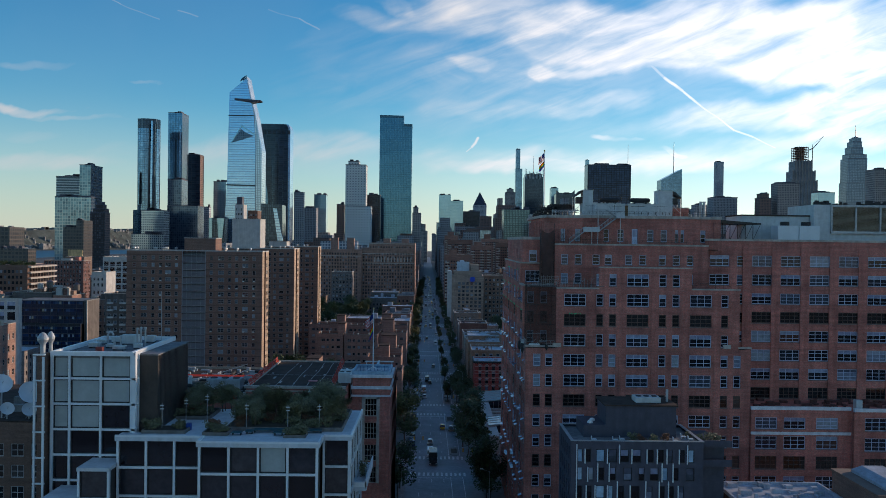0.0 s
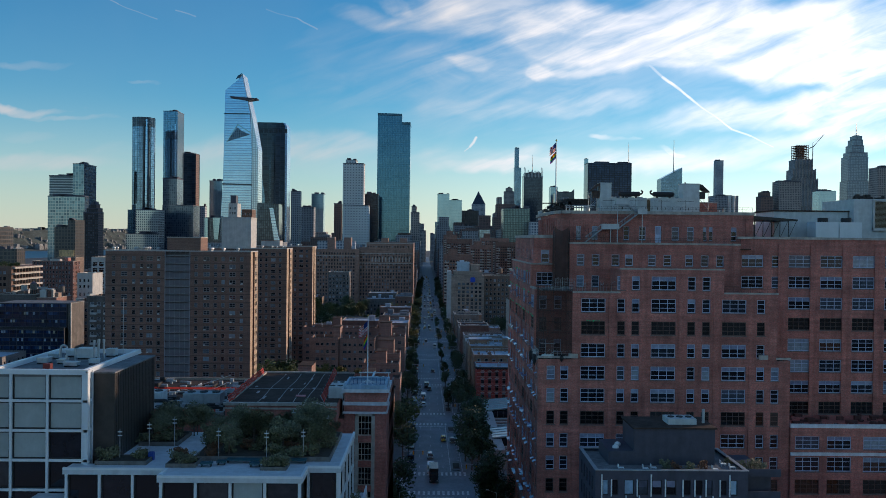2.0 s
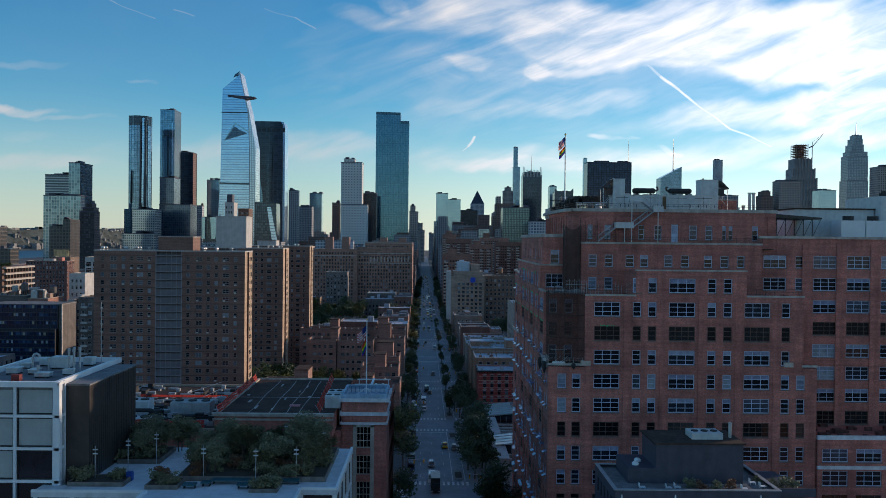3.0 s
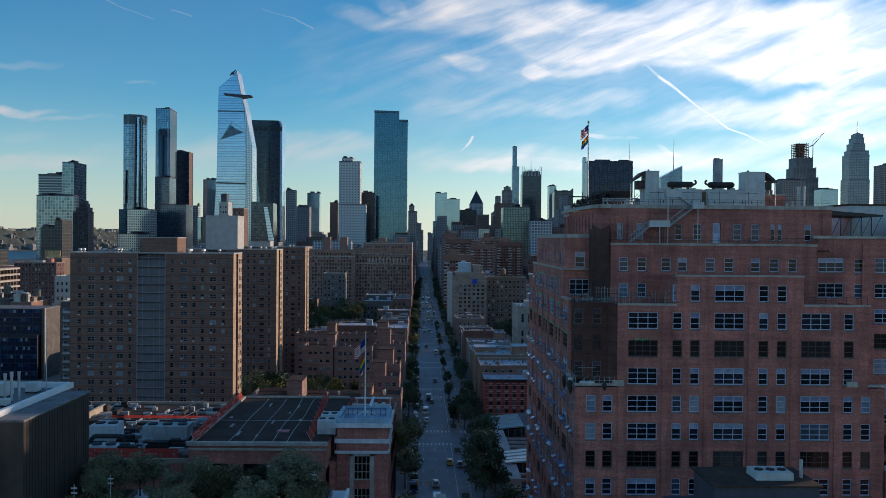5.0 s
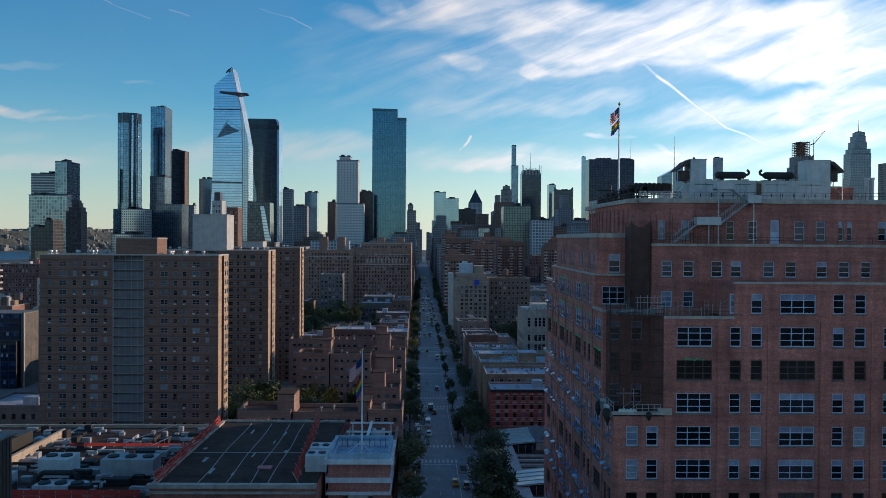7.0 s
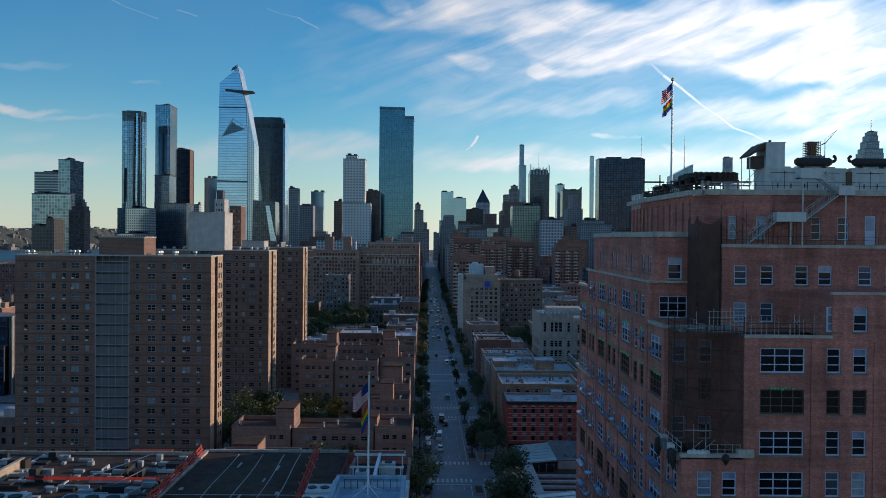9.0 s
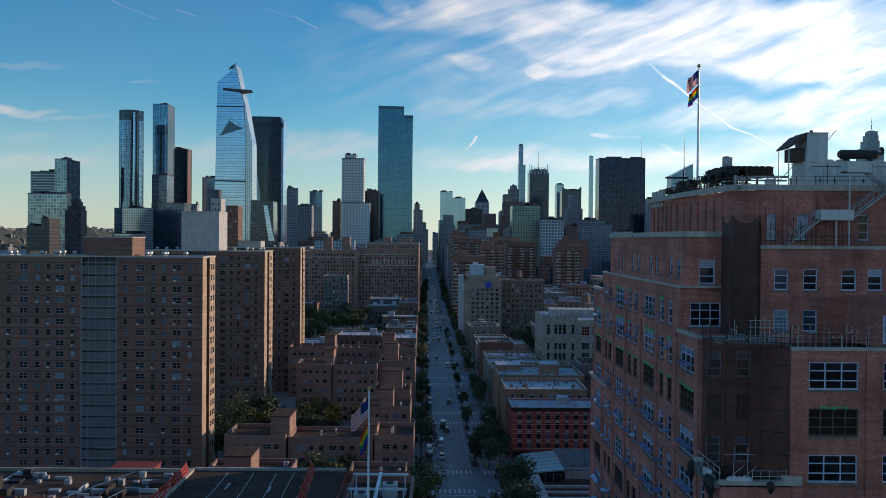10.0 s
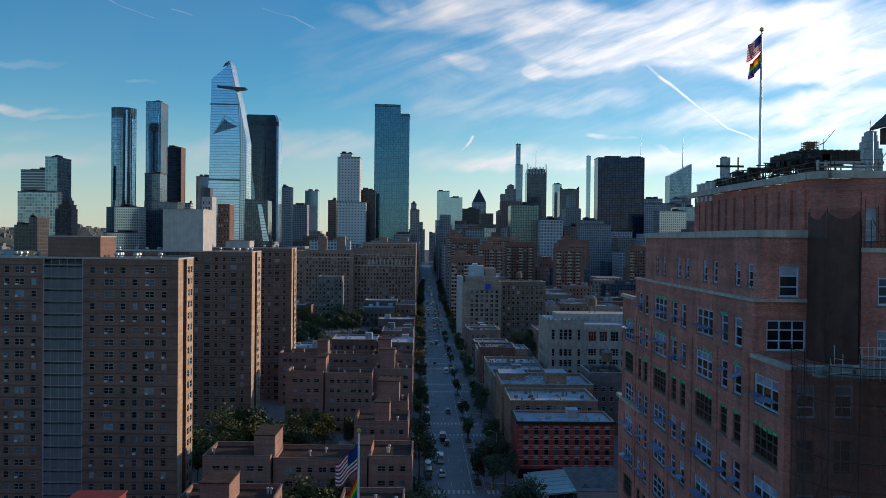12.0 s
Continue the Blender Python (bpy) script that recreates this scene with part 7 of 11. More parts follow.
def build_charcoal():
    b = thing("charcoal_building", 38, 158, 0, "small charcoal-clad building with white fins and roof terraces", "building")
    X0, X1, Y0, Y1, Z = 24.8, 49.2, 151.2, 165.6, 27.6
    rnd = random.Random(31)
    rows = [(Z - 3.4 - 3.35 * k, Z - 1.0 - 3.35 * k) for k in range(8)]
    hs, fins = [], []
    for z0, z1 in rows:
        x = X0 + 1.2
        while x < X1 - 2.2:
            w = rnd.choice((0.9, 1.1, 1.6))
            hs.append((x, x + w, z0, z1))
            if rnd.random() < 0.75:
                fins.append((x - 0.26, x - 0.08, Y0 - 0.2, Y0, z0 - 0.2, z1 + rnd.choice((0.1, 0.9))))
            x += w + rnd.uniform(0.5, 1.4)
    s = Shape()
    wall(s, "S", Y0, X0, X1, 0, Z + 0.5, hs, 0.3)
    ws = holes_of([(153 + 2.4 * k, 154.1 + 2.4 * k) for k in range(5)], rows)
    wall(s, "W", X0, Y0, Y1, 0, Z + 0.5, ws, 0.3)
    s.quad((X1, Y0, 0), (X1, Y1, 0), (X1, Y1, Z + 0.5), (X1, Y0, Z + 0.5))
    s.quad((X0, Y1, 0), (X1, Y1, 0), (X1, Y1, Z + 0.5), (X0, Y1, Z + 0.5))
    s.box(X0, X1, Y0 + 0.02, Y0 + 0.4, Z, Z + 0.5)
    s.box(X0 + 0.02, X0 + 0.4, Y0 + 0.4, Y1, Z, Z + 0.5)
    s.box(X1, 54.2, 154.5, Y1, 0, Z - 0.6, bottom=False)
    part("wall", s, CHARCOAL, b)
    pieces("fin", fins, WHITE_METAL, b, "white vertical fin")
    for h in hs:
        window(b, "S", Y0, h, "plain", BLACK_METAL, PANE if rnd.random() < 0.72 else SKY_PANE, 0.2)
    for h in ws:
        window(b, "W", X0, h, "plain", BLACK_METAL, PANE_DIM, 0.2, False)
    s = Shape()
    s.box(X0 + 0.4, X1 - 0.1, Y0 + 0.4, Y1, Z - 0.3, Z)
    part("roof", s, ROOF_GREY, b)
    s = Shape()
    s.ring(X0 - 0.1, X1 + 0.1, Y0 - 0.1, Y1, Z + 0.5, Z + 0.62, 0.6)
    part("coping", s, GREY_METAL, b)
    for z in (Z - 0.6, Z - 4.2):
        s = Shape()
        s.box(X1 - 0.2, 55.0, 152.6, 155.0, z - 0.2, z + 0.1)
        s.box(X1 - 0.2, 55.0, 152.5, 152.65, z + 0.1, z + 1.1)
        part("balcony", s, CHARCOAL, b)
    s = Shape()
    s.box(32.2, 45.6, 156.4, 164.6, Z, 33.6)
    part("bulkhead", s, CHARCOAL, b)
    s = Shape()
    s.box(31.9, 45.9, 156.1, 164.9, 33.6, 33.85)
    part("bulkhead_roof", s, ROOF_DARK, b)
    s = Shape()
    s.box(28.0, 32.2, 156.4, 164.6, Z, 29.9)
    part("annexe", s, CHARCOAL, b)
    u = thing("roof_unit", 41, 160, 33.85, "pale grey air unit on the charcoal bulkhead", "air unit")
    s = Shape()
    s.box(38.4, 43.2, 158.5, 162, 33.85, 34.8)
    part("body", s, PALE_METAL, u)
    s = Shape()
    for k in range(3):
        s.tube((39.3 + 1.5 * k, 160.2, 34.8), (39.3 + 1.5 * k, 160.2, 34.95), 0.55, 12)
    part("fan", s, BLACK_METAL, u)
    s = Shape()
    s.tube((44.8, 160, 33.85), (44.8, 160, 36.2), 0.25, 10)
    solid("vent_stack", s, GREY_METAL, "short pale flue on the charcoal bulkhead", "vent")
    for x, y in ((29.6, 158.5), (30.4, 160.5)):
        s = Shape()
        s.revolve(x, y, [(0.55, 29.9), (0.55, 30.15), (0.3, 30.4), (0.01, 30.45)], 12)
        solid("skylight_dome", s, WHITE_METAL, "round white skylight dome on a dark roof", "skylight", "skylight domes")
    for k, (x, y, leaf) in enumerate(((38.4, 153.6, LEAF_RUST), (40.6, 153.4, LEAF_OLIVE), (43.0, 154.2, LEAF_RUST), (36.8, 154.4, LEAF_OLIVE), (50.0, 157, LEAF_OLIVE), (51.6, 156.2, LEAF_OLIVE), (53.0, 158.0, LEAF_OLIVE), (48.4, 158.2, LEAF_OLIVE), (53.3, 156.0, LEAF_OLIVE))):
        shrub(x, y, Z if x < 47 else 27.0, 1.1, 0.9, 1.5, leaf, "bushy potted shrub on the roof terrace", 200 + k, 380, 0.13)
    for x, y in ((29.3, 153.2), (33.2, 153.0), (34.6, 153.4), (44.4, 152.8), (46.8, 156.0), (47.6, 154.0)):
        t = thing("terrace_chair", x, y, Z, "small white terrace chair", "chair", "terrace chairs")
        s = Shape()
        s.box(x - 0.4, x + 0.5, y - 0.35, y + 0.35, Z + 0.38, Z + 0.48)
        part("seat", s, WHITE_METAL, t)
        s = Shape()
        s.box(x - 0.45, x - 0.37, y - 0.35, y + 0.35, Z + 0.48, Z + 1.0)
        part("backrest", s, WHITE_METAL, t)
        s = Shape()
        for a in (-0.35, 0.42):
            for c in (-0.3, 0.26):
                s.box(x + a, x + a + 0.05, y + c, y + c + 0.05, Z, Z + 0.38)
        part("leg", s, WHITE_METAL, t)
    # the low roof and the tan block further east
    e = thing("low_store", 68, 150, 0, "low building with a pale blue-grey coated roof", "building")
    s = Shape()
    s.box(55.6, 76, 146.5, 163, -9.55, 16.8)
    part("wall", s, BRICK_DARK, e)
    s = Shape()
    s.box(55.9, 75.7, 146.8, 162.7, 16.8, 16.9)
    part("roof", s, ROOF_SILVER, e)
    s = Shape()
    s.ring(55.5, 76.1, 146.4, 163.1, 16.8, 17.5, 0.4)
    part("parapet", s, ROOF_SILVER, e)
    rnd = random.Random(6)
    s = Shape()
    for k in range(50):
        x, y = rnd.uniform(56.5, 74), rnd.uniform(147.5, 161)
        s.box(x, x + rnd.uniform(0.4, 2.4), y, y + rnd.uniform(0.3, 1.4), 16.9, 17.0 + rnd.uniform(0.1, 0.9))
    solid("roof_clutter", s, ROOF_SILVER, "ducts and pipes on a pale roof", "roof machines", kind="stuff")
    t = thing("tan_store", 84, 150, 0, "tan brick building with a pale domed skylight", "building")
    s = Shape()
    s.box(76.4, 100, 141.5, 158, -9.55, 21.2)
    part("wall", s, BRICK_TAN, t)
    s = Shape()
    s.box(76.2, 100.2, 141.3, 158.2, 21.2, 21.6)
    part("roof", s, BRICK_TAN, t)
    s = Shape()
    s.slab([(79, 21.6), (79, 22.1), (81, 22.8), (85, 22.8), (87, 22.1), (87, 21.6)], 144, 156)
    part("skylight", s, ROOF_SILVER, t, "pale domed skylight")


BEFORE = set(scene.objects)
build_charcoal()
# shrink the whole group towards the camera's first eye point to fit its view
FIT_TO_VIEW = Matrix.Translation((-0.6, 0.2, 64.6)) @ Matrix.Scale(0.871, 4) @ Matrix.Translation((0.6, -0.2, -64.6))
for ob in set(scene.objects) - BEFORE:
    if ob.parent is None:
        ob.matrix_basis = FIT_TO_VIEW @ ob.matrix_basis
# plinth added below, since the shrinking lifts the group off the ground
CHARCOAL_BASE = thing("charcoal_plinth", 33, 137, 0, "dark plinth added to fill the gap under the charcoal building", "building")
s = Shape()
s.box(21.6, 42.2, 131.9, 144.4, 0, 8.5)
part("wall", s, CHARCOAL, CHARCOAL_BASE)
s = Shape()
for k in range(6):
    s.box(22.6 + k * 3.2, 25.2 + k * 3.2, 131.8, 131.95, 0.6, 3.6)
part("shopfront", s, PANE_GRID, CHARCOAL_BASE, "dark shop windows", "stuff")

# ---------------------------------------------------------------- brick housing towers
def housing_tower(xr, y0, depth, z, label, singles, seed):
    """A slab tower: two brick wings with windows and a middle bay of balconies; xr is its east end."""
    W = 46.0
    x0 = xr - W
    b = thing("housing_tower", xr - W / 2, y0 + depth / 2, 0, label, "apartment tower", "housing towers")
    fh = z / 24.5
    rows = [(fh * k + 0.7, fh * k + 2.1) for k in range(24)]
    lefts = [(2.0, 3.1), (4.9, 6.9), (8.4, 9.5), (10.9, 12.0), (13.0, 15.0), (16.3, 17.4)]
    rights = [(28.1, 29.2), (31.0, 33.0), (34.3, 35.4), (36.7, 37.8), (39.2, 41.2), (42.6, 43.7)]
    hs = [(x0 + a, x0 + c, r0, r1) for a, c in lefts + rights for r0, r1 in rows]
    bay0, bay1 = x0 + 18.8, x0 + 26.8
    s = Shape()
    wall(s, "S", y0, x0, bay0, 0, z, hs, 0.18)
    wall(s, "S", y0, bay1, xr - 0.0, 0, z, hs, 0.18)
    s.quad((x0, y0, 0), (x0, y0 + depth, 0), (x0, y0 + depth, z), (x0, y0, z))
    s.quad((x0, y0 + depth, 0), (xr, y0 + depth, 0), (xr, y0 + depth, z), (x0, y0 + depth, z))
    s.quad((bay0, y0, 0), (bay0, y0 + 1.6, 0), (bay0, y0 + 1.6, z), (bay0, y0, z))
    s.quad((bay1, y0, 0), (bay1, y0 + 1.6, 0), (bay1, y0 + 1.6, z), (bay1, y0, z))
    part("wall", s, BRICK_TAN, b)
    # east end: flanks in a sunlit brick tone, recessed strip in brick darkened for its shade
    e = Shape()
    d1, d2 = y0 + depth * 0.32, y0 + depth * 0.55
    ehs = [(a, a + 1.3, r0, r1) for a in (d2 + 0.8, d2 + 2.8) for r0, r1 in rows]
    wall(e, "E", xr, y0, d1, 0, z)
    wall(e, "E", xr, d2, y0 + depth, 0, z, ehs, 0.18)
    part("end_wall", e, BRICK_SIDE, b, "brick end wall in a sunlit tone")
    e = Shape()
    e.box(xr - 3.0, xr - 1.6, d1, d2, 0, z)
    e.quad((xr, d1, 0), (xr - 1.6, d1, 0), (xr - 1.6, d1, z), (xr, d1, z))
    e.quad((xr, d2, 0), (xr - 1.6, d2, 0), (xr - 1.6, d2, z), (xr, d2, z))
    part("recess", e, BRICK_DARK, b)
    # floor lines
    s = Shape()
    for k in range(1, 25):
        for a, c in ((x0, bay0), (bay1, xr)):
            s.box(a, c, y0 - 0.05, y0 + 0.01, fh * k - 0.12, fh * k + 0.06)
    part("floor_line", s, FLOOR_LINE, b, "", "stuff")
    # balconies
    back = Shape()
    slabs = [(bay0 - 0.1, bay1 + 0.1, y0 - 0.2, y0 + 1.6, fh * (k + 1) - 0.16, fh * (k + 1) + 0.04) for k in range(24)]
    screens = [(bay0 + 0.1, bay1 - 0.1, y0 - 0.02, y0 + 0.04, fh * k + 0.06, fh * k + fh - 0.55) for k in range(24)]
    posts = [(bay0 + (bay1 - bay0) * k / 5 - 0.05, bay0 + (bay1 - bay0) * k / 5 + 0.05, y0 - 0.07, y0 + 0.05, 0, z) for k in range(1, 5)] + [(bay0 - 0.05, bay0 + 0.22, y0 - 0.04, y0 + 0.1, 0, z), (bay1 - 0.22, bay1 + 0.05, y0 - 0.04, y0 + 0.1, 0, z)]
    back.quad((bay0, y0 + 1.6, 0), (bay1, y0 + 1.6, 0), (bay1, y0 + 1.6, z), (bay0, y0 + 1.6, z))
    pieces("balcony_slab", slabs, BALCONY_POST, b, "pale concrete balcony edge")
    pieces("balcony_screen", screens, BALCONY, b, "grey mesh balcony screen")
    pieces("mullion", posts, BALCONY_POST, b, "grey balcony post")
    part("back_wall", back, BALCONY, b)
    rnd = random.Random(seed)
    if singles:
        for h in hs:
            window(b, "S", y0, h, "pair" if h[1] - h[0] > 1.5 else "half", WIN_FLAT, PANE_FLAT, 0.14, False)
        for k in range(70):
            h = rnd.choice(hs)
            ac = Shape()
            u = h[0] + rnd.uniform(0.1, 0.3)
            ac.box(u, u + 0.6, y0 - 0.32, y0 + 0.12, h[2] + 0.02, h[2] + 0.4)
            part("air_conditioner", ac, PALE_METAL, b)
    else:
        bars, panes = Shape(), Shape()
        for h in hs:
            joined_windows(bars, panes, "S", y0, h, 0.13)
        part("window", bars, WIN_FLAT, b, kind="stuff")
        part("pane", panes, PANE_FAR, b, kind="stuff")
    bars, panes = Shape(), Shape()
    for h in ehs:
        joined_windows(bars, panes, "E", xr, h, 0.12)
    part("window", bars, WIN_FLAT, b, kind="stuff")
    part("pane", panes, PANE_FAR, b, kind="stuff")
    s = Shape()
    s.box(x0 + 0.3, xr - 0.3, y0 + 0.3, y0 + depth - 0.3, z - 0.3, z - 0.1)
    part("roof", s, ROOF_DARK, b)
    s = Shape()
    s.ring(x0 - 0.08, xr + 0.08, y0 - 0.08, y0 + depth + 0.08, z, z + 0.35, 0.4)
    part("coping", s, CONCRETE, b, "pale parapet coping")
    s = Shape()
    for k in range(16):
        x = x0 + rnd.uniform(1, W - 1)
        if bay0 - 2 < x < bay1 + 4:
            continue
        y = y0 + rnd.uniform(1, depth - 1)
        s.revolve(x, y, [(0.3, z - 0.1), (0.3, z + 0.5), (0.55, z + 0.8), (0.5, z + 1.2), (0.05, z + 1.35)], 10)
    part("roof_vent", s, GREY_METAL, b, "silver mushroom vents")
    return b


housing_tower(-59.3, 281.0, 10.6, 60.0, "tall brown brick housing tower with a grey balcony strip", True, 1)
housing_tower(-64.0, 372.0, 14.0, 60.0, "tall brown brick housing tower standing behind another", False, 2)
housing_tower(-63.0, 440.0, 12.0, 60.4, "tall brown brick housing tower with a small pale machine room", False, 3)


def bulkhead(x0, x1, y0, y1, z0, z1, mt, lid, label):
    b = thing("roof_bulkhead", (x0 + x1) / 2, (y0 + y1) / 2, z0, label, "bulkhead", "roof bulkheads")
    s = Shape()
    s.box(x0, x1, y0, y1, z0, z1)
    part("wall", s, mt, b)
    s = Shape()
    s.box(x0 - 0.15, x1 + 0.15, y0 - 0.15, y1 + 0.15, z1, z1 + 0.25)
    part("roof", s, lid, b)
    return b


bulkhead(-86.2, -75.6, 282.4, 290.5, 59.9, 64.4, BRICK_TAN, CONCRETE, "brown brick machine room on the housing tower roof")
bulkhead(-92.2, -79.6, 373, 384, 59.9, 73.2, STONE_WHITE, CONCRETE, "blank off-white machine tower on the housing tower roof")
bulkhead(-89.5, -80, 441.5, 450, 60.3, 63.2, STONE_WHITE, BRICK_TAN, "pale low machine room on a housing tower roof")


# ---------------------------------------------------------------- low brick housing blocks
def row_block(x0, x1, y0, y1, z, stairs, label, mt=None, floors=6, step=2.35, singles=True):
    b = thing("low_block", (x0 + x1) / 2, (y0 + y1) / 2, 0, label, "apartment block", "low brick blocks")
    mt = mt or BRICK_FULTON
    fh = z / (floors + 0.35)
    rows = [(fh * k + 1.0, fh * k + 2.2) for k in range(floors)]
    n = max(1, int((x1 - x0 - 1.5) / step))
    off = ((x1 - x0) - n * step) / 2
    hs = [(x0 + off + step * k + 0.8, x0 + off + step * k + (2.0 if k % 3 else 2.5), a, c) for k in range(n) for a, c in rows]
    m = max(1, int((y1 - y0 - 1.5) / step))
    oy = ((y1 - y0) - m * step) / 2
    es = [(y0 + oy + step * k + 0.8, y0 + oy + step * k + 2.0, a, c) for k in range(m) for a, c in rows]
    s = Shape()
    wall(s, "S", y0, x0, x1, 0, z, hs, 0.16)
    wall(s, "E", x1, y0, y1, 0, z, es, 0.16)
    wall(s, "W", x0, y0, y1, 0, z, es, 0.16)
    s.quad((x0, y1, 0), (x1, y1, 0), (x1, y1, z), (x0, y1, z))
    part("wall", s, mt, b)
    for h in hs:
        if h[2] > 3 and singles:
            window(b, "S", y0, h, "pair" if h[1] - h[0] > 1.5 else "half", WIN_DIM, PANE_FLAT, 0.12, False)
    bars, panes = Shape(), Shape()
    if not singles:
        for h in hs:
            joined_windows(bars, panes, "S", y0, h, 0.12)
    for h in es:
        joined_windows(bars, panes, "E", x1, h, 0.12)
        joined_windows(bars, panes, "W", x0, h, 0.12)
    part("window", bars, WIN_DIM, b, kind="stuff")
    part("pane", panes, PANE_FAR, b, kind="stuff")
    s = Shape()
    s.box(x0 + 0.35, x1 - 0.35, y0 + 0.35, y1 - 0.35, z - 0.9, z - 0.75)
    part("roof", s, ROOF_DARK, b)
    s = Shape()
    s.ring(x0 - 0.06, x1 + 0.06, y0 - 0.06, y1 + 0.06, z, z + 0.2, 0.3)
    part("coping", s, SILL, b, "weathered stone coping")
    s = Shape()
    s.ring(x0 + 0.3, x1 - 0.3, y0 + 0.3, y1 - 0.3, z - 0.9, z, 0.05)
    part("parapet", s, mt, b)
    rnd = random.Random(int(abs(x0 * 13 + y0)))
    s = Shape()
    for k in range(max(3, int((x1 - x0) / 6))):
        x, y = rnd.uniform(x0 + 1, x1 - 1), rnd.uniform(y0 + 1, y1 - 1)
        s.revolve(x, y, [(0.18, z - 0.75), (0.18, z), (0.32, z + 0.15), (0.28, z + 0.4), (0.05, z + 0.5)], 8)
    part("roof_vent", s, PALE_METAL, b, "pale mushroom vents")
    for sx0, sx1, sy0, sy1, h in stairs:
        bulkhead(sx0, sx1, sy0, sy1, z - 0.75, z + h, mt, ROOF_DARK, "brick stair bulkhead on a low block's roof")
    return b


row_block(-55.0, -41.0, 284, 296, 19.2, [(-44.8, -40.4, 286, 295, 3.9)], "six-storey brown brick housing block with a flat roof", singles=True)
row_block(-40.6, -21.0, 285, 296, 18.6, [(-23.4, -20.2, 286, 294, 2.6)], "six-storey brown brick housing block with a flat roof")
row_block(-20.6, -11.6, 284, 297, 19.4, [], "six-storey brown brick housing block at the avenue")
row_block(-53.0, -36.0, 258, 270, 17.6, [(-48.6, -43.4, 259, 267, 3.4)], "brown brick housing block with a small roof house", singles=False)
row_block(-24.0, -12.6, 258, 268, 17.6, [], "brown brick housing block close to the flag building", singles=False)
row_block(-26.6, -13.3, 316, 329, 19.6, [(-21.6, -18.0, 318, 324, 4.2)], "six-storey brown brick block beside the avenue")
row_block(-24.6, -14.0, 340, 352, 19.8, [(-22.4, -16.5, 343, 350, 5.0)], "six-storey brown brick block beside the avenue")
row_block(-55.4, -43.0, 384, 396, 20.6, [(-45.6, -42.4, 386, 394, 4.6)], "six-storey brown brick housing block with windows in pairs", singles=False)
row_block(-42.6, -27.0, 385, 396, 20.2, [], "six-storey brown brick housing block with windows in pairs")
row_block(-26.6, -13.8, 392, 405, 20.6, [(-25.2, -20.2, 398, 404, 5.6)], "six-storey brown brick block at the corner", singles=False)
row_block(-66.0, -48.0, 430, 442, 20.4, [(-51.5, -47.5, 432, 439, 4.4)], "six-storey brown brick housing block, further back", singles=False)
row_block(-47.5, -30.0, 431, 442, 20.0, [], "six-storey brown brick housing block, further back", singles=False)
row_block(-29.6, -14.6, 424, 440, 20.8, [(-28.0, -23.0, 430, 438, 5.0)], "six-storey brown brick block at the avenue, further back", singles=False)


# ---------------------------------------------------------------- east side of the avenue
def block(name, x0, x1, y0, y1, z, mt, roof_mt, label, cols, rows, style="sash", bar=None, pane=None, west=0, parapet=0.8, singles=True, trim=None):
    """A plain street building with a windowed south front, and a west or east side."""
    b = thing(name, (x0 + x1) / 2, (y0 + y1) / 2, 0, label, "building")
    bar, pane = bar or WIN_GREY, pane or PANE
    hs = holes_of(cols, rows)
    s = Shape()
    wall(s, "S", y0, x0, x1, 0, z, hs, 0.25)
    side = []
    if west:
        n = max(1, int((y1 - y0) / west))
        side = holes_of([(y0 + (k + 0.3) * (y1 - y0) / n, y0 + (k + 0.3) * (y1 - y0) / n + 1.2) for k in range(n)], rows)
    face, px_ = ("W", x0) if x0 > 0 else ("E", x1)
    wall(s, face, px_, y0, y1, 0, z, side, 0.25)
    other = x1 if x0 > 0 else x0
    s.quad((other, y0, 0), (other, y1, 0), (other, y1, z), (other, y0, z))
    s.quad((x0, y1, 0), (x1, y1, 0), (x1, y1, z), (x0, y1, z))
    part("wall", s, mt, b)
    if singles:
        for h in hs:
            window(b, "S", y0, h, style, bar, pane, 0.18)
    bars, panes = Shape(), Shape()
    for h in [] if singles else hs:
        joined_windows(bars, panes, "S", y0, h, 0.18)
    for h in side:
        joined_windows(bars, panes, face, px_, h, 0.18)
    if bars.v:
        part("window", bars, bar, b, kind="stuff")
        part("pane", panes, PANE_FAR, b, kind="stuff")
    s = Shape()
    s.box(x0 + 0.3, x1 - 0.3, y0 + 0.3, y1 - 0.3, z - parapet, z - parapet + 0.15)
    part("roof", s, roof_mt, b)
    s = Shape()
    s.ring(x0 + 0.25, x1 - 0.25, y0 + 0.25, y1 - 0.25, z - parapet, z, 0.06)
    part("parapet", s, mt, b)
    s = Shape()
    s.ring(x0 - 0.12, x1 + 0.12, y0 - 0.12, y1 + 0.12, z, z + 0.22, 0.4)
    part("coping", s, trim or STONE, b)
    rnd = random.Random(int(abs(x0 * 31 + y0 * 7)))
    s = Shape()
    zr = z - parapet + 0.15
    for k in range(int(6 + (x1 - x0) * (y1 - y0) / 22)):
        x, y = rnd.uniform(x0 + 0.6, x1 - 2.2), rnd.uniform(y0 + 0.6, y1 - 2.2)
        if rnd.random() < 0.4:
            s.tube((x, y, zr), (x, y, zr + rnd.uniform(0.6, 1.8)), rnd.uniform(0.08, 0.22), 6)
        else:
            s.box(x, x + rnd.uniform(0.3, 1.5), y, y + rnd.uniform(0.3, 1.5), zr, zr + rnd.uniform(0.15, 1.1))
    part("roof_clutter", s, rnd.choice((CHARCOAL, GREY_METAL, STONE, BRICK_CITY[1])), b, kind="stuff")
    return b


STONE_BEIGE = plain("beige_grey_stone", (0.37, 0.32, 0.27), 0.75, 0.24, 2.0)


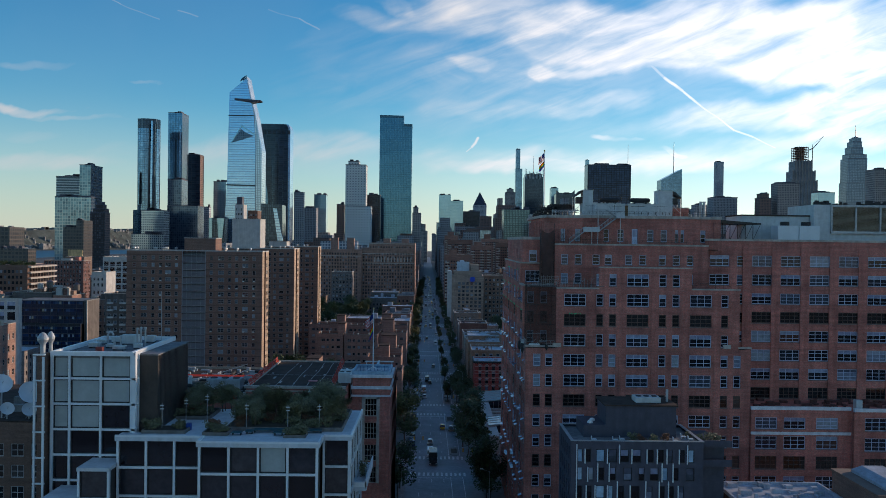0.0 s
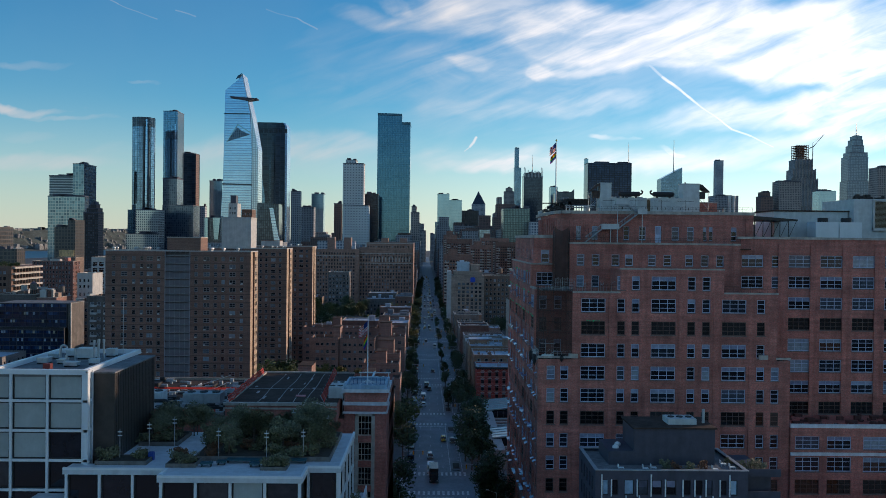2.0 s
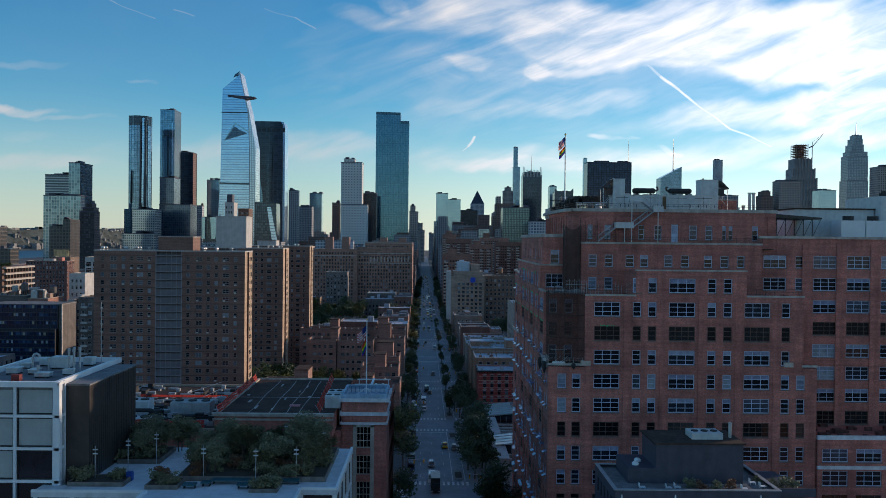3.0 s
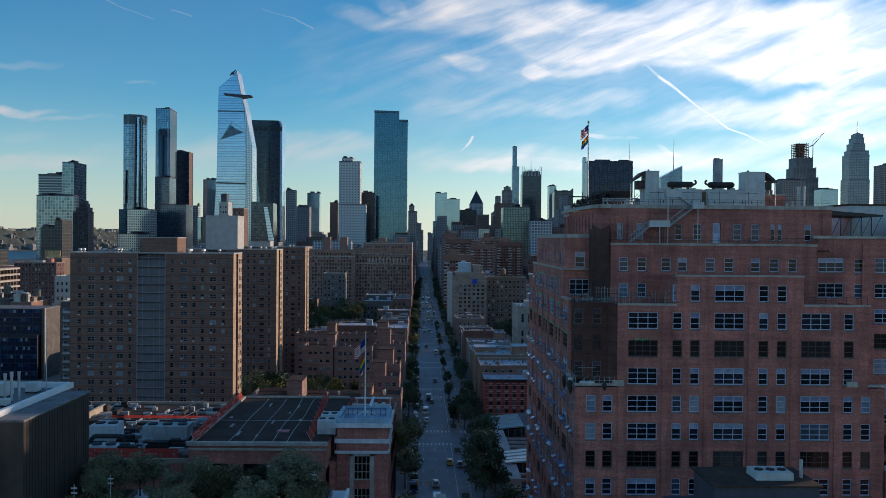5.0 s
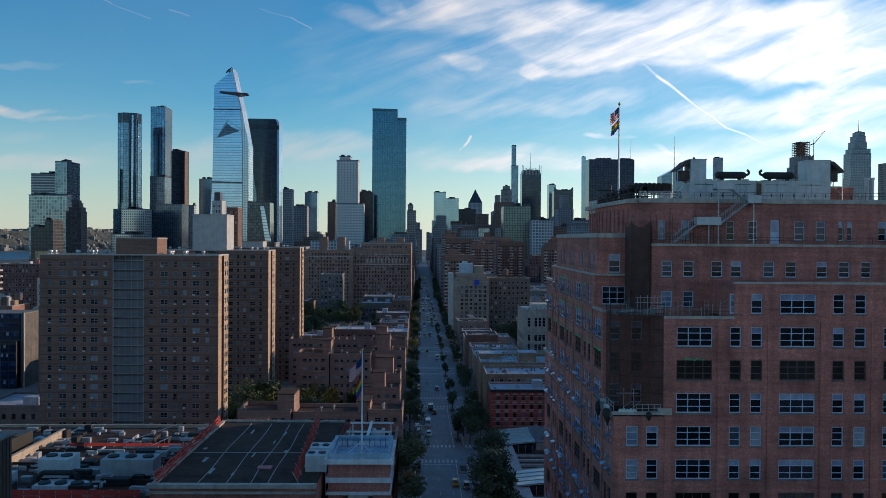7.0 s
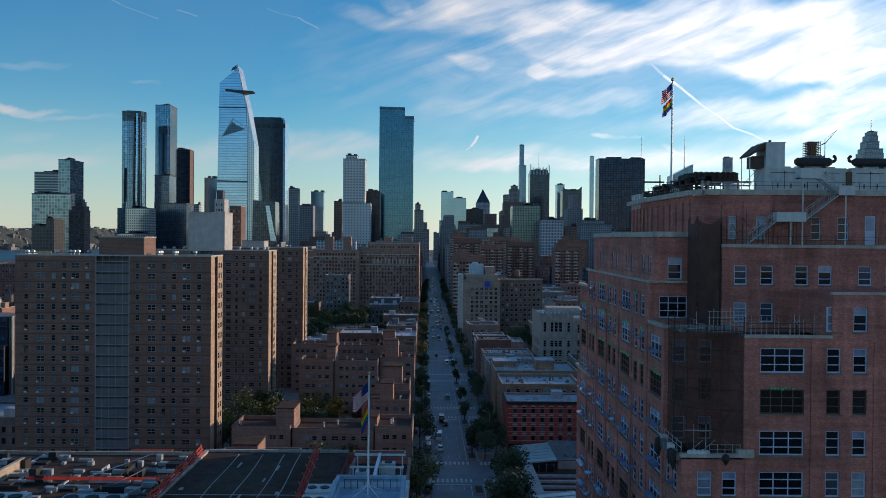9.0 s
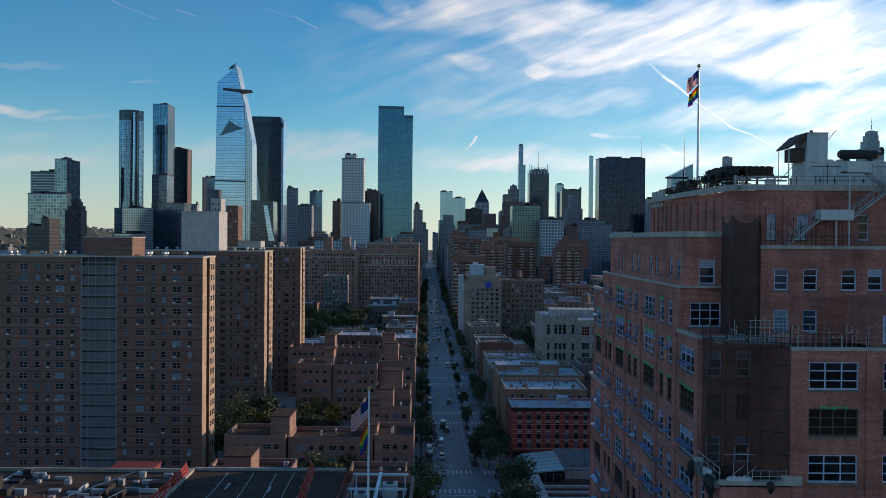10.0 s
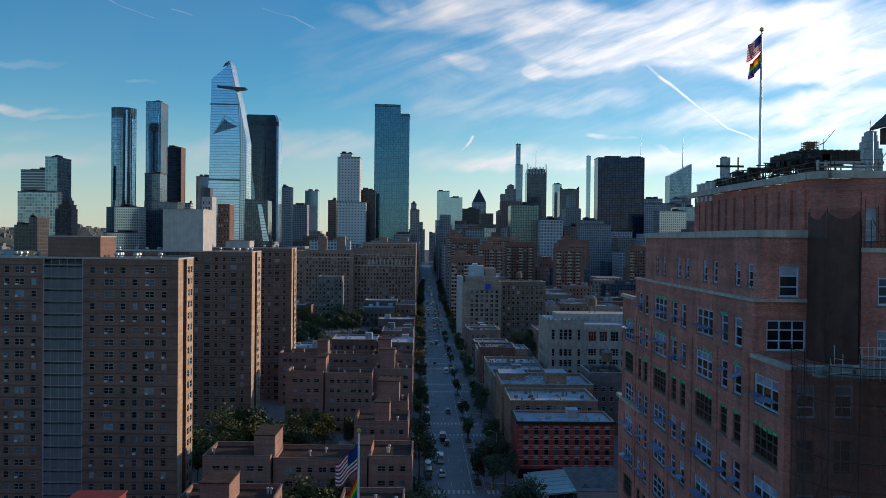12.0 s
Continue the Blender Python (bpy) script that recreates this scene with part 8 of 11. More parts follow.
def build_east():
    # long low shed: a pale front range, a ridged dark roof behind it and two glass lanterns
    glass = plain("pale_green_glass", (0.38, 0.5, 0.48), 0.25, 0.1, 2.0, bump=0.05)
    s2 = thing("low_shed", 35, 288, 0, "long low shed with pale front and dark ridged roof", "shed")
    s = Shape()
    s.box(16.0, 19.6, 250, 321, 0, 5.2)
    s.box(19.6, 52, 250, 305.5, 0, 3.2)
    s.box(26.8, 52, 305.5, 326, 0, 5.6)
    part("wall", s, STONE_WHITE, s2)
    part("front_roof", Shape().box(15.9, 19.7, 249.9, 321.1, 5.2, 5.4), CONCRETE, s2, "pale flat roof of the front range")
    part("roof", Shape().box(19.7, 52.1, 249.9, 305.5, 3.2, 3.4), ROOF_DARK, s2, "dark felt roof")
    part("roof", Shape().box(26.7, 52.2, 305.5, 326.2, 5.6, 5.9), ROOF_GREY, s2, "grey gravel roof")
    for k in range(10):
        yy = 254.5 + 4.8 * k
        part("ridge", Shape().slab([(19.9, 3.4), (19.9, 4.0), (50.0, 4.0), (50.0, 3.4)], yy, yy + 0.8), STONE_WHITE, s2)
        part("gutter", Shape().box(19.9, 50.0, yy + 1.5, yy + 1.75, 3.4, 3.6), GREY_METAL, s2)
    for k in range(7):
        s = Shape()
        s.slab([(28 + k * 3.2, 5.9), (29.2 + k * 3.2, 7.0), (30.4 + k * 3.2, 5.9)], 308, 324)
        part("skylight", s, ROOF_GREY, s2)
    for y0, y1 in ((302.5, 321.0), (263.0, 276.0)):
        sh = thing("glass_lantern", 22, y0, 3.4, "glazed lantern with a sloping pale green glass roof", "skylight", "lanterns on the low shed")
        part("wall", Shape().box(17.4, 25.6, y0 + 0.5, y1 - 0.4, 3.3, 5.6), PANE_GRID, sh, "dark glazed sides")
        part("glass_roof", Shape().slab([(16.9, 5.5), (16.9, 5.75), (26.2, 6.7), (26.2, 6.4)], y0, y1), glass, sh, "pale green glass roof")
        n = int((y1 - y0) / 3.0)
        for k in range(n + 1):
            yy = y0 + (y1 - y0 - 0.14) * k / n
            part("rib", Shape().slab([(16.85, 5.7), (16.85, 5.86), (26.25, 6.82), (26.25, 6.66)], yy, yy + 0.14), GREY_METAL, sh)
        for k in range(5):
            part("mullion", Shape().box(17.4 + k * 2.0, 17.52 + k * 2.0, y0 + 0.42, y0 + 0.5, 3.4, 5.6), GREY_METAL, sh)
    # red brick corner house with a heavy cornice
    cols = [(17.6 + k * 2.75, 18.8 + k * 2.75) for k in range(9)]
    rows = [(3.9 + 2.75 * k, 5.8 + 2.75 * k) for k in range(4)]
    b = block("red_brick_building", 16.0, 42.0, 335, 349, 15.6, BRICK_RED, ROOF_SILVER, "deep red brick corner building with stone lintels and a heavy cornice", cols, rows, "sash", WIN_BROWN, PANE, 3.0, 0.5)
    s = Shape()
    for u0, u1, z0, z1 in holes_of(cols, rows):
        s.box(u0 - 0.25, u1 + 0.25, 334.88, 335.02, z1, z1 + 0.3)
        s.box(u0 - 0.2, u1 + 0.2, 334.86, 335.02, z0 - 0.18, z0)
    for k in range(4):
        for z in (3.72 + 2.75 * k, 5.3 + 2.75 * k):
            s.box(15.95, 42.05, 334.9, 335.02, z, z + 0.12)
    for u0, u1, z0, z1 in holes_of(cols, rows):
        s.box(u0 + 0.2, u1 - 0.2, 334.86, 335.02, z1 + 0.3, z1 + 0.5)
    part("lintel", s, plain("red_sandstone", (0.5, 0.36, 0.31), 0.8, 0.15, 0.8), b, "dusky sandstone lintels and bands")
    s = Shape()
    s.box(15.4, 42.3, 334.3, 335.0, 15.2, 15.8)
    s.box(15.4, 16.0, 335, 349.2, 15.2, 15.8)
    for k in range(26):
        s.box(16 + k, 16.3 + k, 334.5, 335.0, 14.8, 15.2)
    part("cornice", s, BLACK_METAL, b, "dark pressed metal cornice")
    s = Shape()
    s.box(16.2, 41.8, 334.85, 335.02, 0.4, 2.9)
    part("shopfront", s, PANE_GRID, b, "dark shop windows")
    bulkhead(30.5, 33.5, 342, 346, 15.2, 17.2, STONE_WHITE, ROOF_SILVER, "small pale roof house")
    # tan building with two roof levels
    cols = [(17 + k * 3, 18.4 + k * 3) for k in range(8)]
    block("tan_building", 15.6, 41.0, 352, 372, 18.0, BRICK_GOLD, ROOF_SILVER, "tan brick building with a pale blue-grey roof", cols, [(3.4 * k + 1.2, 3.4 * k + 3.0) for k in range(5)], "sash", WIN_GREY, PANE, 3.2, 1.0)
    block("tan_building", 15.0, 44.0, 374, 397, 18.8, BRICK_GOLD, ROOF_SILVER, "tan brick building with a roof house and pale roof", [], [(3.4 * k + 1.2, 3.4 * k + 3.0) for k in range(5)], west=3.4, parapet=1.0)
    bulkhead(30, 36.5, 380, 388, 17.8, 21.5, BRICK_GOLD, ROOF_SILVER, "tan brick roof house")
    bulkhead(15.4, 24, 388, 396, 17.8, 20.0, BRICK_GOLD, ROOF_SILVER, "tan brick roof house")
    block("grey_building", 45.0, 57.5, 385, 402, 21.0, BRICK_CITY[2], ROOF_DARK, "grey building with a water tank on its roof", [(46.5 + 2.6 * k, 47.8 + 2.6 * k) for k in range(4)], [(3.4 * k + 1.2, 3.4 * k + 3.0) for k in range(5)])
    # old houses between the tan and the cream buildings
    rnd = random.Random(12)
    y = 408.0
    k = 0
    while y < 612:
        d = rnd.uniform(12, 20)
        if any(abs(y + d / 2 - s_) < d / 2 + 9 for s_ in STREETS):
            y += 3
            continue
        z = rnd.uniform(12, 17.5)
        x0 = AV(y) + 15.2
        w = rnd.uniform(15, 24)
        mt = rnd.choice(BRICK_CITY + [BRICK_TAN, BRICK_GOLD])
        cols = [(x0 + 1.2 + 2.7 * q, x0 + 2.3 + 2.7 * q) for q in range(int(w / 2.8) - 1)]
        block("row_house", x0, x0 + w, y, y + d, z, mt, ROOF_SILVER if k % 3 else ROOF_GREY, "old brick row building with a pale coated roof", cols, [(3.3 * q + 1.1, 3.3 * q + 2.9) for q in range(int(z / 3.4))], west=3.0, singles=y < 470)
        if rnd.random() < 0.7:
            bulkhead(x0 + w * 0.4, x0 + w * 0.4 + 3.2, y + 3, y + 7, z - 0.7, z + 2, mt, ROOF_SILVER, "small roof house on a row building")
        y += d + 0.4
        k += 1
    # white arcaded school-like building
    b = thing("white_stone_building", 52, 450, 0, "pale stone building with tall arched windows", "building")
    s = Shape()
    rows = [(4.2 * q + 2.2, 4.2 * q + 5.0) for q in range(5)]
    a_cols = [(40.2, 41.4), (43.2, 44.6), (45.0, 46.4), (46.8, 48.2), (50.4, 51.6)]
    hs = holes_of(a_cols, rows + [(25.4, 29.6)])
    wall(s, "S", 438, 38.6, 53.0, 0, 33.4, hs, 0.4)
    wall(s, "W", 38.6, 438, 466, 0, 33.4, holes_of([(441 + 3.4 * q, 442.8 + 3.4 * q) for q in range(7)], rows), 0.4)
    s.quad((53, 438, 0), (53, 466, 0), (53, 466, 33.4), (53, 438, 33.4))
    for q in range(9):
        s.box(38.6 + q * 1.78, 39.3 + q * 1.78, 437.9, 438.6, 33.4, 34.2)
    part("wall", s, STONE_BEIGE, b)
    s = Shape()
    b_cols = [(55.0 + 4.4 * q, 58.2 + 4.4 * q) for q in range(7)]
    hs2 = holes_of(b_cols, rows + [(24.8, 28.6)])
    wall(s, "S", 439.5, 53, 88, 0, 31.4, hs2, 0.4)
    part("wall", s, STONE, b)
    for h in hs:
        window(b, "S", 438, h, "sash", WIN_GREY, PANE_DIM, 0.3)
    for h in hs2:
        window(b, "S", 439.5, h, "triple", WIN_GREY, PANE_DIM, 0.3)
    s = Shape()
    for u0, u1, z0, z1 in holes_of(b_cols, [(24.8, 28.6)]):
        c = (u0 + u1) / 2
        for q in range(8):
            a0, a1 = math.pi * q / 8, math.pi * (q + 1) / 8
            r = (u1 - u0) / 2 + 0.15
            s.tube((c + r * math.cos(a0), 439.4, z1 - 0.2 + 0.8 * math.sin(a0)), (c + r * math.cos(a1), 439.4, z1 - 0.2 + 0.8 * math.sin(a1)), 0.16, 5)
    part("arch", s, STONE_BEIGE, b)
    s = Shape()
    s.box(39, 52.6, 438.5, 465.6, 32.4, 32.6)
    s.box(53, 88, 439.8, 466, 31.0, 31.5)
    part("roof", s, ROOF_SILVER, b)
    s = Shape()
    s.box(44, 80, 452, 464, 31.5, 34.6)
    part("roof_house", s, STONE, b)
    # rooftop water tanks
    for x, y, z in ((53.4, 398, 21.2), (60, 458, 35.6), (50, 650, 38.2)):
        t = thing("water_tank", x, y, z, "round wooden water tank on steel legs", "water tank", "water tanks")
        s = Shape()
        s.revolve(x, y, [(1.9, z + 1.8), (1.8, z + 5.0)], 16)
        part("tub", s, plain("tank_wood", (0.19, 0.12, 0.08), 0.85, 0.3, 0.7) if "tank_wood" not in bpy.data.materials else bpy.data.materials["tank_wood"], t)
        s = Shape()
        s.revolve(x, y, [(2.1, z + 5.0), (0.05, z + 6.5)], 16)
        part("lid", s, ROOF_GREY, t)
        s = Shape()
        for a in range(4):
            q = a * math.pi / 2 + 0.4
            s.tube((x + 1.5 * math.cos(q), y + 1.5 * math.sin(q), z - 1.0), (x + 1.5 * math.cos(q), y + 1.5 * math.sin(q), z + 1.8), 0.12, 6)
        part("leg", s, BLACK_METAL, t)
    # cream apartment building with a pale side wall
    b = thing("cream_building", 22, 640, 0, "grey-tan brick apartment building with rows of square windows", "building")
    rows = [(31.3 - 2.88 * q, 33.2 - 2.88 * q) for q in range(11)]
    cols = [(17.2 + 3.12 * q, 19.1 + 3.12 * q) for q in range(6)]
    tan = brickwork("grey_tan_brick", (0.3, 0.225, 0.18), (0.32, 0.26, 0.21), 0.18)
    s = Shape()
    hs = holes_of(cols, rows)
    wall(s, "S", 628, 12.3, 36.6, 0, 38.4, hs, 0.35)
    s.box(12.3, 36.6, 629, 656, 0, 38.3, bottom=False)
    s.box(14.0, 35.4, 630, 654, 38.3, 41.6)
    s.box(26.8, 33.2, 632, 648, 41.6, 46.8)
    part("wall", s, tan, b)
    ps = Shape()
    for q in range(7):
        ps.box(16.0 + 3.12 * q, 16.5 + 3.12 * q, 627.85, 628.02, 3, 38.4 + (0.8 if q % 2 else 0.3))
    part("pier", ps, tan, b, kind="stuff")
    s = Shape()
    s.box(9.2, 12.3, 628.4, 652, 0, 41.4)
    part("side_wall", s, STONE_WHITE, b, "blank pale side wall")
    for h in hs:
        window(b, "S", 628, h, "pair", WIN_DIM, PANE_FLAT, 0.25)
    s = Shape()
    s.box(16.6, 25.8, 634, 645, 41.6, 48.4)
    s.box(18.6, 22.0, 636, 643, 48.4, 49.6)
    part("tank_house", s, plain("pale_blue_metal", (0.4, 0.48, 0.55), 0.5, 0.15, 2.0), b, "pale blue-grey tank house")
    s = Shape()
    s.slab([(26.2, 33.9), (27.9, 33.5), (29.7, 34.0), (29.9, 36.8), (28.6, 37.4), (26.4, 37.1)], 627.3, 628.2)
    solid("blue_tarp", s, plain("bright_blue_tarp", (0.01, 0.06, 0.45), 0.6, 0.15, 1.0), "bright blue tarpaulin hung at the cream building's top", "tarp")
    block("brown_long_building", 37, 66, 640, 660, 38.0, BRICK_CITY[1], ROOF_GREY, "long brown apartment building beside the cream one", [(38.5 + 3 * q, 40.2 + 3 * q) for q in range(9)], [(3.4 * q + 3, 3.4 * q + 4.9) for q in range(10)], singles=False)


build_east()

# unseen brick blocks added behind the large loft building to keep sun off the avenue
for x0, x1, y0, y1, z in ((104, 142, 250, 306, 44), (100, 140, 326, 388, 42), (104, 146, 408, 468, 40)):
    block("sun_blocking_block", x0, x1, y0, y1, z, BRICK_CITY[0], ROOF_GREY, "unseen plain brick block added to shade the avenue", [(x0 + 1.5 + 4 * q, x0 + 4 + 4 * q) for q in range(9)], [(4 * q + 1.5, 4 * q + 4) for q in range(9)], singles=False, west=5.0)


# ---------------------------------------------------------------- west side, beyond the towers
def build_west():
    rnd = random.Random(40)
    blue = pane_glass("blue_pane", [(0.0, (0.01, 0.02, 0.06)), (0.35, (0.02, 0.05, 0.13)), (0.58, (0.05, 0.1, 0.2)), (0.74, (0.34, 0.42, 0.5)), (0.86, (0.01, 0.015, 0.03)), (0.95, (0.4, 0.4, 0.3))], 0.12, True, ior=1.35)
    navy = plain("navy_spandrel_glass", (0.012, 0.022, 0.05), 0.15, 0.2, 3.0, bump=0.0)
    dark_side = plain("dark_grey_render", (0.12, 0.105, 0.095), 0.85, 0.3, 3.0)
    # dark blue glass building in two stages
    b = thing("blue_glass_building", -195, 428, 0, "dark blue glass office building with bands of windows", "building")
    for x0, x1, y0, z0, z1 in ((-211.8, -178.7, 420.4, 20.2, 31.6), (-211.9, -179.4, 418.2, 0, 20.2)):
        s = Shape()
        s.box(x0, x1, y0, 437, z0, z1)
        part("core", s, BLACK_METAL, b)
        panes, mull, spandrel = Shape(), Shape(), Shape()
        n = int((z1 - z0) / 1.9)
        for k in range(n):
            for q in range(30):
                x, z = x0 + 0.15 + q * 1.085, z0 + 0.35 + k * 1.9
                (panes if k % 2 else spandrel).box(x, x + (1.0 if k % 2 else 1.085), y0 - 0.1, y0 - 0.04, z, z + (1.35 if k % 2 else 1.7))
        for q in range(11):
            mull.box(x0 + 0.05 + q * 3.255, x0 + 0.2 + q * 3.255, y0 - 0.3, y0, z0, z1)
        for k in range(n // 2 + 1):
            mull.box(x0, x1, y0 - 0.22, y0, z0 + k * 3.8, z0 + k * 3.8 + 0.25)
        part("pane", panes, blue, b, kind="stuff")
        part("spandrel", spandrel, navy, b, "dark navy glass spandrels", "stuff")
        part("mullion", mull, CHARCOAL, b, kind="stuff")
    s = Shape()
    s.box(-178.6, -177.6, 420.6, 437, 0, 32.2)
    part("side_wall", s, dark_side, b)
    s = Shape()
    s.box(-177.5, -177.0, 420.4, 421.2, 0, 32.2)
    part("pilaster", s, STONE, b)
    s = Shape()
    s.box(-212.0, -177.4, 420.2, 437.3, 31.6, 32.0)
    part("roof", s, ROOF_GREY, b)
    # crowded low roofs behind it
    for x0, x1, y0, y1, z, mt in ((-236, -214, 462, 486, 33.0, BRICK_CITY[2]), (-213.5, -203, 462, 480, 31.5, BRICK_CITY[0]), (-258, -238, 455, 480, 31.0, BRICK_CITY[3]), (-190, -176, 452, 468, 30.0, BRICK_CITY[1])):
        block("roof_cluster_building", x0, x1, y0, y1, z, mt, ROOF_DARK, "low brick building with a crowded roof", [(x0 + 1 + 2.6 * q, x0 + 2.3 + 2.6 * q) for q in range(int((x1 - x0 - 1) / 2.6))], [(3.4 * q + 1.2, 3.4 * q + 3) for q in range(8)], singles=False, west=3.4)
        for k in range(7):
            w, d, h = rnd.uniform(1.5, 5), rnd.uniform(1.5, 4), rnd.uniform(1.0, 4.5)
            x, y = rnd.uniform(x0 + 0.6, x1 - w - 0.6), rnd.uniform(y0 + 0.6, y1 - d - 0.6)
            s = Shape()
            s.box(x, x + w, y, y + d, z - 0.65, z + h)
            s.box(x - 0.1, x + w + 0.1, y - 0.1, y + d + 0.1, z + h, z + h + 0.2)
            solid("roof_house", s, (STONE_WHITE, BRICK_CITY[0], dark_side, BRICK_CITY[1], GREY_METAL, STONE, CHARCOAL)[k], ("small pale rendered roof house", "small red brick roof house", "dark grey roof house", "small brown brick roof house", "boxy grey roof machine", "small stone-coloured roof house", "boxy dark roof machine")[k], "roof house", "roof houses")
    # water tanks on the roofs
    for x, y, z, lab in ((-205.5, 474, 31.4, "round wooden water tank with a cone roof"), (-219, 470, 33, "round wooden water tank with a cone roof")):
        t = thing("water_tank", x, y, z, lab, "water tank", "water tanks")
        s = Shape()
        for dx in (-1.1, 1.1):
            for dy in (-1.1, 1.1):
                s.box(x + dx - 0.12, x + dx + 0.12, y + dy - 0.12, y + dy + 0.12, z - 0.65, z + 2.2)
        part("stand", s, BLACK_METAL, t)
        s = Shape()
        s.revolve(x, y, [(1.7, z + 2.2), (1.7, z + 5.6)], 14)
        part("barrel", s, plain("grey_tank_wood", (0.16, 0.14, 0.12), 0.85, 0.3, 0.6), t)
        s = Shape()
        s.revolve(x, y, [(1.85, z + 5.6), (0.05, z + 6.9)], 14)
        part("cone_roof", s, CHARCOAL, t)
    # white narrow building
    cols = [(-198.7 + 2.3 * q, -197.5 + 2.3 * q) for q in range(3)]
    block("white_building", -199.7, -191.2, 480, 494, 43.9, STONE_WHITE, ROOF_SILVER, "narrow white building with small windows", cols, [(14.5 + 4.2 * q, 16.5 + 4.2 * q) for q in range(6)] + [(39, 40.8)], "sash", WIN_GREY, PANE_DIM)
    # terraced building with pale balcony bands on its side
    b = thing("terraced_building", -258, 518, 0, "dark building with pale side balconies and a planted roof", "building")
    s = Shape()
    hs = holes_of([(-268 + 2.4 * q, -266.4 + 2.4 * q) for q in range(8)], [(3.4 * q + 1.2, 3.4 * q + 3.0) for q in range(13)])
    wall(s, "S", 500, -270, -246.7, 0, 46.7, hs, 0.3)
    s.box(-270, -246.8, 500.6, 536, 0, 46.4, bottom=False)
    part("wall", s, BRICK_DARK, b)
    p = Shape()
    for h in hs:
        joined_windows(None, p, "S", 500, h, 0.25)
    part("pane", p, PANE_FAR, b, kind="stuff")
    for k in range(12):
        z = 46.2 - 3.45 * k
        s = Shape()
        s.box(-246.7, -244.9, 501.5, 535.5, z - 1.0, z)
        part("balcony", s, STONE, b, "pale balcony band")
        s = Shape()
        for q in range(9):
            s.box(-246.7, -246.6, 503 + q * 3.6, 505.6 + q * 3.6, z - 3.2, z - 1.05)
        part("pane", s, PANE_DIM, b, kind="stuff")
    for k in range(14):
        shrub(-269 + k * 1.7, 503 + (k % 4) * 4, 46.5, rnd.uniform(1.4, 2.2), 1.9, rnd.uniform(1.6, 2.8), LEAF, "broad green shrub on a roof", 300 + k, 200, 0.4)
    # dark banded offices by the river
    band = curtain_wall("dark_banded_office", (0.025, 0.03, 0.036), (0.06, 0.065, 0.07), (0.1, 0.092, 0.085), 3.4, 3.6, 0.3, 0.2, 0.16)
    for x0, x1, y0, y1, z, lab in ((-440, -401.4, 780, 808, 72.6, "dark banded office slab by the river"), (-401.3, -374, 760, 775, 52.8, "lower dark banded office wing"), (-412.5, -404.3, 950, 975, 83, "slim dark office slab"), (-427.5, -412.6, 950, 975, 75.2, "dark office slab with a pale window grid")):
        b = thing("dark_office", (x0 + x1) / 2, (y0 + y1) / 2, 0, lab, "building", "dark offices")
        s = Shape()
        s.box(x0, x1, y0, y1, 0, z)
        part("wall", s, band, b)
        s = Shape()
        for k in range(int(z / 3.6)):
            s.box(x0 - 0.1, x1 + 0.15, y0 - 0.15, y1 + 0.1, 3.6 * k + 2.9, 3.6 * k + 3.5)
        part("spandrel", s, dark_side, b, kind="stuff")
        s = Shape()
        for k in range(5):
            a = rnd.uniform(x0, x1 - 4)
            s.box(a, a + rnd.uniform(2, 4), y0 + 2, y0 + 7, z, z + rnd.uniform(1, 3.2))
        part("roof_plant", s, CHARCOAL, b, kind="stuff")
    dk = brickwork("sooty_red_brick", (0.16, 0.07, 0.058), (0.15, 0.11, 0.1), 0.2)
    block("brick_warehouse", -331, -297.8, 700, 714, 43.9, dk, ROOF_GREY, "long dark brick warehouse with a sunlit end wall", [(-330 + 2.6 * q, -328.6 + 2.6 * q) for q in range(12)], [(3.6 * q + 1.4, 3.6 * q + 3.6) for q in range(12)], singles=False, west=2.4)
    bulkhead(-306, -303, 703, 708, 43.1, 46.8, BRICK_LOFT, ROOF_GREY, "small red roof house")
    bulkhead(-318, -311, 703, 710, 43.1, 45.6, STONE_WHITE, ROOF_GREY, "pale domed roof house")
    block("low_warehouse", -352, -332, 720, 760, 40, BRICK_CITY[0], ROOF_SILVER, "low dark brick warehouse", [(-351 + 3 * q, -349.4 + 3 * q) for q in range(6)], [(4 * q + 1.4, 4 * q + 3.8) for q in range(9)], singles=False)
    block("light_frame_building", -176, -166.5, 330, 333, 39.2, STONE_WHITE, ROOF_SILVER, "pale building with large slanting frames", [(-175.4, -172.0), (-171.0, -167.6)], [(14.4 + 4.1 * q, 17.8 + 4.1 * q) for q in range(6)], "plain", WHITE_METAL, PANE)
    block("orange_brick_house", -160, -141.6, 270, 279, 35.2, BRICK_FULTON, ROOF_GREY, "orange-brown brick building with a pale roof edge", [], [(4 * q + 2, 4 * q + 4) for q in range(8)], singles=False, west=3.0)
    bulkhead(-144.6, -142.4, 271, 273, 34.4, 36.6, STONE, STONE, "small pale roof house")
    block("grey_loft", -241.4, -223.0, 600, 630, 49.9, STONE_WHITE, ROOF_SILVER, "grey-blue loft building with wide windows", [(-240.8 + 4.5 * q, -237.2 + 4.5 * q) for q in range(4)], [(4.2 * q + 1.4, 4.2 * q + 4.7) for q in range(11)], "sash", WHITE_METAL, PANE_DIM)
    # grey block with balconies beside the first tower
    b = block("balcony_block", -152.0, -134, 380, 396, 38.4, dark_side, ROOF_DARK, "dark grey apartment block with small balconies", [(-151 + 2.9 * q, -149.4 + 2.9 * q) for q in range(6)], [(3.3 * q + 1.2, 3.3 * q + 2.9) for q in range(11)], "sash", WIN_GREY, PANE_FLAT)
    s = Shape()
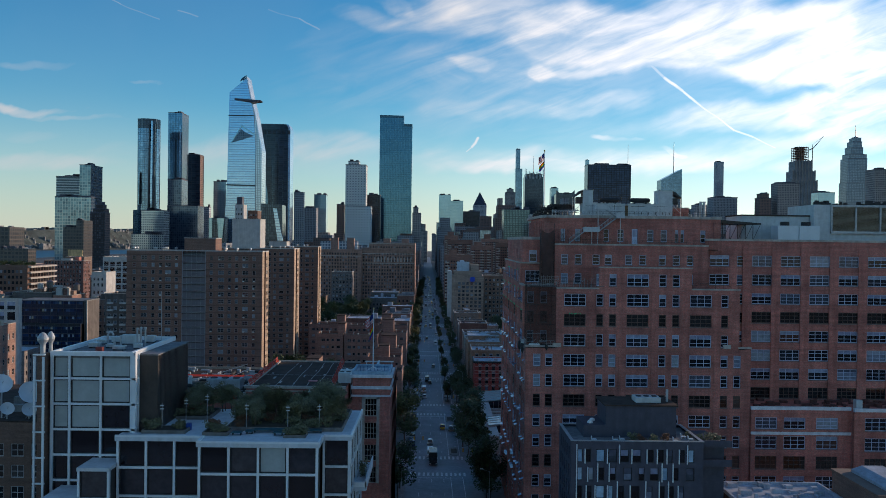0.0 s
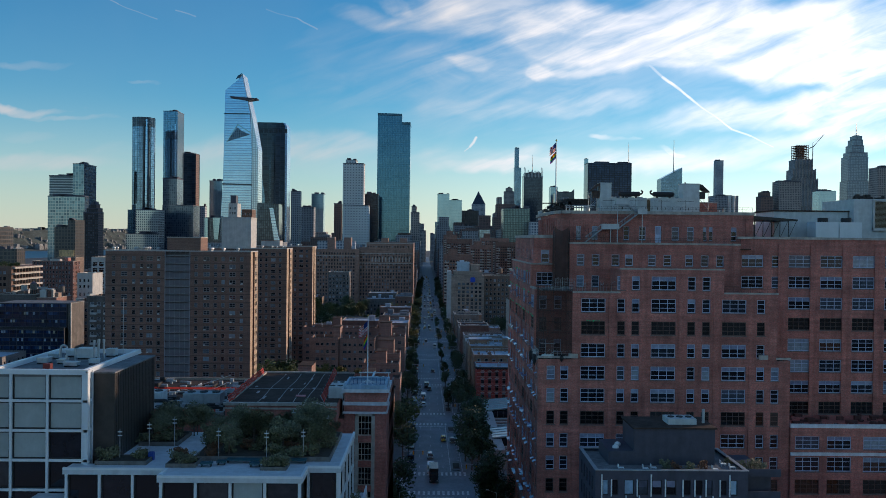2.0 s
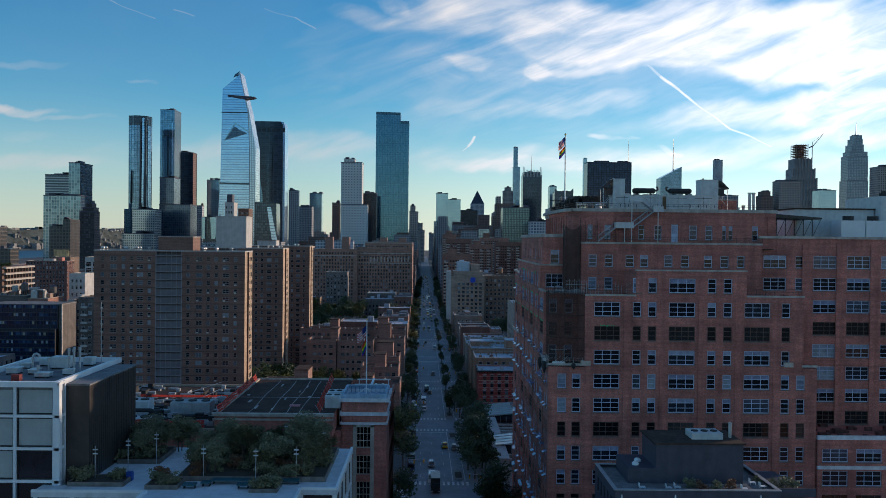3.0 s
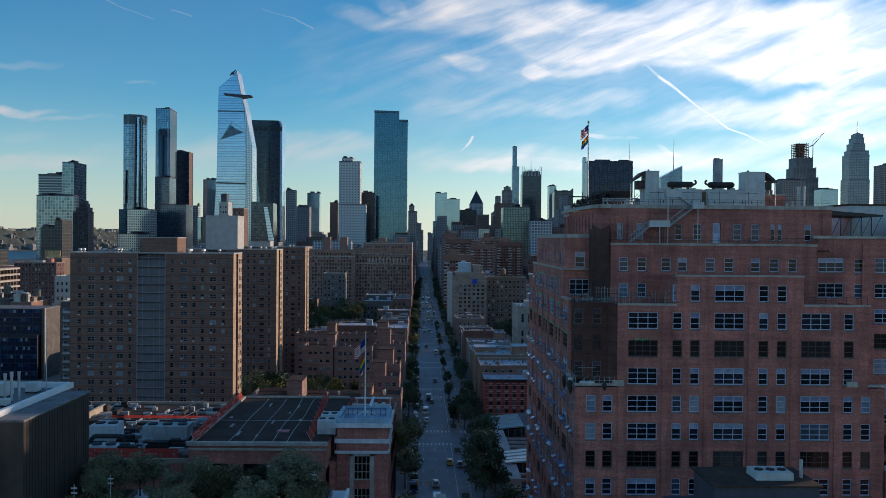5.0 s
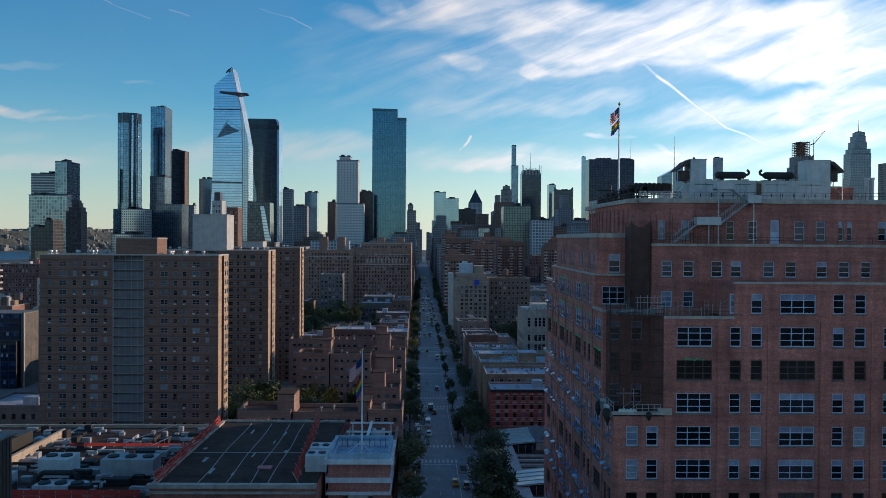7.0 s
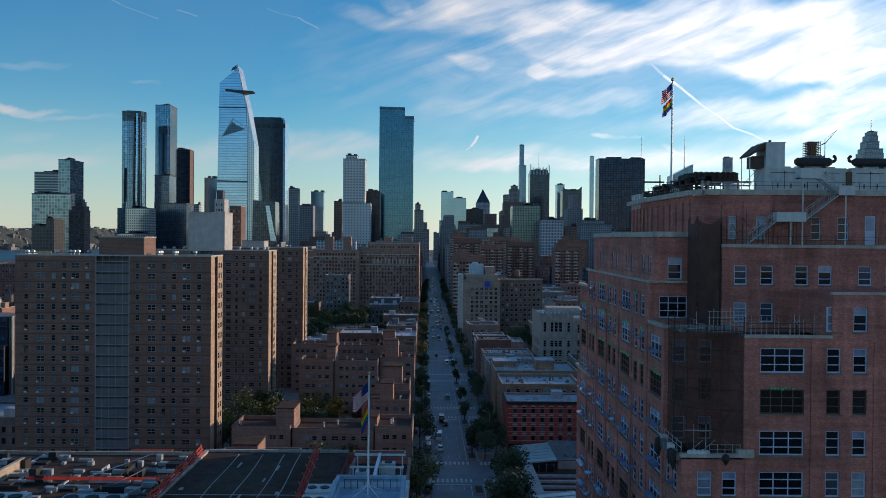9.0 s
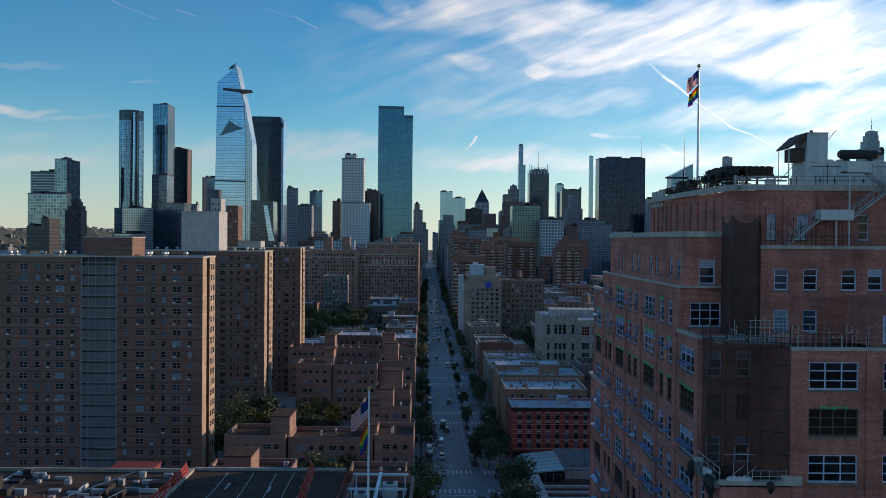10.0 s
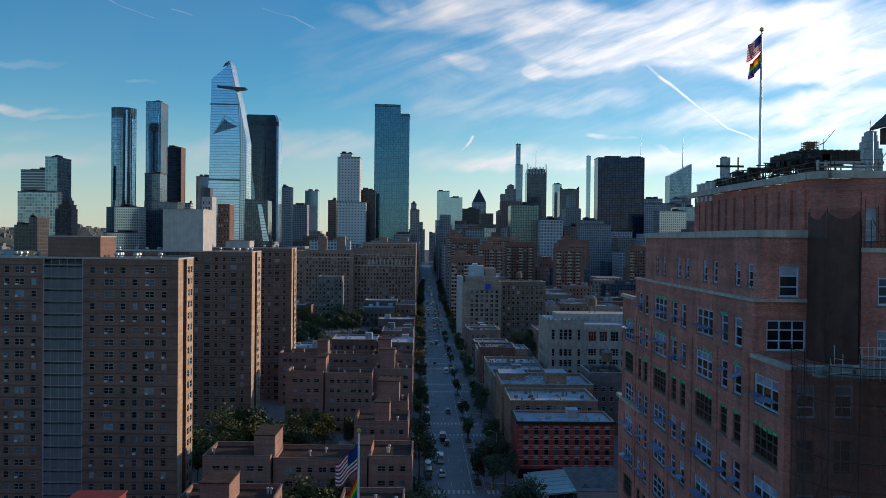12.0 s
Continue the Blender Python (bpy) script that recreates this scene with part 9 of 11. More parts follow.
    for k in range(11):
        for x in (-150.8, -145.0, -139.2):
            s.box(x, x + 2.8, 379.0, 380, 3.3 * k + 0.8, 3.3 * k + 1.6)
    part("balcony", s, GREY_METAL, b, kind="stuff")
    # rooftop billboard
    block("brown_building", -404, -384, 904, 925, 42, BRICK_CITY[1], ROOF_GREY, "brown brick building carrying a rooftop billboard", [(-403 + 3 * q, -401.5 + 3 * q) for q in range(6)], [(3.5 * q + 1, 3.5 * q + 3) for q in range(11)], singles=False)
    s = Shape()
    s.box(-402, -392.2, 905, 905.6, 43, 50)
    s.box(-391.8, -386, 905, 905.6, 43, 50)
    s.box(-400, -399.5, 905.2, 905.8, 41, 43)
    s.box(-389, -388.5, 905.2, 905.8, 41, 43)
    solid("billboard", s, plain("faded_yellow_board", (0.6, 0.42, 0.2), 0.7, 0.4, 6.0), "faded yellow rooftop billboard in two panels", "billboard")
    # buildings before the tall towers
    block("white_service_tower", -170.5, -163.2, 700, 712, 93, STONE_WHITE, ROOF_DARK, "narrow white service tower with a dark top", [(-169.8 + 2 * q, -168.6 + 2 * q) for q in range(3)], [(60 + 4 * q, 62 + 4 * q) for q in range(8)], singles=False)
    bulkhead(-169.4, -165, 702, 709, 92.2, 99.5, CHARCOAL, CHARCOAL, "black boxy cooling tower")
    block("brown_service_tower", -164.4, -155.6, 720, 735, 88.8, BRICK_DARK, ROOF_DARK, "brown brick tower behind the machine house", [(-163.8 + 2 * q, -162.6 + 2 * q) for q in range(4)], [(56 + 4 * q, 58 + 4 * q) for q in range(8)], singles=False)
    # large brick terrace far up the avenue, with pale bands and towers on top
    t = thing("brick_terrace", -70, 815, 0, "long brown brick apartment terrace with stepped top floors", "apartment building")
    bars, panes = Shape(), Shape()
    s = Shape()
    for x0, x1, y0, z in ((-112, -72, 800, 55), (-72, -20.5, 806, 57), (-66, -20.5, 816, 62), (-190, -112, 800, 54)):
        rows = [(3.2 * q + 2, 3.2 * q + 3.9) for q in range(int(z / 3.2) - 1)]
        cols = [(x0 + 1 + 2.6 * q, x0 + 2.3 + 2.6 * q) for q in range(int((x1 - x0 - 2) / 2.6))]
        hs = holes_of(cols, rows)
        wall(s, "S", y0, x0, x1, 0, z, hs, 0.25)
        for h in hs:
            joined_windows(None, panes, "S", y0, h, 0.2)
        s.box(x0, x1, y0 + 0.6, 850, 0, z - 0.2, bottom=False)
    es = holes_of([(802 + 4 * q, 803.5 + 4 * q) for q in range(11)], [(3.2 * q + 2, 3.2 * q + 3.9) for q in range(16)])
    wall(s, "E", -20.4, 801, 850, 0, 57, es, 0.25)
    for h in es:
        joined_windows(None, panes, "E", -20.4, h, 0.2)
    part("wall", s, brickwork("terrace_brick", (0.3, 0.18, 0.135), (0.25, 0.18, 0.15), 0.25), t)
    part("pane", panes, pane_glass("terrace_pane", [(0.0, (0.04, 0.04, 0.045)), (0.5, (0.09, 0.09, 0.1)), (0.8, (0.25, 0.26, 0.28))], 0.2, True, ior=1.2), t, kind="stuff")
    band = Shape()
    for x0, x1, y0, zz in ((-72, -20.5, 806, 41.6), (-72, -20.5, 806, 50.8), (-66, -20.5, 816, 60.6), (-112, -72, 800, 48.4), (-190, -112, 800, 47.8)):
        band.box(x0, x1, y0 - 0.25, y0 + 0.02, zz, zz + 0.7)
    for q in range(12):
        band.box(-60 + q * 3.2, -58.9 + q * 3.2, 805.7, 806.02, 43.2, 47.6)
    part("band", band, STONE, t, "pale terracotta bands", "stuff")
    for x in (-104, -88, -52, -34):
        bulkhead(x, x + 7, 818, 826, 54.8 if x < -72 else 61.8, 66.0, BRICK_FULTON, STONE, "brick tank house on the long terrace")
    block("blue_balcony_block", -92, -74, 730, 746, 36, BRICK_CITY[2], ROOF_SILVER, "grey apartment block with blue-grey balconies", [(-91 + 3 * q, -89.2 + 3 * q) for q in range(6)], [(3 * q + 2, 3 * q + 3.8) for q in range(11)], singles=False)


build_west()

# ---------------------------------------------------------------- far towers
GLASS_BLUE = curtain_wall("blue_grey_glass", (0.14, 0.23, 0.32), (0.23, 0.34, 0.46), (0.05, 0.09, 0.13), 3.0, 4.0, 0.08, 0.75)
GLASS_PALE = curtain_wall("pale_striped_glass", (0.38, 0.52, 0.68), (0.44, 0.58, 0.74), (0.24, 0.34, 0.48), 400.0, 4.4, 0.12, 0.75, 0.15)
GLASS_TEAL = curtain_wall("teal_glass", (0.07, 0.17, 0.25), (0.095, 0.21, 0.3), (0.045, 0.12, 0.18), 3.0, 4.1, 0.1, 0.72, 0.07)
GLASS_SKY = curtain_wall("pale_sky_glass", (0.3, 0.46, 0.55), (0.36, 0.52, 0.6), (0.2, 0.32, 0.4), 3.0, 4.1, 0.12, 0.7, 0.06)
BANDED = curtain_wall("white_banded_flats", (0.07, 0.1, 0.11), (0.14, 0.18, 0.19), (0.5, 0.53, 0.52), 500.0, 4.2, 0.3, 0.2, 0.22)
GRID_NAVY = curtain_wall("navy_glass_pale_grid", (0.012, 0.034, 0.07), (0.03, 0.07, 0.12), (0.1, 0.13, 0.16), 4.6, 4.6, 0.25, 0.15, 0.1)
GRID_PALE = curtain_wall("pale_glass_fine_grid", (0.07, 0.13, 0.18), (0.2, 0.32, 0.38), (0.36, 0.42, 0.45), 4.2, 4.6, 0.1, 0.5, 0.09)
GRID_LIGHT = curtain_wall("dark_glass_white_lattice", (0.06, 0.1, 0.14), (0.13, 0.19, 0.25), (0.52, 0.56, 0.58), 3.4, 4.0, 0.15, 0.5, 0.22)
RIBBED = curtain_wall("ribbed_slate_glass", (0.03, 0.05, 0.085), (0.09, 0.125, 0.175), (0.13, 0.16, 0.21), 3.4, 4.2, 0.15, 0.5, 0.1)
GLASS_DARK = curtain_wall("dark_glass", (0.03, 0.048, 0.075), (0.07, 0.1, 0.14), (0.025, 0.034, 0.048), 3.0, 4.2, 0.1, 0.5)
GLASS_SHADE = curtain_wall("black_blue_glass", (0.01, 0.018, 0.034), (0.022, 0.04, 0.07), (0.05, 0.06, 0.075), 9.0, 4.4, 0.12, 0.15, 0.05)
GLASS_BLACK = curtain_wall("black_slab_glass", (0.016, 0.022, 0.034), (0.028, 0.036, 0.055), (0.008, 0.01, 0.014), 6.0, 3.8, 0.25, 0.3)
GLASS_NAVY = curtain_wall("navy_slab_glass", (0.014, 0.026, 0.055), (0.03, 0.05, 0.1), (0.007, 0.012, 0.025), 5.0, 4.2, 0.1, 0.6, 0.12)
GLASS_GREEN = curtain_wall("green_glass", (0.11, 0.19, 0.2), (0.17, 0.26, 0.27), (0.05, 0.085, 0.095), 2.4, 3.6, 0.2, 0.5, 0.14)
# far masonry is lightened and cooled, with distance haze put into its colours
MASONRY = curtain_wall("far_masonry", (0.07, 0.07, 0.075), (0.16, 0.155, 0.155), (0.35, 0.31, 0.285), 3.8, 4.0, 0.8, 0.0, 0.2)
MASONRY_RED = curtain_wall("far_red_masonry", (0.05, 0.042, 0.042), (0.12, 0.095, 0.09), (0.22, 0.135, 0.112), 3.6, 3.6, 0.8, 0.0, 0.2)
MASONRY_GREY = curtain_wall("far_grey_masonry", (0.06, 0.07, 0.085), (0.14, 0.155, 0.175), (0.29, 0.3, 0.315), 3.6, 4.0, 0.7, 0.0, 0.19)
MASONRY_WHITE = curtain_wall("far_white_masonry", (0.07, 0.1, 0.14), (0.16, 0.2, 0.25), (0.46, 0.48, 0.5), 4.2, 4.2, 0.7, 0.0, 0.2)

SPIRE_GLASS = curtain_wall("banded_slate_glass", (0.16, 0.21, 0.27), (0.22, 0.28, 0.34), (0.1, 0.13, 0.17), 5.0, 5.0, 0.2, 0.5, 0.14)
MASONRY_PALE = curtain_wall("far_pale_masonry", (0.1, 0.12, 0.14), (0.16, 0.18, 0.2), (0.6, 0.63, 0.62), 4.8, 4.4, 0.7, 0.0, 0.36)
MASONRY_DARK = curtain_wall("far_dark_masonry", (0.02, 0.02, 0.026), (0.1, 0.1, 0.11), (0.05, 0.036, 0.034), 3.4, 3.6, 0.8, 0.0, 0.2)


def far_tower(label, mt, tiers, y, depth, extras=(), name="skyscraper", east=None):
    """Tiers are (x0, x1, top); each stands on the one before. The east material paints that side's light or shade."""
    t = thing(name, (tiers[0][0] + tiers[0][1]) / 2, y, 0, label, "skyscraper" if name == "skyscraper" else "building")
    z = 0.0
    for k, (x0, x1, top) in enumerate(tiers):
        s = Shape()
        g = k * 1.5
        s.box(x0, x1, y + g, y + depth - g, z, top)
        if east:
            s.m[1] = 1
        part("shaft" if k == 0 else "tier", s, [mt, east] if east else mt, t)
        c = Shape()
        c.box(x0 - 0.3, x1 + 0.3, y + g - 0.3, y + depth - g + 0.3, top, top + 1.2)
        part("cap", c, CHARCOAL, t)
        z = top
    rnd = random.Random(int(abs(tiers[0][0])))
    x0, x1, top = tiers[-1]
    r = Shape()
    for k in range(3):
        w = (x1 - x0) * rnd.uniform(0.15, 0.35)
        a = rnd.uniform(x0, x1 - w)
        r.box(a, a + w, y + depth * 0.3, y + depth * 0.7, top + 1.2, top + 1.2 + rnd.uniform(1.5, 4.5))
    part("plant_room", r, CHARCOAL, t)
    for p, q, rad in extras:
        m = Shape()
        m.tube(p, q, rad, 6, rad * 0.3)
        part("mast", m, GREY_METAL, t)
    return t


# east sides take darker or sun-browned materials, painting how light falls on them
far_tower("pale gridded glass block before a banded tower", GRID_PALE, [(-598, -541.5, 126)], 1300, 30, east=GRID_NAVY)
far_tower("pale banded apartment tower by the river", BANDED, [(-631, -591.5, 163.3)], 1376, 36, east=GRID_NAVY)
far_tower("blue-grey apartment tower by the river with a side toned as shaded", GRID_PALE, [(-568.4, -551, 178)], 1320, 47, east=GRID_NAVY)
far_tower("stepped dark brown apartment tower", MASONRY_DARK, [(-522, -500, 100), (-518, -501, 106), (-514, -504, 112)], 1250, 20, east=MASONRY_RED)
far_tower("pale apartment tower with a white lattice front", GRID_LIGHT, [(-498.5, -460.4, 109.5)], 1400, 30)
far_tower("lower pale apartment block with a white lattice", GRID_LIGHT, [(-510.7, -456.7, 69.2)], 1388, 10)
far_tower("dark glass tower with a side toned as sunlit brown", GLASS_SHADE, [(-498, -467, 228)], 1636, 26, east=MASONRY_RED)

far_tower("slender glass tower rising from a broad dark base", RIBBED, [(-487.2, -432, 121.8), (-487.2, -462, 169.5)], 1500, 40)
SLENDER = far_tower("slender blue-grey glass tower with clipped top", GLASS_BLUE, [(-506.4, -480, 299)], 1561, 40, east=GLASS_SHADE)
far_tower("pale office tower behind the others", GLASS_SKY, [(-457.6, -432, 180)], 1700, 30)
far_tower("small pale stone tower with a dark cap", MASONRY_WHITE, [(-450, -439, 124)], 1600, 14)
LOW_GLASS = far_tower("low dark glass block before the slanting tower", GLASS_DARK, [(-397, -370.8, 99)], 1452, 20)
far_tower("slim dark masonry apartment tower", MASONRY_GREY, [(-258, -242, 149)], 1500, 20)
far_tower("pale glass tower far up the avenue", GLASS_SKY, [(-295, -266, 172)], 2000, 30)
far_tower("grey office block with many windows", MASONRY_GREY, [(-306, -275, 136)], 1900, 30)
far_tower("white gridded apartment tower", MASONRY_PALE, [(-156.5, -112.5, 122), (-156.5, -121.2, 193), (-152, -134, 199)], 1421, 32)
far_tower("dark brown apartment slab behind others", MASONRY_RED, [(-178, -166, 127)], 1480, 24)
far_tower("dark grey glass office slab", GLASS_BLACK, [(-125.5, -101, 145)], 1490, 24)
far_tower("brown setback building at the avenue", MASONRY, [(-41.4, -27, 112), (-40, -32, 122)], 1450, 60)
far_tower("pale glass tower with a round top", GLASS_SKY, [(8.3, 41.4, 192)], 2300, 34)
far_tower("pale glass office slab tower", GLASS_SKY, [(41.6, 76.3, 176)], 2310, 34)
far_tower("dark slab-shaped office block", GLASS_BLACK, [(72, 128, 150)], 2400, 34)
far_tower("brown stone tower with setbacks", MASONRY, [(228, 259.5, 225), (234, 254, 236)], 2700, 34)
far_tower("very slender pale blue tower", GLASS_BLUE, [(289.5, 314, 330), (291, 306, 401)], 3010, 26)
far_tower("grey screened office tower with a thin mast", GLASS_DARK, [(251, 304, 248), (254, 301, 256)], 2336, 46, [((276.5, 2350, 256), (276.5, 2350, 309), 1.2)])
far_tower("pale glass office slab behind a notched tower", GLASS_SKY, [(350, 371, 228)], 2500, 40)
HORNED = far_tower("dark office tower with a notched top", GLASS_DARK, [(350, 404, 205)], 2400, 40)
far_tower("broad black glass slab tower", GLASS_NAVY, [(295, 380, 216)], 1608, 34, [((381, 1640, 200), (381, 1640, 262), 0.8)])
far_tower("very slender pale shaft behind the black slab", GLASS_SKY, [(652, 668, 424)], 3600, 18)
far_tower("grey stone block before the black slab", MASONRY_GREY, [(238, 292, 92), (246, 280, 99)], 1480, 30)
far_tower("pale gridded office block beside the black slab", GRID_LIGHT, [(378, 424, 116)], 1500, 30)
far_tower("pale stone office tower beyond the black slab", MASONRY_WHITE, [(402, 448, 138), (410, 440, 147)], 1700, 30)
far_tower("blue glass office block beside the black slab", GLASS_BLUE, [(424, 462, 126)], 1560, 30)
far_tower("very slender square tower with a window grid", MASONRY_WHITE, [(1123, 1153, 394)], 3300, 28)
far_tower("broad grey stone office block with many windows", MASONRY_GREY, [(673, 733, 178)], 2000, 40)
far_tower("tall glass tower with stepped shoulders and a spire", SPIRE_GLASS, [(1289, 1355, 262), (1292, 1354, 338), (1297, 1353, 352), (1304, 1342, 374), (1310, 1339, 392), (1316, 1337, 404)], 2580, 50, [((1327, 2605, 404), (1327, 2605, 446), 2.0)])
far_tower("brown stone masonry office tower", MASONRY, [(801, 836, 204)], 1500, 34)
far_tower("pale glass office tower", GLASS_SKY, [(1023, 1068, 206)], 2200, 40)
far_tower("grey-brown gridded apartment tower before a stepped one", MASONRY, [(790, 840, 207)], 1900, 40)
far_tower("brown brick tower with a crane", MASONRY_RED, [(748, 775, 172), (752, 770, 182)], 1900, 30)
far_tower("green glass office slab", GLASS_GREEN, [(107, 148, 115)], 1300, 40)
far_tower("blue and white gridded office block", MASONRY_WHITE, [(144, 174.5, 93)], 1250, 30)
far_tower("orange-brown brick apartment tower", MASONRY_RED, [(178, 196, 84)], 1260, 24)


def build_landmarks():
    # pale leaning facets before the slanting tower
    for k, (a, c) in enumerate(((-397.6, -391.7), (-383, -371))):
        s = Shape()
        s.slab([(a + 2 * k, 62), (c - 3 * k, 62), (c, 99.5), (a, 99.5)], 1448.5, 1451)
        part("facet", s, GLASS_SKY, LOW_GLASS, "pale leaning glass facet")
    # teal glass tower at the avenue
    t = thing("skyscraper", -77, 1575, 0, "tall flat-fronted teal glass tower beside the avenue", "skyscraper")
    s = Shape()
    s.slab([(-108, 0), (-47, 0), (-46.5, 282), (-62, 283), (-62.4, 298), (-107.3, 299)], 1556, 1600)
    part("shaft", s, GLASS_TEAL, t)
    s = Shape()
    s.slab([(-107.5, 296), (-62.4, 295.5), (-62.2, 299), (-107.5, 300)], 1554.5, 1600.5)
    s.box(-62.3, -46.3, 1554.5, 1600.5, 279.5, 283.5)
    part("crown", s, curtain_wall("teal_crown", (0.06, 0.13, 0.18), (0.075, 0.15, 0.2), (0.045, 0.1, 0.14), 2.0, 8.0, 0.2, 0.5), t)
    # slanted glass tower with an observation deck
    t = thing("skyscraper", -348, 1510, 0, "tall slanting pale glass tower with a jutting observation deck", "skyscraper")
    s = Shape()
    s.slab([(-386, 0), (-326, 0), (-326.5, 224), (-330, 287), (-336, 316), (-344.3, 352), (-374, 327), (-375, 283), (-377, 165)], 1490, 1520)
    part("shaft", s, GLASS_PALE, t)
    # lighter glass paints the sun onto this east facet
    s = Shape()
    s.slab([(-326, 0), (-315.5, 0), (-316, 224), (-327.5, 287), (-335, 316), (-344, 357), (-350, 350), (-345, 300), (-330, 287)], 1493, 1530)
    part("east_facet", s, curtain_wall("sunlit_facet", (0.62, 0.7, 0.76), (0.72, 0.8, 0.86), (0.3, 0.35, 0.4), 3.0, 4.2, 0.2, 0.7, 0.2), t)
    s = Shape()
    s.slab([(-364, 316), (-316.8, 313), (-318, 311.6), (-334, 309), (-364, 313.5)], 1486, 1505)
    part("deck", s, CHARCOAL, t, "dark triangular observation deck")
    # a dark plate on the front stands in for the shade of a recess
    s = Shape()
    s.slab([(-368, 237), (-352, 261), (-344, 255), (-330, 249)], 1488.8, 1491)
    part("notch", s, RIBBED, t, "dark triangular plate painting a shaded notch")
    s = Shape()
    s.slab([(-369, 236), (-351.5, 265), (-327, 250), (-327, 252.5), (-351.5, 268), (-371, 236)], 1488.4, 1491)
    part("notch_edge", s, GLASS_SKY, t, "pale edge of the notch")
    for poly in ([(-375.5, 286.5), (-329.5, 286.5), (-329.5, 284.6), (-375.5, 284.6)], [(-378, 162), (-326, 161), (-326, 158.5), (-378, 159.5)], [(-355, 347), (-349, 350), (-343.8, 358), (-352, 352.5)]):
        s = Shape()
        s.slab(poly, 1489, 1491)
        part("band", s, GLASS_DARK, t)
    # dark and pale strips put folded reflections onto the clipped slender tower
    for a, c, z0, z1, mt in ((-493.5, -490.5, 172, 250, GLASS_DARK), (-484.5, -482.8, 170, 276, GLASS_PALE)):
        s = Shape()
        s.slab([(a, z0), (c, z0), (c, z1), (a, z1)], 1559.4, 1561.2)
        part("fold", s, mt, SLENDER)
    # dark neighbour with a leaning edge
    t = thing("skyscraper", -335, 1750, 0, "dark navy glass tower with a leaning side and bright edge", "skyscraper")
    s = Shape()
    s.slab([(-352, 0), (-311, 0), (-311.6, 298), (-316, 305), (-368, 305.4), (-374, 299), (-352, 150)], 1734, 1775)
    part("shaft", s, GLASS_SHADE, t)
    # lighter patches paint blue reflections onto the dark front
    for a, c, z0, z1 in ((-347, -338, 110, 236), (-334, -331, 120, 280), (-326, -318, 90, 190)):
        s = Shape()
        s.slab([(a, z0), (c, z0), (c - 2, z1), (a + 3, z1)], 1733.6, 1734.4)
        part("fold", s, GLASS_DARK, t)
    # pale glass on the east edge paints it as lit
    s = Shape()
    s.slab([(-311, 0), (-307, 0), (-307.6, 296), (-311, 304), (-316, 305), (-311.6, 298)], 1736, 1775)
    part("edge", s, GLASS_PALE, t)
    s = Shape()
    for k in range(6):
        x = -364 + k * 10
        s.box(x, x + 7, 1733, 1734.5, 284, 292)
    part("crown_opening", s, GLASS_BLACK, t)
    s = Shape()
    s.slab([(-374, 299), (-352, 150), (-352, 100), (-358, 100), (-377, 290)], 1733.2, 1735)
    part("leaning_face", s, GLASS_BLUE, t)
    # wedge-shaped low tower before it
    t = thing("skyscraper", -258, 1310, 0, "low glass tower with a bright tilted wedge", "skyscraper")
    s = Shape()
    s.slab([(-276, 0), (-240, 0), (-242, 118), (-275, 120)], 1300, 1330)
    part("shaft", s, GLASS_DARK, t)
    s = Shape()
    s.slab([(-256, 112), (-250, 112), (-240, 60), (-248, 60)], 1298, 1300)
    part("wedge", s, GLASS_PALE, t)
    # rounded tower with bundled corners
    t = thing("skyscraper", -510, 1470, 0, "rounded dark blue glass tower with bundled corners", "skyscraper")
    s = Shape()
    ring = []
    for q in range(40):
        a = 2 * math.pi * q / 40
        r = 19.0 / (abs(math.cos(a)) ** 3.2 + abs(math.sin(a)) ** 3.2) ** (1 / 3.2)
        r *= 0.9 if q % 10 in (5, 6) else 1.0
        ring.append((-510.5 + r * math.cos(a + 0.25), 1470 + r * math.sin(a + 0.25)))
    s.prism(ring, 110, 271)
    part("shaft", s, GLASS_BLUE, t)
    # black and pale strips imitate the folded reflections in the rounded front
    for a, c, z0, z1, mt in ((-500.5, -497.5, 122, 268, GLASS_PALE), (-504.5, -501.8, 110, 262, GLASS_BLACK), (-519.8, -518.4, 122, 178, GLASS_BLACK), (-496.0, -493.5, 110, 262, GLASS_BLACK)):
        s = Shape()
        s.slab([(a, z0), (c, z0), (c + 0.6, z1), (a + 0.8, z1)], 1448.0, 1452)
        part("fold", s, mt, t)
    s = Shape()
    s.box(-531, -490, 1451, 1489, 0, 112)
    part("base", s, GLASS_BLUE, t)
    s = Shape()
    s.prism(ring, 256, 272.5, scale=1.01)
    part("crown", s, GLASS_DARK, t)
    # tower with a pyramid roof
    t = thing("skyscraper", 150, 2820, 0, "brown masonry tower with a dark pyramid roof", "skyscraper")
    s = Shape()
    s.box(127.7, 172, 2800, 2844, 0, 188)
    part("shaft", s, MASONRY_WHITE, t)
    s = Shape()
    s.prism([(128, 2800), (172, 2800), (172, 2844), (128, 2844)], 188, 232, scale=0.03)
    part("pyramid_roof", s, GLASS_DARK, t, "dark green-grey pyramid roof")
    # crystal tower with a slanted top and spire
    t = thing("skyscraper", 671, 2370, 0, "faceted glass tower with a slanted top and a tall spire", "skyscraper")
    s = Shape()
    s.slab([(641, 0), (702, 0), (701.5, 278), (690, 272), (642, 246)], 2350, 2395)
    part("shaft", s, GLASS_BLUE, t)
    s = Shape()
    s.tube((683, 2370, 262), (683, 2370, 358), 1.8, 6, 0.5)
    part("spire", s, GREY_METAL, t)
    # setback stone tower with a scaffolded top and a crane
    t = thing("skyscraper", 1342, 3020, 0, "stepped stone tower with scaffolding round its top", "skyscraper")
    z = 0
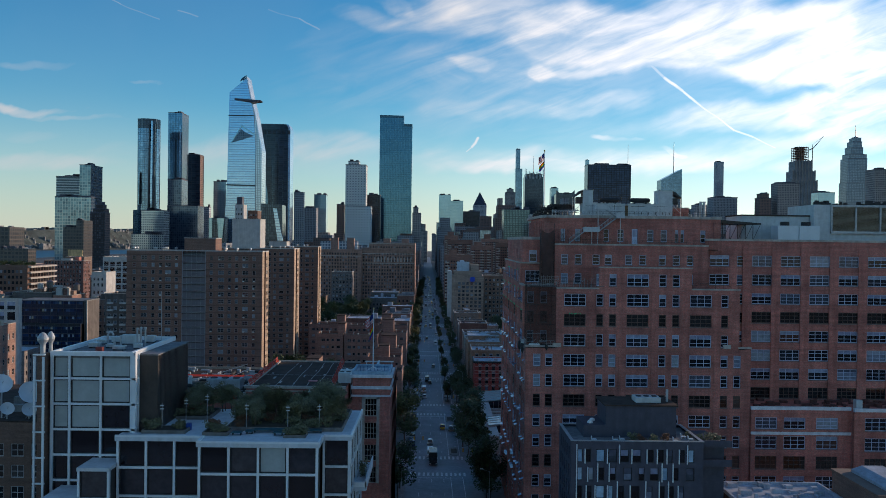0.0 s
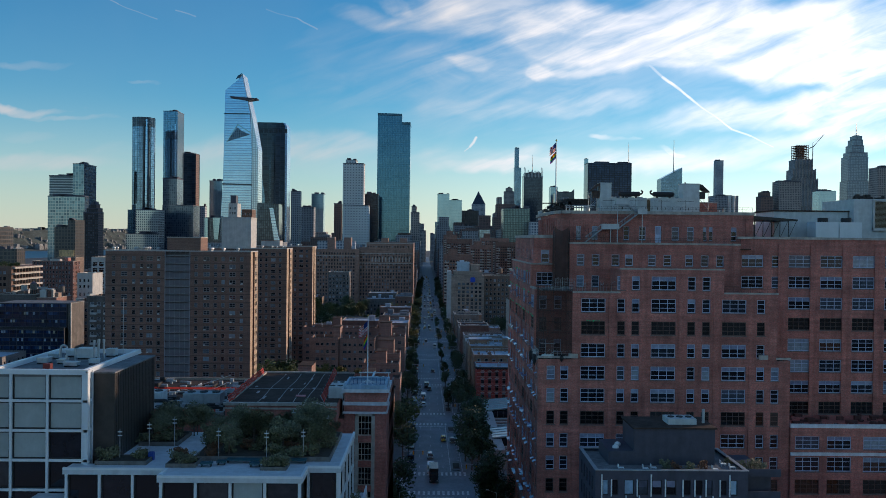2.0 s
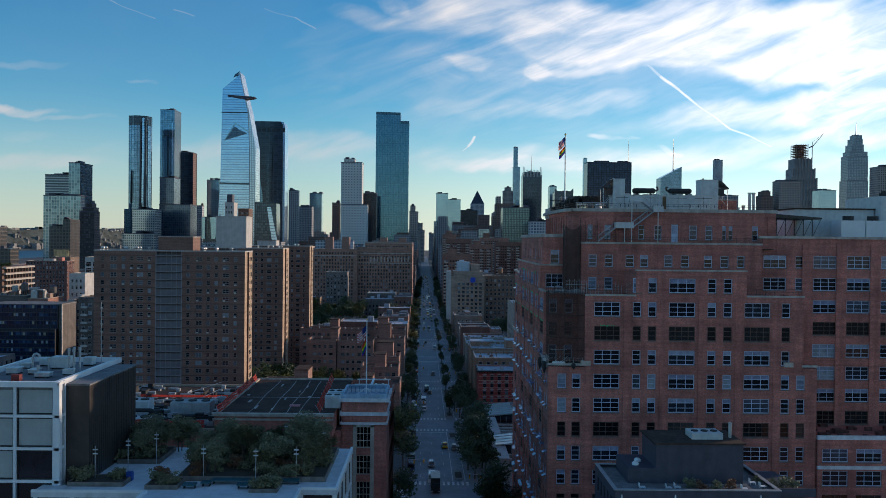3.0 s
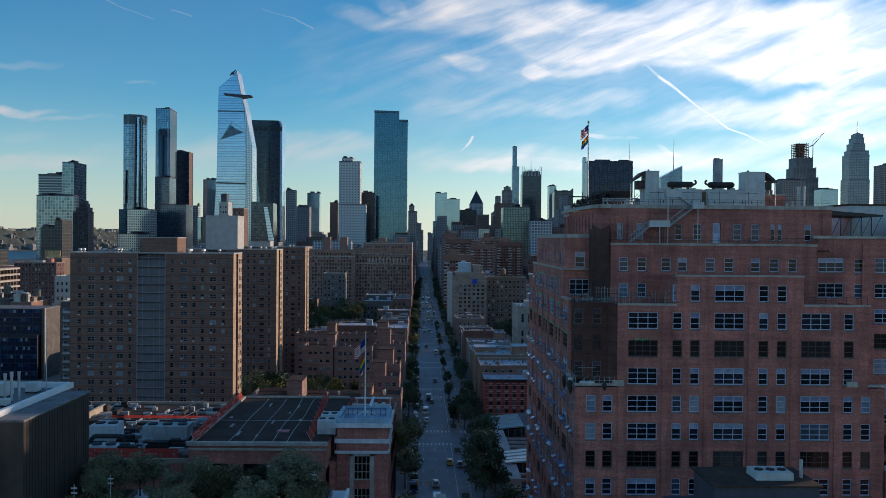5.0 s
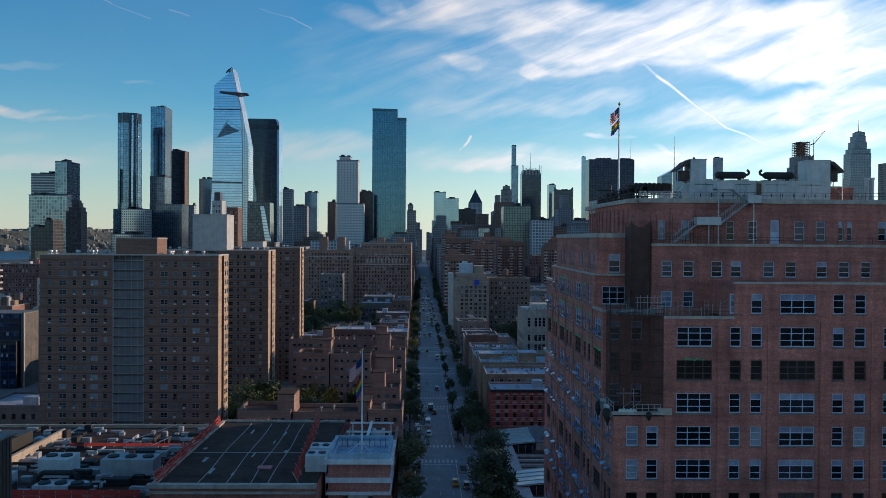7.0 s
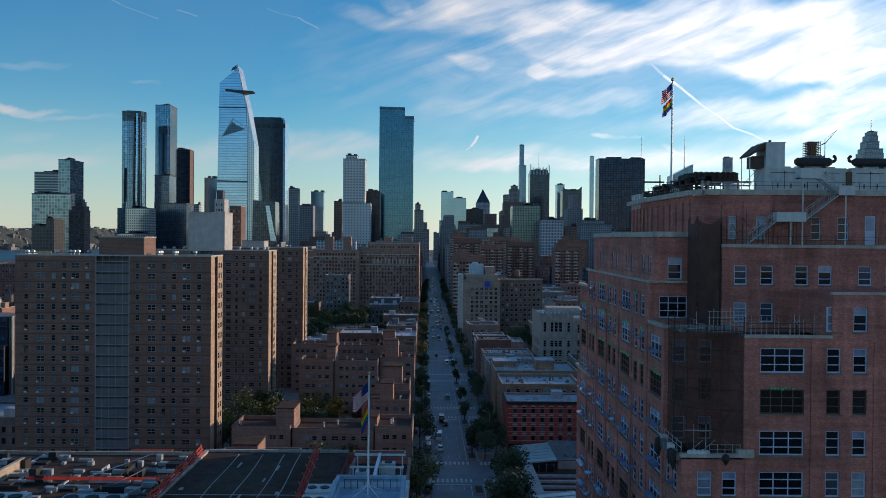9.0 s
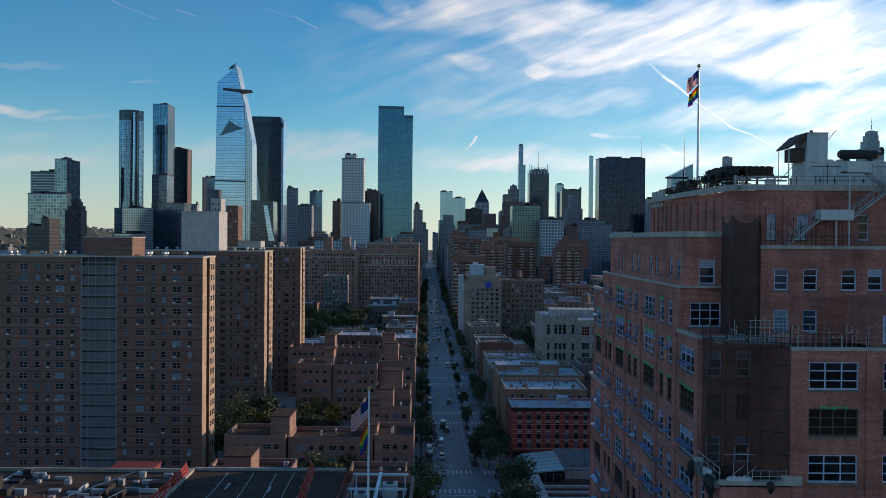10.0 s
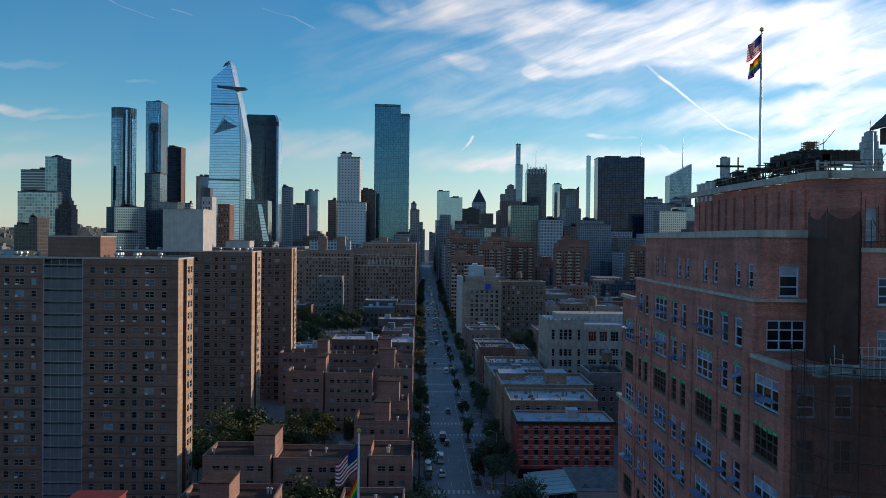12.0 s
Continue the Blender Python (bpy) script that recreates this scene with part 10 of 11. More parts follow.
    for x0, x1, top in ((1290, 1394, 200), (1298, 1390, 300), (1302, 1382, 335), (1311, 1370, 372)):
        s = Shape()
        s.box(x0, x1, 3000, 3060, z, top)
        part("tier", s, MASONRY_GREY, t)
        s = Shape()
        n = int((x1 - x0) / 11)
        for q in range(n + 1):
            u = x0 + (x1 - x0) * q / n
            s.box(u - 2.2, u + 2.2, 2997, 3000.2, z, top + 3)
        part("pier", s, MASONRY, t, kind="stuff")
        z = top
    s = Shape()
    for k in range(9):
        zz = 372 + k * 6.2
        s.box(1315, 1359, 3004, 3050, zz, zz + 1.6)
    for k in range(6):
        x = 1316 + k * 8.4
        for yy in (3003, 3050):
            s.box(x, x + 1.5, yy, yy + 1.5, 372, 425)
    for k in range(4):
        a, c = (1316, 1358) if k % 2 else (1358, 1316)
        s.tube((a, 3003, 374 + k * 12), (c, 3003, 386 + k * 12), 0.8, 5)
    part("scaffolding", s, plain("rusty_scaffold", (0.2, 0.13, 0.1), 0.8, 0.2, 4.0), t, "", "stuff")
    s = Shape()
    s.tube((1372, 3000, 335), (1372, 3000, 418), 1.4, 5)
    s.tube((1372, 3000, 416), (1413, 3000, 464), 1.4, 5, 0.6)
    s.tube((1372, 3000, 418), (1360, 3000, 412), 1.8, 5)
    s.tube((1372, 3000, 432), (1413, 3000, 464), 0.4, 4)
    s.tube((1372, 3000, 418), (1372, 3000, 432), 0.9, 4)
    part("crane", s, BLACK_METAL, t, "thin construction crane")
    # raised corners of the notched tower
    for x, lean in ((350, 1), (404, -1)):
        s = Shape()
        s.slab([(x, 205), (x + lean * 18, 205), (x + lean * 18, 208), (x + lean * 8, 209), (x, 217)], 2400, 2404)
        part("horn", s, GLASS_DARK, HORNED)


build_landmarks()
CROWN = thing("roof_screen", 277, 2336, 256, "open steel screen with pointed corners on an office tower", "roof screen")
for x in range(251, 304, 4):
    s = Shape()
    h = 262 + (8 if x in (251, 255, 299, 303) else 0) + (x % 3)
    s.box(x, x + 1.2, 2335, 2336.2, 244, h)
    part("post", s, GREY_METAL, CROWN)
for label, mt, tiers, y in (("grey stone office tower among others", MASONRY_GREY, [(440, 486, 120), (448, 478, 138)], 2010), ("blue-grey glass office tower among others", GLASS_BLUE, [(488, 524, 151)], 2040),
                            ("brown stone office tower among others", MASONRY, [(526, 566, 128), (534, 560, 150)], 1980), ("pale stone office tower among others", MASONRY_WHITE, [(568, 600, 158), (574, 594, 168)], 2080),
                            ("dark glass office tower among others", GLASS_DARK, [(604, 640, 146)], 2020), ("grey office tower with setbacks", MASONRY_GREY, [(642, 690, 138), (650, 680, 162)], 2060)):
    far_tower(label, mt, tiers, y, 36)
far_tower("brown building closing off the far avenue", MASONRY, [(-74, -24, 92), (-60, -30, 112)], 2440, 40)
far_tower("dark building closing off the far avenue", MASONRY_GREY, [(-12, 40, 84)], 2620, 40)


# brick towers with balconies beyond the cream building
def slab_towers():
    rnd = random.Random(50)
    for x0, x1, y, z in ((8, 34, 760, 52), (38, 62, 900, 60), (14, 44, 985, 66), (70, 100, 960, 63), (106, 132, 860, 58), (60, 96, 1080, 68), (128, 160, 1000, 62), (150, 186, 1120, 66), (-8 + 20, 30, 1120, 72), (190, 226, 930, 60), (176, 206, 760, 50)):
        b = thing("brick_slab_tower", (x0 + x1) / 2, y, 0, "red-brown brick apartment tower with pale balconies", "apartment tower", "brick slab towers")
        s = Shape()
        rows = [(2.9 * q + 1.4, 2.9 * q + 2.9) for q in range(int(z / 2.9) - 1)]
        cols = [(x0 + 1 + 2.5 * q, x0 + 2.4 + 2.5 * q) for q in range(int((x1 - x0 - 1.5) / 2.5))]
        hs = holes_of(cols, rows)
        wall(s, "S", y, x0, x1, 0, z, hs, 0.3)
        wall(s, "W", x0, y, y + 18, 0, z)
        s.box(x0 + 0.01, x1, y + 0.6, y + 18, 0, z - 0.1, bottom=False)
        part("wall", s, BRICK_CITY[0], b)
        p = Shape()
        for h in hs:
            joined_windows(None, p, "S", y, h, 0.2)
        part("pane", p, PANE_FAR, b, kind="stuff")
        c = Shape()
        for a, d in rows:
            for q in (0, len(cols) // 2, len(cols) - 2):
                u = cols[max(0, q)][0]
                c.box(u - 0.3, u + 3.4, y - 1.3, y, a - 1.0, a + 0.1)
        part("balcony", c, STONE, b, "pale balcony fronts", "stuff")
        r = Shape()
        r.box(x0 + 4, x0 + 12, y + 5, y + 13, z - 0.1, z + rnd.uniform(3, 6))
        part("tank_house", r, BRICK_CITY[0], b)


slab_towers()

# ---------------------------------------------------------------- the rest of the city, block by block
TAKEN = [(-112, -8, 240, 500), (8, 148, 240, 475), (8, 70, 600, 670), (-200, -10, 790, 860), (-262, -165, 410, 505), (-274, -240, 495, 540), (-445, -370, 755, 812), (-430, -402, 945, 980), (-356, -288, 690, 765), (-246, -218, 595, 635), (-156, -130, 375, 400), (-174, -150, 695, 740),
         (-112, -48, 556, 712), (-46, -14, 664, 704), (-95, -70, 725, 750), (8, 230, 755, 780), (36, 64, 895, 920), (12, 46, 980, 1005), (68, 102, 955, 980), (104, 134, 855, 880), (58, 98, 1075, 1100), (126, 162, 995, 1020), (148, 228, 925, 950), (148, 188, 1115, 1140),
         (10, 32, 1115, 1140), (-385, -320, 895, 1035), (100, 200, 1245, 1345), (8, 45, 400, 612), (36, 90, 435, 470), (-180, -160, 325, 355), (-165, -125, 262, 290), (-406, -382, 902, 927)]


def build_city():
    rnd = random.Random(77)
    made = 0
    for ya, yb in zip(STREETS[3:], STREETS[4:]):
        y0, y1 = ya + 10, yb - 10
        far = ya > 1000
        for side in (-1, 1):
            x = 15.6
            limit = 560 if ya < 800 else 640 + (ya - 800) * 0.25
            while x < limit:
                w = rnd.uniform(20, 52) if far else (rnd.uniform(14, 26) if x < 130 and ya < 800 else rnd.uniform(26, 48))
                if 238 < x % 274 < 274 or 238 < (x + w) % 274 < 274:
                    x = (int(x // 274) + 1) * 274 + 12.0
                    continue
                for part_i in range(1 if far else 2):
                    a, c = (y0, y1) if far else ((y0, y0 + 27), (y1 - 27, y1))[part_i]
                    c2 = a + (c - a) * rnd.uniform(0.7, 1.0)
                    base = AV(ya)
                    xa, xb = (base + x, base + x + w - 0.5) if side > 0 else (base - x - w + 0.5, base - x)
                    if any(xa < t[1] and xb > t[0] and a < t[3] and c2 > t[2] for t in TAKEN):
                        continue
                    if ya < 560 and side > 0 and xa < 100:
                        z = rnd.uniform(12, 20)
                    elif ya < 760:
                        z = rnd.choice((12, 13.5, 15, 16.5, 18, 21)) + rnd.uniform(-1, 1)
                    elif ya < 1100:
                        z = rnd.choice((14, 17, 20, 24, 34, 42)) + rnd.uniform(-2, 2)
                    else:
                        z = rnd.choice((20, 28, 38, 48, 60, 72, 84)) + rnd.uniform(-5, 5)
                        if ya > 1500:
                            z *= rnd.uniform(0.9, 1.55)
                    if x > 300 and side < 0:
                        z = min(z, 26)
                    elif side < 0 and x > 120:
                        z = min(z, 40 + 0.02 * (ya - 800))
                    elif side < 0:
                        z = min(z, 62)
                    if side < 0 and x > 430 and ya > 900:
                        continue
                    if made < 290:
                        city_house(rnd, xa, xb, a, c2, z, side, ya)
                    else:
                        far_house(rnd, xa, xb, a, c2, z)
                    made += 1
                x += w
    for (mt, kind), sh in REST.items():
        solid("far_city", sh, bpy.data.materials[mt], "crowded flat-roofed buildings of the far city" if kind == "wall" else "flat roofs and tanks of the far city", "far buildings", kind="stuff")
    return made


REST = {}


def far_house(rnd, x0, x1, y0, y1, z):
    mt = rnd.choice((MASONRY, MASONRY_RED, MASONRY_GREY, MASONRY_RED, MASONRY_WHITE, MASONRY_GREY, GLASS_BLUE, MASONRY)).name
    s = REST.setdefault((mt, "wall"), Shape())
    r = REST.setdefault((ROOF_GREY.name, "roof"), Shape())
    s.box(x0, x1, y0, y1, 0, z, top=False, bottom=False)
    if rnd.random() < 0.4:
        a, c = x0 + (x1 - x0) * rnd.uniform(0.1, 0.35), x1 - (x1 - x0) * rnd.uniform(0.1, 0.35)
        s.box(a, c, y0 + 4, y1 - 4, z, z * rnd.uniform(1.1, 1.3), bottom=False)
    r.box(x0 + 0.2, x1 - 0.2, y0 + 0.2, y1 - 0.2, z - 0.7, z - 0.4)
    r.ring(x0 - 0.1, x1 + 0.1, y0 - 0.1, y1 + 0.1, z, z + 0.4, 0.6)
    for q in range(3):
        a, c = rnd.uniform(x0 + 1, x1 - 6), rnd.uniform(y0 + 1, y1 - 6)
        r.box(a, a + rnd.uniform(2, 5), c, c + rnd.uniform(2, 5), z - 0.4, z + rnd.uniform(1.5, 4))


def city_house(rnd, x0, x1, y0, y1, z, side, ya):
    b = thing("city_building", (x0 + x1) / 2, (y0 + y1) / 2, 0, rnd.choice(("plain brick city building with a flat roof", "flat-roofed city building with rows of windows", "older brick building with a parapet")) if ya < 1100 else "tall flat-roofed city building far off", "building", "city buildings")
    mt = rnd.choice(BRICK_CITY + BRICK_CITY[:2])
    s = Shape()
    if ya < 1120:
        fh = 3.3
        rows = [(fh * q + 1.1, fh * q + 2.8) for q in range(max(1, int((z - 1) / fh)))]
        n = max(1, int((x1 - x0 - 1) / 2.9))
        st = (x1 - x0 - 1) / n
        hs = [(x0 + 0.5 + st * q + 0.7, x0 + 0.5 + st * q + 1.9, a, c) for q in range(n) for a, c in rows]
        m = max(1, int((y1 - y0 - 1) / 3.2))
        sy = (y1 - y0 - 1) / m
        es = [(y0 + 0.5 + sy * q + 0.8, y0 + 0.5 + sy * q + 2.0, a, c) for q in range(m) for a, c in rows]
        face, pl, op = ("W", x0, x1) if side > 0 else ("E", x1, x0)
        wall(s, "S", y0, x0, x1, 0, z, hs, 0.2)
        wall(s, face, pl, y0, y1, 0, z, es, 0.2)
        s.quad((op, y0, 0), (op, y1, 0), (op, y1, z), (op, y0, z))
        s.quad((x0, y1, 0), (x1, y1, 0), (x1, y1, z), (x0, y1, z))
        p = Shape()
        for h in hs:
            joined_windows(None, p, "S", y0, h, 0.15)
        for h in es:
            joined_windows(None, p, face, pl, h, 0.15)
        part("wall", s, mt, b)
        part("pane", p, PANE_FAR, b, kind="stuff")
    else:
        s.box(x0, x1, y0, y1, 0, z, top=False, bottom=False)
        part("wall", s, rnd.choice((MASONRY, MASONRY_RED, MASONRY_GREY, MASONRY, MASONRY_WHITE, GLASS_BLUE)), b)
    r = Shape()
    r.box(x0 + 0.2, x1 - 0.2, y0 + 0.2, y1 - 0.2, z - 0.7, z - 0.5)
    for q in range(rnd.randint(1, 3)):
        w, d = rnd.uniform(2, 5), rnd.uniform(2, 5)
        if x1 - x0 > w + 2 and y1 - y0 > d + 2:
            a, c = rnd.uniform(x0 + 0.5, x1 - w - 0.5), rnd.uniform(y0 + 0.5, y1 - d - 0.5)
            r.box(a, a + w, c, c + d, z - 0.5, z + rnd.uniform(1.2, 3.2))
    for q in range(int((x1 - x0) / 5)):
        a, c = rnd.uniform(x0 + 0.6, x1 - 1.6), rnd.uniform(y0 + 0.6, y1 - 1.6)
        r.box(a, a + rnd.uniform(0.4, 1.4), c, c + rnd.uniform(0.4, 1.4), z - 0.5, z + rnd.uniform(-0.1, 0.7))
    part("roof", r, ROOF_CITY, b)
    c = Shape()
    c.ring(x0 - 0.05, x1 + 0.05, y0 - 0.05, y1 + 0.05, z, z + 0.2, 0.35)
    part("parapet", c, STONE if rnd.random() < 0.5 else mt, b)


build_city()

# ---------------------------------------------------------------- street trees, cars, lights
def plant_street():
    rnd = random.Random(90)
    for side in (-1, 1):
        y = 196.0
        while y < 900:
            step = rnd.uniform(6.2, 9.8) if side > 0 else rnd.uniform(7.5, 12)
            y += step
            if any(abs(y - s) < 11 for s in STREETS):
                continue
            if rnd.random() < 0.08:
                continue
            kind = "yellow" if (side < 0 and rnd.random() < 0.3) else "street"
            x = AV(y) + side * ((11.6 if side < 0 else 10.9) + rnd.uniform(-0.2, 0.4))
            tree(kind, x, y, 0.15, (rnd.uniform(1.1, 1.4) if y < 340 else rnd.uniform(0.7, 1.0) if side > 0 else rnd.uniform(0.8, 1.1)), rnd.uniform(0, 360), "leafy street tree in the pavement" if kind == "street" else "street tree with yellowing leaves", "street trees")
    # large trees beside the cycle lane
    for x, y, k in ((8.7, 258, 1.3), (9.6, 267, 1.35), (10.4, 276, 1.0), (10.2, 249, 1.2), (11.2, 283, 0.75), (12.4, 212, 1.15), (12.8, 203, 1.0), (12.0, 221, 1.0), (7.0, 337, 1.0), (8.6, 326, 1.15), (7.4, 347, 0.95)):
        tree("street", x, y, 0.15 if x > 11 else 0.0, k, x * 50 + y, "broad dark green street tree beside the cycle lane", "street trees")
    # small dense trees on the islands
    for y in (STREETS[4] + 14, STREETS[4] + 19, STREETS[4] + 60, STREETS[5] - 14, STREETS[5] + 14, STREETS[5] + 60, STREETS[6] - 13, STREETS[6] + 15, STREETS[6] + 62, STREETS[7] + 14, STREETS[7] + 60, STREETS[8] + 16):
        tree("young", AV(y) + 3.9, y, 0.2, 1.35 if y < 420 else 1.15, y * 3, "young dark green tree on a traffic island", "street trees")
    # gardens of the housing blocks
    for k in range(46):
        x, y = rnd.uniform(-58, -16), rnd.uniform(298, 382)
        if any(abs(x - a) < 10 and abs(y - c) < 10 for a, c in ((-20, 322), (-20, 346))) or abs(y - 315) < 4:
            continue
        tree(rnd.choice(("yellow", "street", "street")), x, y, 0.15, rnd.uniform(0.7, 1.15), rnd.uniform(0, 360), "leafy garden tree between brick blocks", "garden trees")
    for k in range(16):
        x, y = rnd.uniform(-57, -38), rnd.uniform(270, 283)
        tree(rnd.choice(("yellow", "street")), x, y, 0.15, rnd.uniform(0.75, 1.1), rnd.uniform(0, 360), "leafy garden tree between brick blocks", "garden trees")
    for k in range(26):
        tree(rnd.choice(("yellow", "street")), rnd.uniform(-60, -46), rnd.uniform(297, 380), 0.15, rnd.uniform(0.9, 1.3), rnd.uniform(0, 360), "leafy garden tree below the housing towers", "garden trees")
    for k in range(18):
        tree(rnd.choice(("yellow", "street", "street")), rnd.uniform(-74, -57.5), rnd.uniform(318, 368), 0.15, rnd.uniform(1.1, 1.5), rnd.uniform(0, 360), "leafy garden tree below the housing towers", "garden trees")
    for k in range(16):
        tree(rnd.choice(("street", "street", "yellow")), rnd.uniform(-35, -14), rnd.uniform(272, 282), 0.15, rnd.uniform(1.1, 1.5), rnd.uniform(0, 360), "leafy garden tree between brick blocks", "garden trees")
    for name, label, n, kinds, (xa, xb), (ya, yb), (ka, kb) in (
            ("yard_trees", "large dark trees in the green yard of a block", 34, ("street",), (-62, -22), (520, 575), (1.0, 1.5)),
            ("yard_trees", "large dark trees in the green yard of a block", 48, ("street",), (-108, -56), (572, 712), (1.3, 1.8)),
            ("yard_trees", "yellowing trees in the green yard of a block", 14, ("yellow", "street"), (-44, -16), (668, 700), (0.9, 1.3)),
            ("yard_trees", "large trees behind the cream building", 30, ("street",), (42, 90), (560, 622), (1.0, 1.6)),
            ("yard_trees", "trees between roofs east of the avenue", 16, ("street", "yellow"), (46, 84), (470, 500), (0.9, 1.3)),
            ("avenue_trees", "leafy trees along the far avenue", 26, ("street",), (AV(1050) + 10.5, AV(1050) + 12.5), (880, 1250), (0.9, 1.3)),
            ("avenue_trees", "leafy trees along the far avenue", 26, ("street",), (AV(1050) - 12.5, AV(1050) - 10.5), (880, 1250), (0.9, 1.3))):
        grove(name, label, [(rnd.choice(kinds), rnd.uniform(xa, xb), rnd.uniform(ya, yb), rnd.uniform(ka, kb), rnd.uniform(0, 360)) for k in range(n)])


plant_street()

PAINTS = [plain("car_paint_" + n, c, 0.25, 0.05, 1.0, m, 0.0) for n, c, m in (("white", (0.65, 0.66, 0.67), 0.0), ("black", (0.015, 0.015, 0.018), 0.2), ("silver", (0.35, 0.36, 0.38), 0.6), ("dark_blue", (0.02, 0.035, 0.09), 0.2), ("grey", (0.12, 0.12, 0.13), 0.4), ("yellow", (0.6, 0.3, 0.01), 0.0), ("red", (0.3, 0.02, 0.02), 0.1))]
CAR_GLASS = pane_glass("car_glass", [(0.0, (0.008, 0.009, 0.011)), (0.9, (0.012, 0.013, 0.015))], 0.04)
TYRE = plain("tyre_rubber", (0.02, 0.02, 0.02), 0.85, 0.1, 0.3)
LAMP_WHITE = plain("headlight_lens", (0.7, 0.7, 0.65), 0.15, 0.05, 0.2, bump=0.0)
LAMP_RED = plain("tail_light_lens", (0.35, 0.01, 0.01), 0.2, 0.05, 0.2, bump=0.0)


def car_data(kind):
    b, g, w, hl, tl = Shape(), Shape(), Shape(), Shape(), Shape()
    if kind == "car":
        L, W = 2.3, 0.9
        b.prism([(-W, -L + 0.25), (-W + 0.2, -L), (W - 0.2, -L), (W, -L + 0.25), (W, L - 0.2), (W - 0.15, L), (-W + 0.15, L), (-W, L - 0.2)], 0.3, 0.85, scale=0.97)
        g.prism([(-0.82, -1.25), (0.82, -1.25), (0.82, 1.75), (-0.82, 1.75)], 0.85, 1.38, scale=0.8)
        b.prism([(-0.66, -0.85), (0.66, -0.85), (0.66, 1.3), (-0.66, 1.3)], 1.37, 1.46, scale=0.92)
        axles = (-1.4, 1.4)
    elif kind == "van":
        L, W = 2.9, 1.0
        b.prism([(-W, -L + 0.3), (-W + 0.2, -L), (W - 0.2, -L), (W, -L + 0.3), (W, L), (-W, L)], 0.35, 1.2, scale=0.98)
        b.prism([(-0.97, -1.6), (0.97, -1.6), (0.97, 2.85), (-0.97, 2.85)], 1.2, 2.25, scale=0.94)
        g.prism([(-0.95, -2.2), (0.95, -2.2), (0.95, -1.4), (-0.95, -1.4)], 1.18, 2.0, scale=0.75, centre=(0, -1.4))
        axles = (-1.9, 1.8)
    else:
        L, W = 4.2, 1.2
        b.box(-1.2, 1.2, -2.1, 4.2, 0.9, 3.4)
        b.prism([(-1.1, -4.1), (1.1, -4.1), (1.1, -2.2), (-1.1, -2.2)], 0.5, 2.5, scale=0.93)
        g.box(-1.0, 1.0, -4.14, -3.9, 1.5, 2.2)
        axles = (-3.1, 2.6)
    wheels = []
    for y in axles:
        for x in (-1, 1):
            t = Shape()
            t.tube((x * (W - 0.22), y, 0.34), (x * W, y, 0.34), 0.34, 12)
            wheels.append(t.data("tyre", TYRE))
    for x in (-1, 1):
        hl.box(x * W * 0.75 - 0.18, x * W * 0.75 + 0.18, -L - 0.03, -L + 0.1, 0.6, 0.75)
        tl.box(x * W * 0.78 - 0.16, x * W * 0.78 + 0.16, L - 0.1, L + 0.03, 0.65, 0.8)
    return b, g, wheels, hl.data("headlight", LAMP_WHITE), tl.data("tail_light", LAMP_RED)


CAR_DATA = {k: car_data(k) for k in ("car", "van", "truck")}
BODY_DATA = {}


def vehicle(kind, paint, x, y, turn, label):
    b, g, wheels, hl, tl = CAR_DATA[kind]
    key = (kind, paint)
    if key not in BODY_DATA:
        BODY_DATA[key] = (b.data("body", PAINTS[paint]), g.data("cabin_glass", CAR_GLASS))
    c = thing(kind, x, y, 0.01, label, kind, "vehicles on the avenue")
    c.rotation_euler = (0, 0, radians(turn))
    for name, me in (("body", BODY_DATA[key][0]), ("cabin_glass", BODY_DATA[key][1]), *(("tyre", w) for w in wheels), ("headlight", hl), ("tail_light", tl)):
        p = new(name, me)
        p.parent = c
    return c


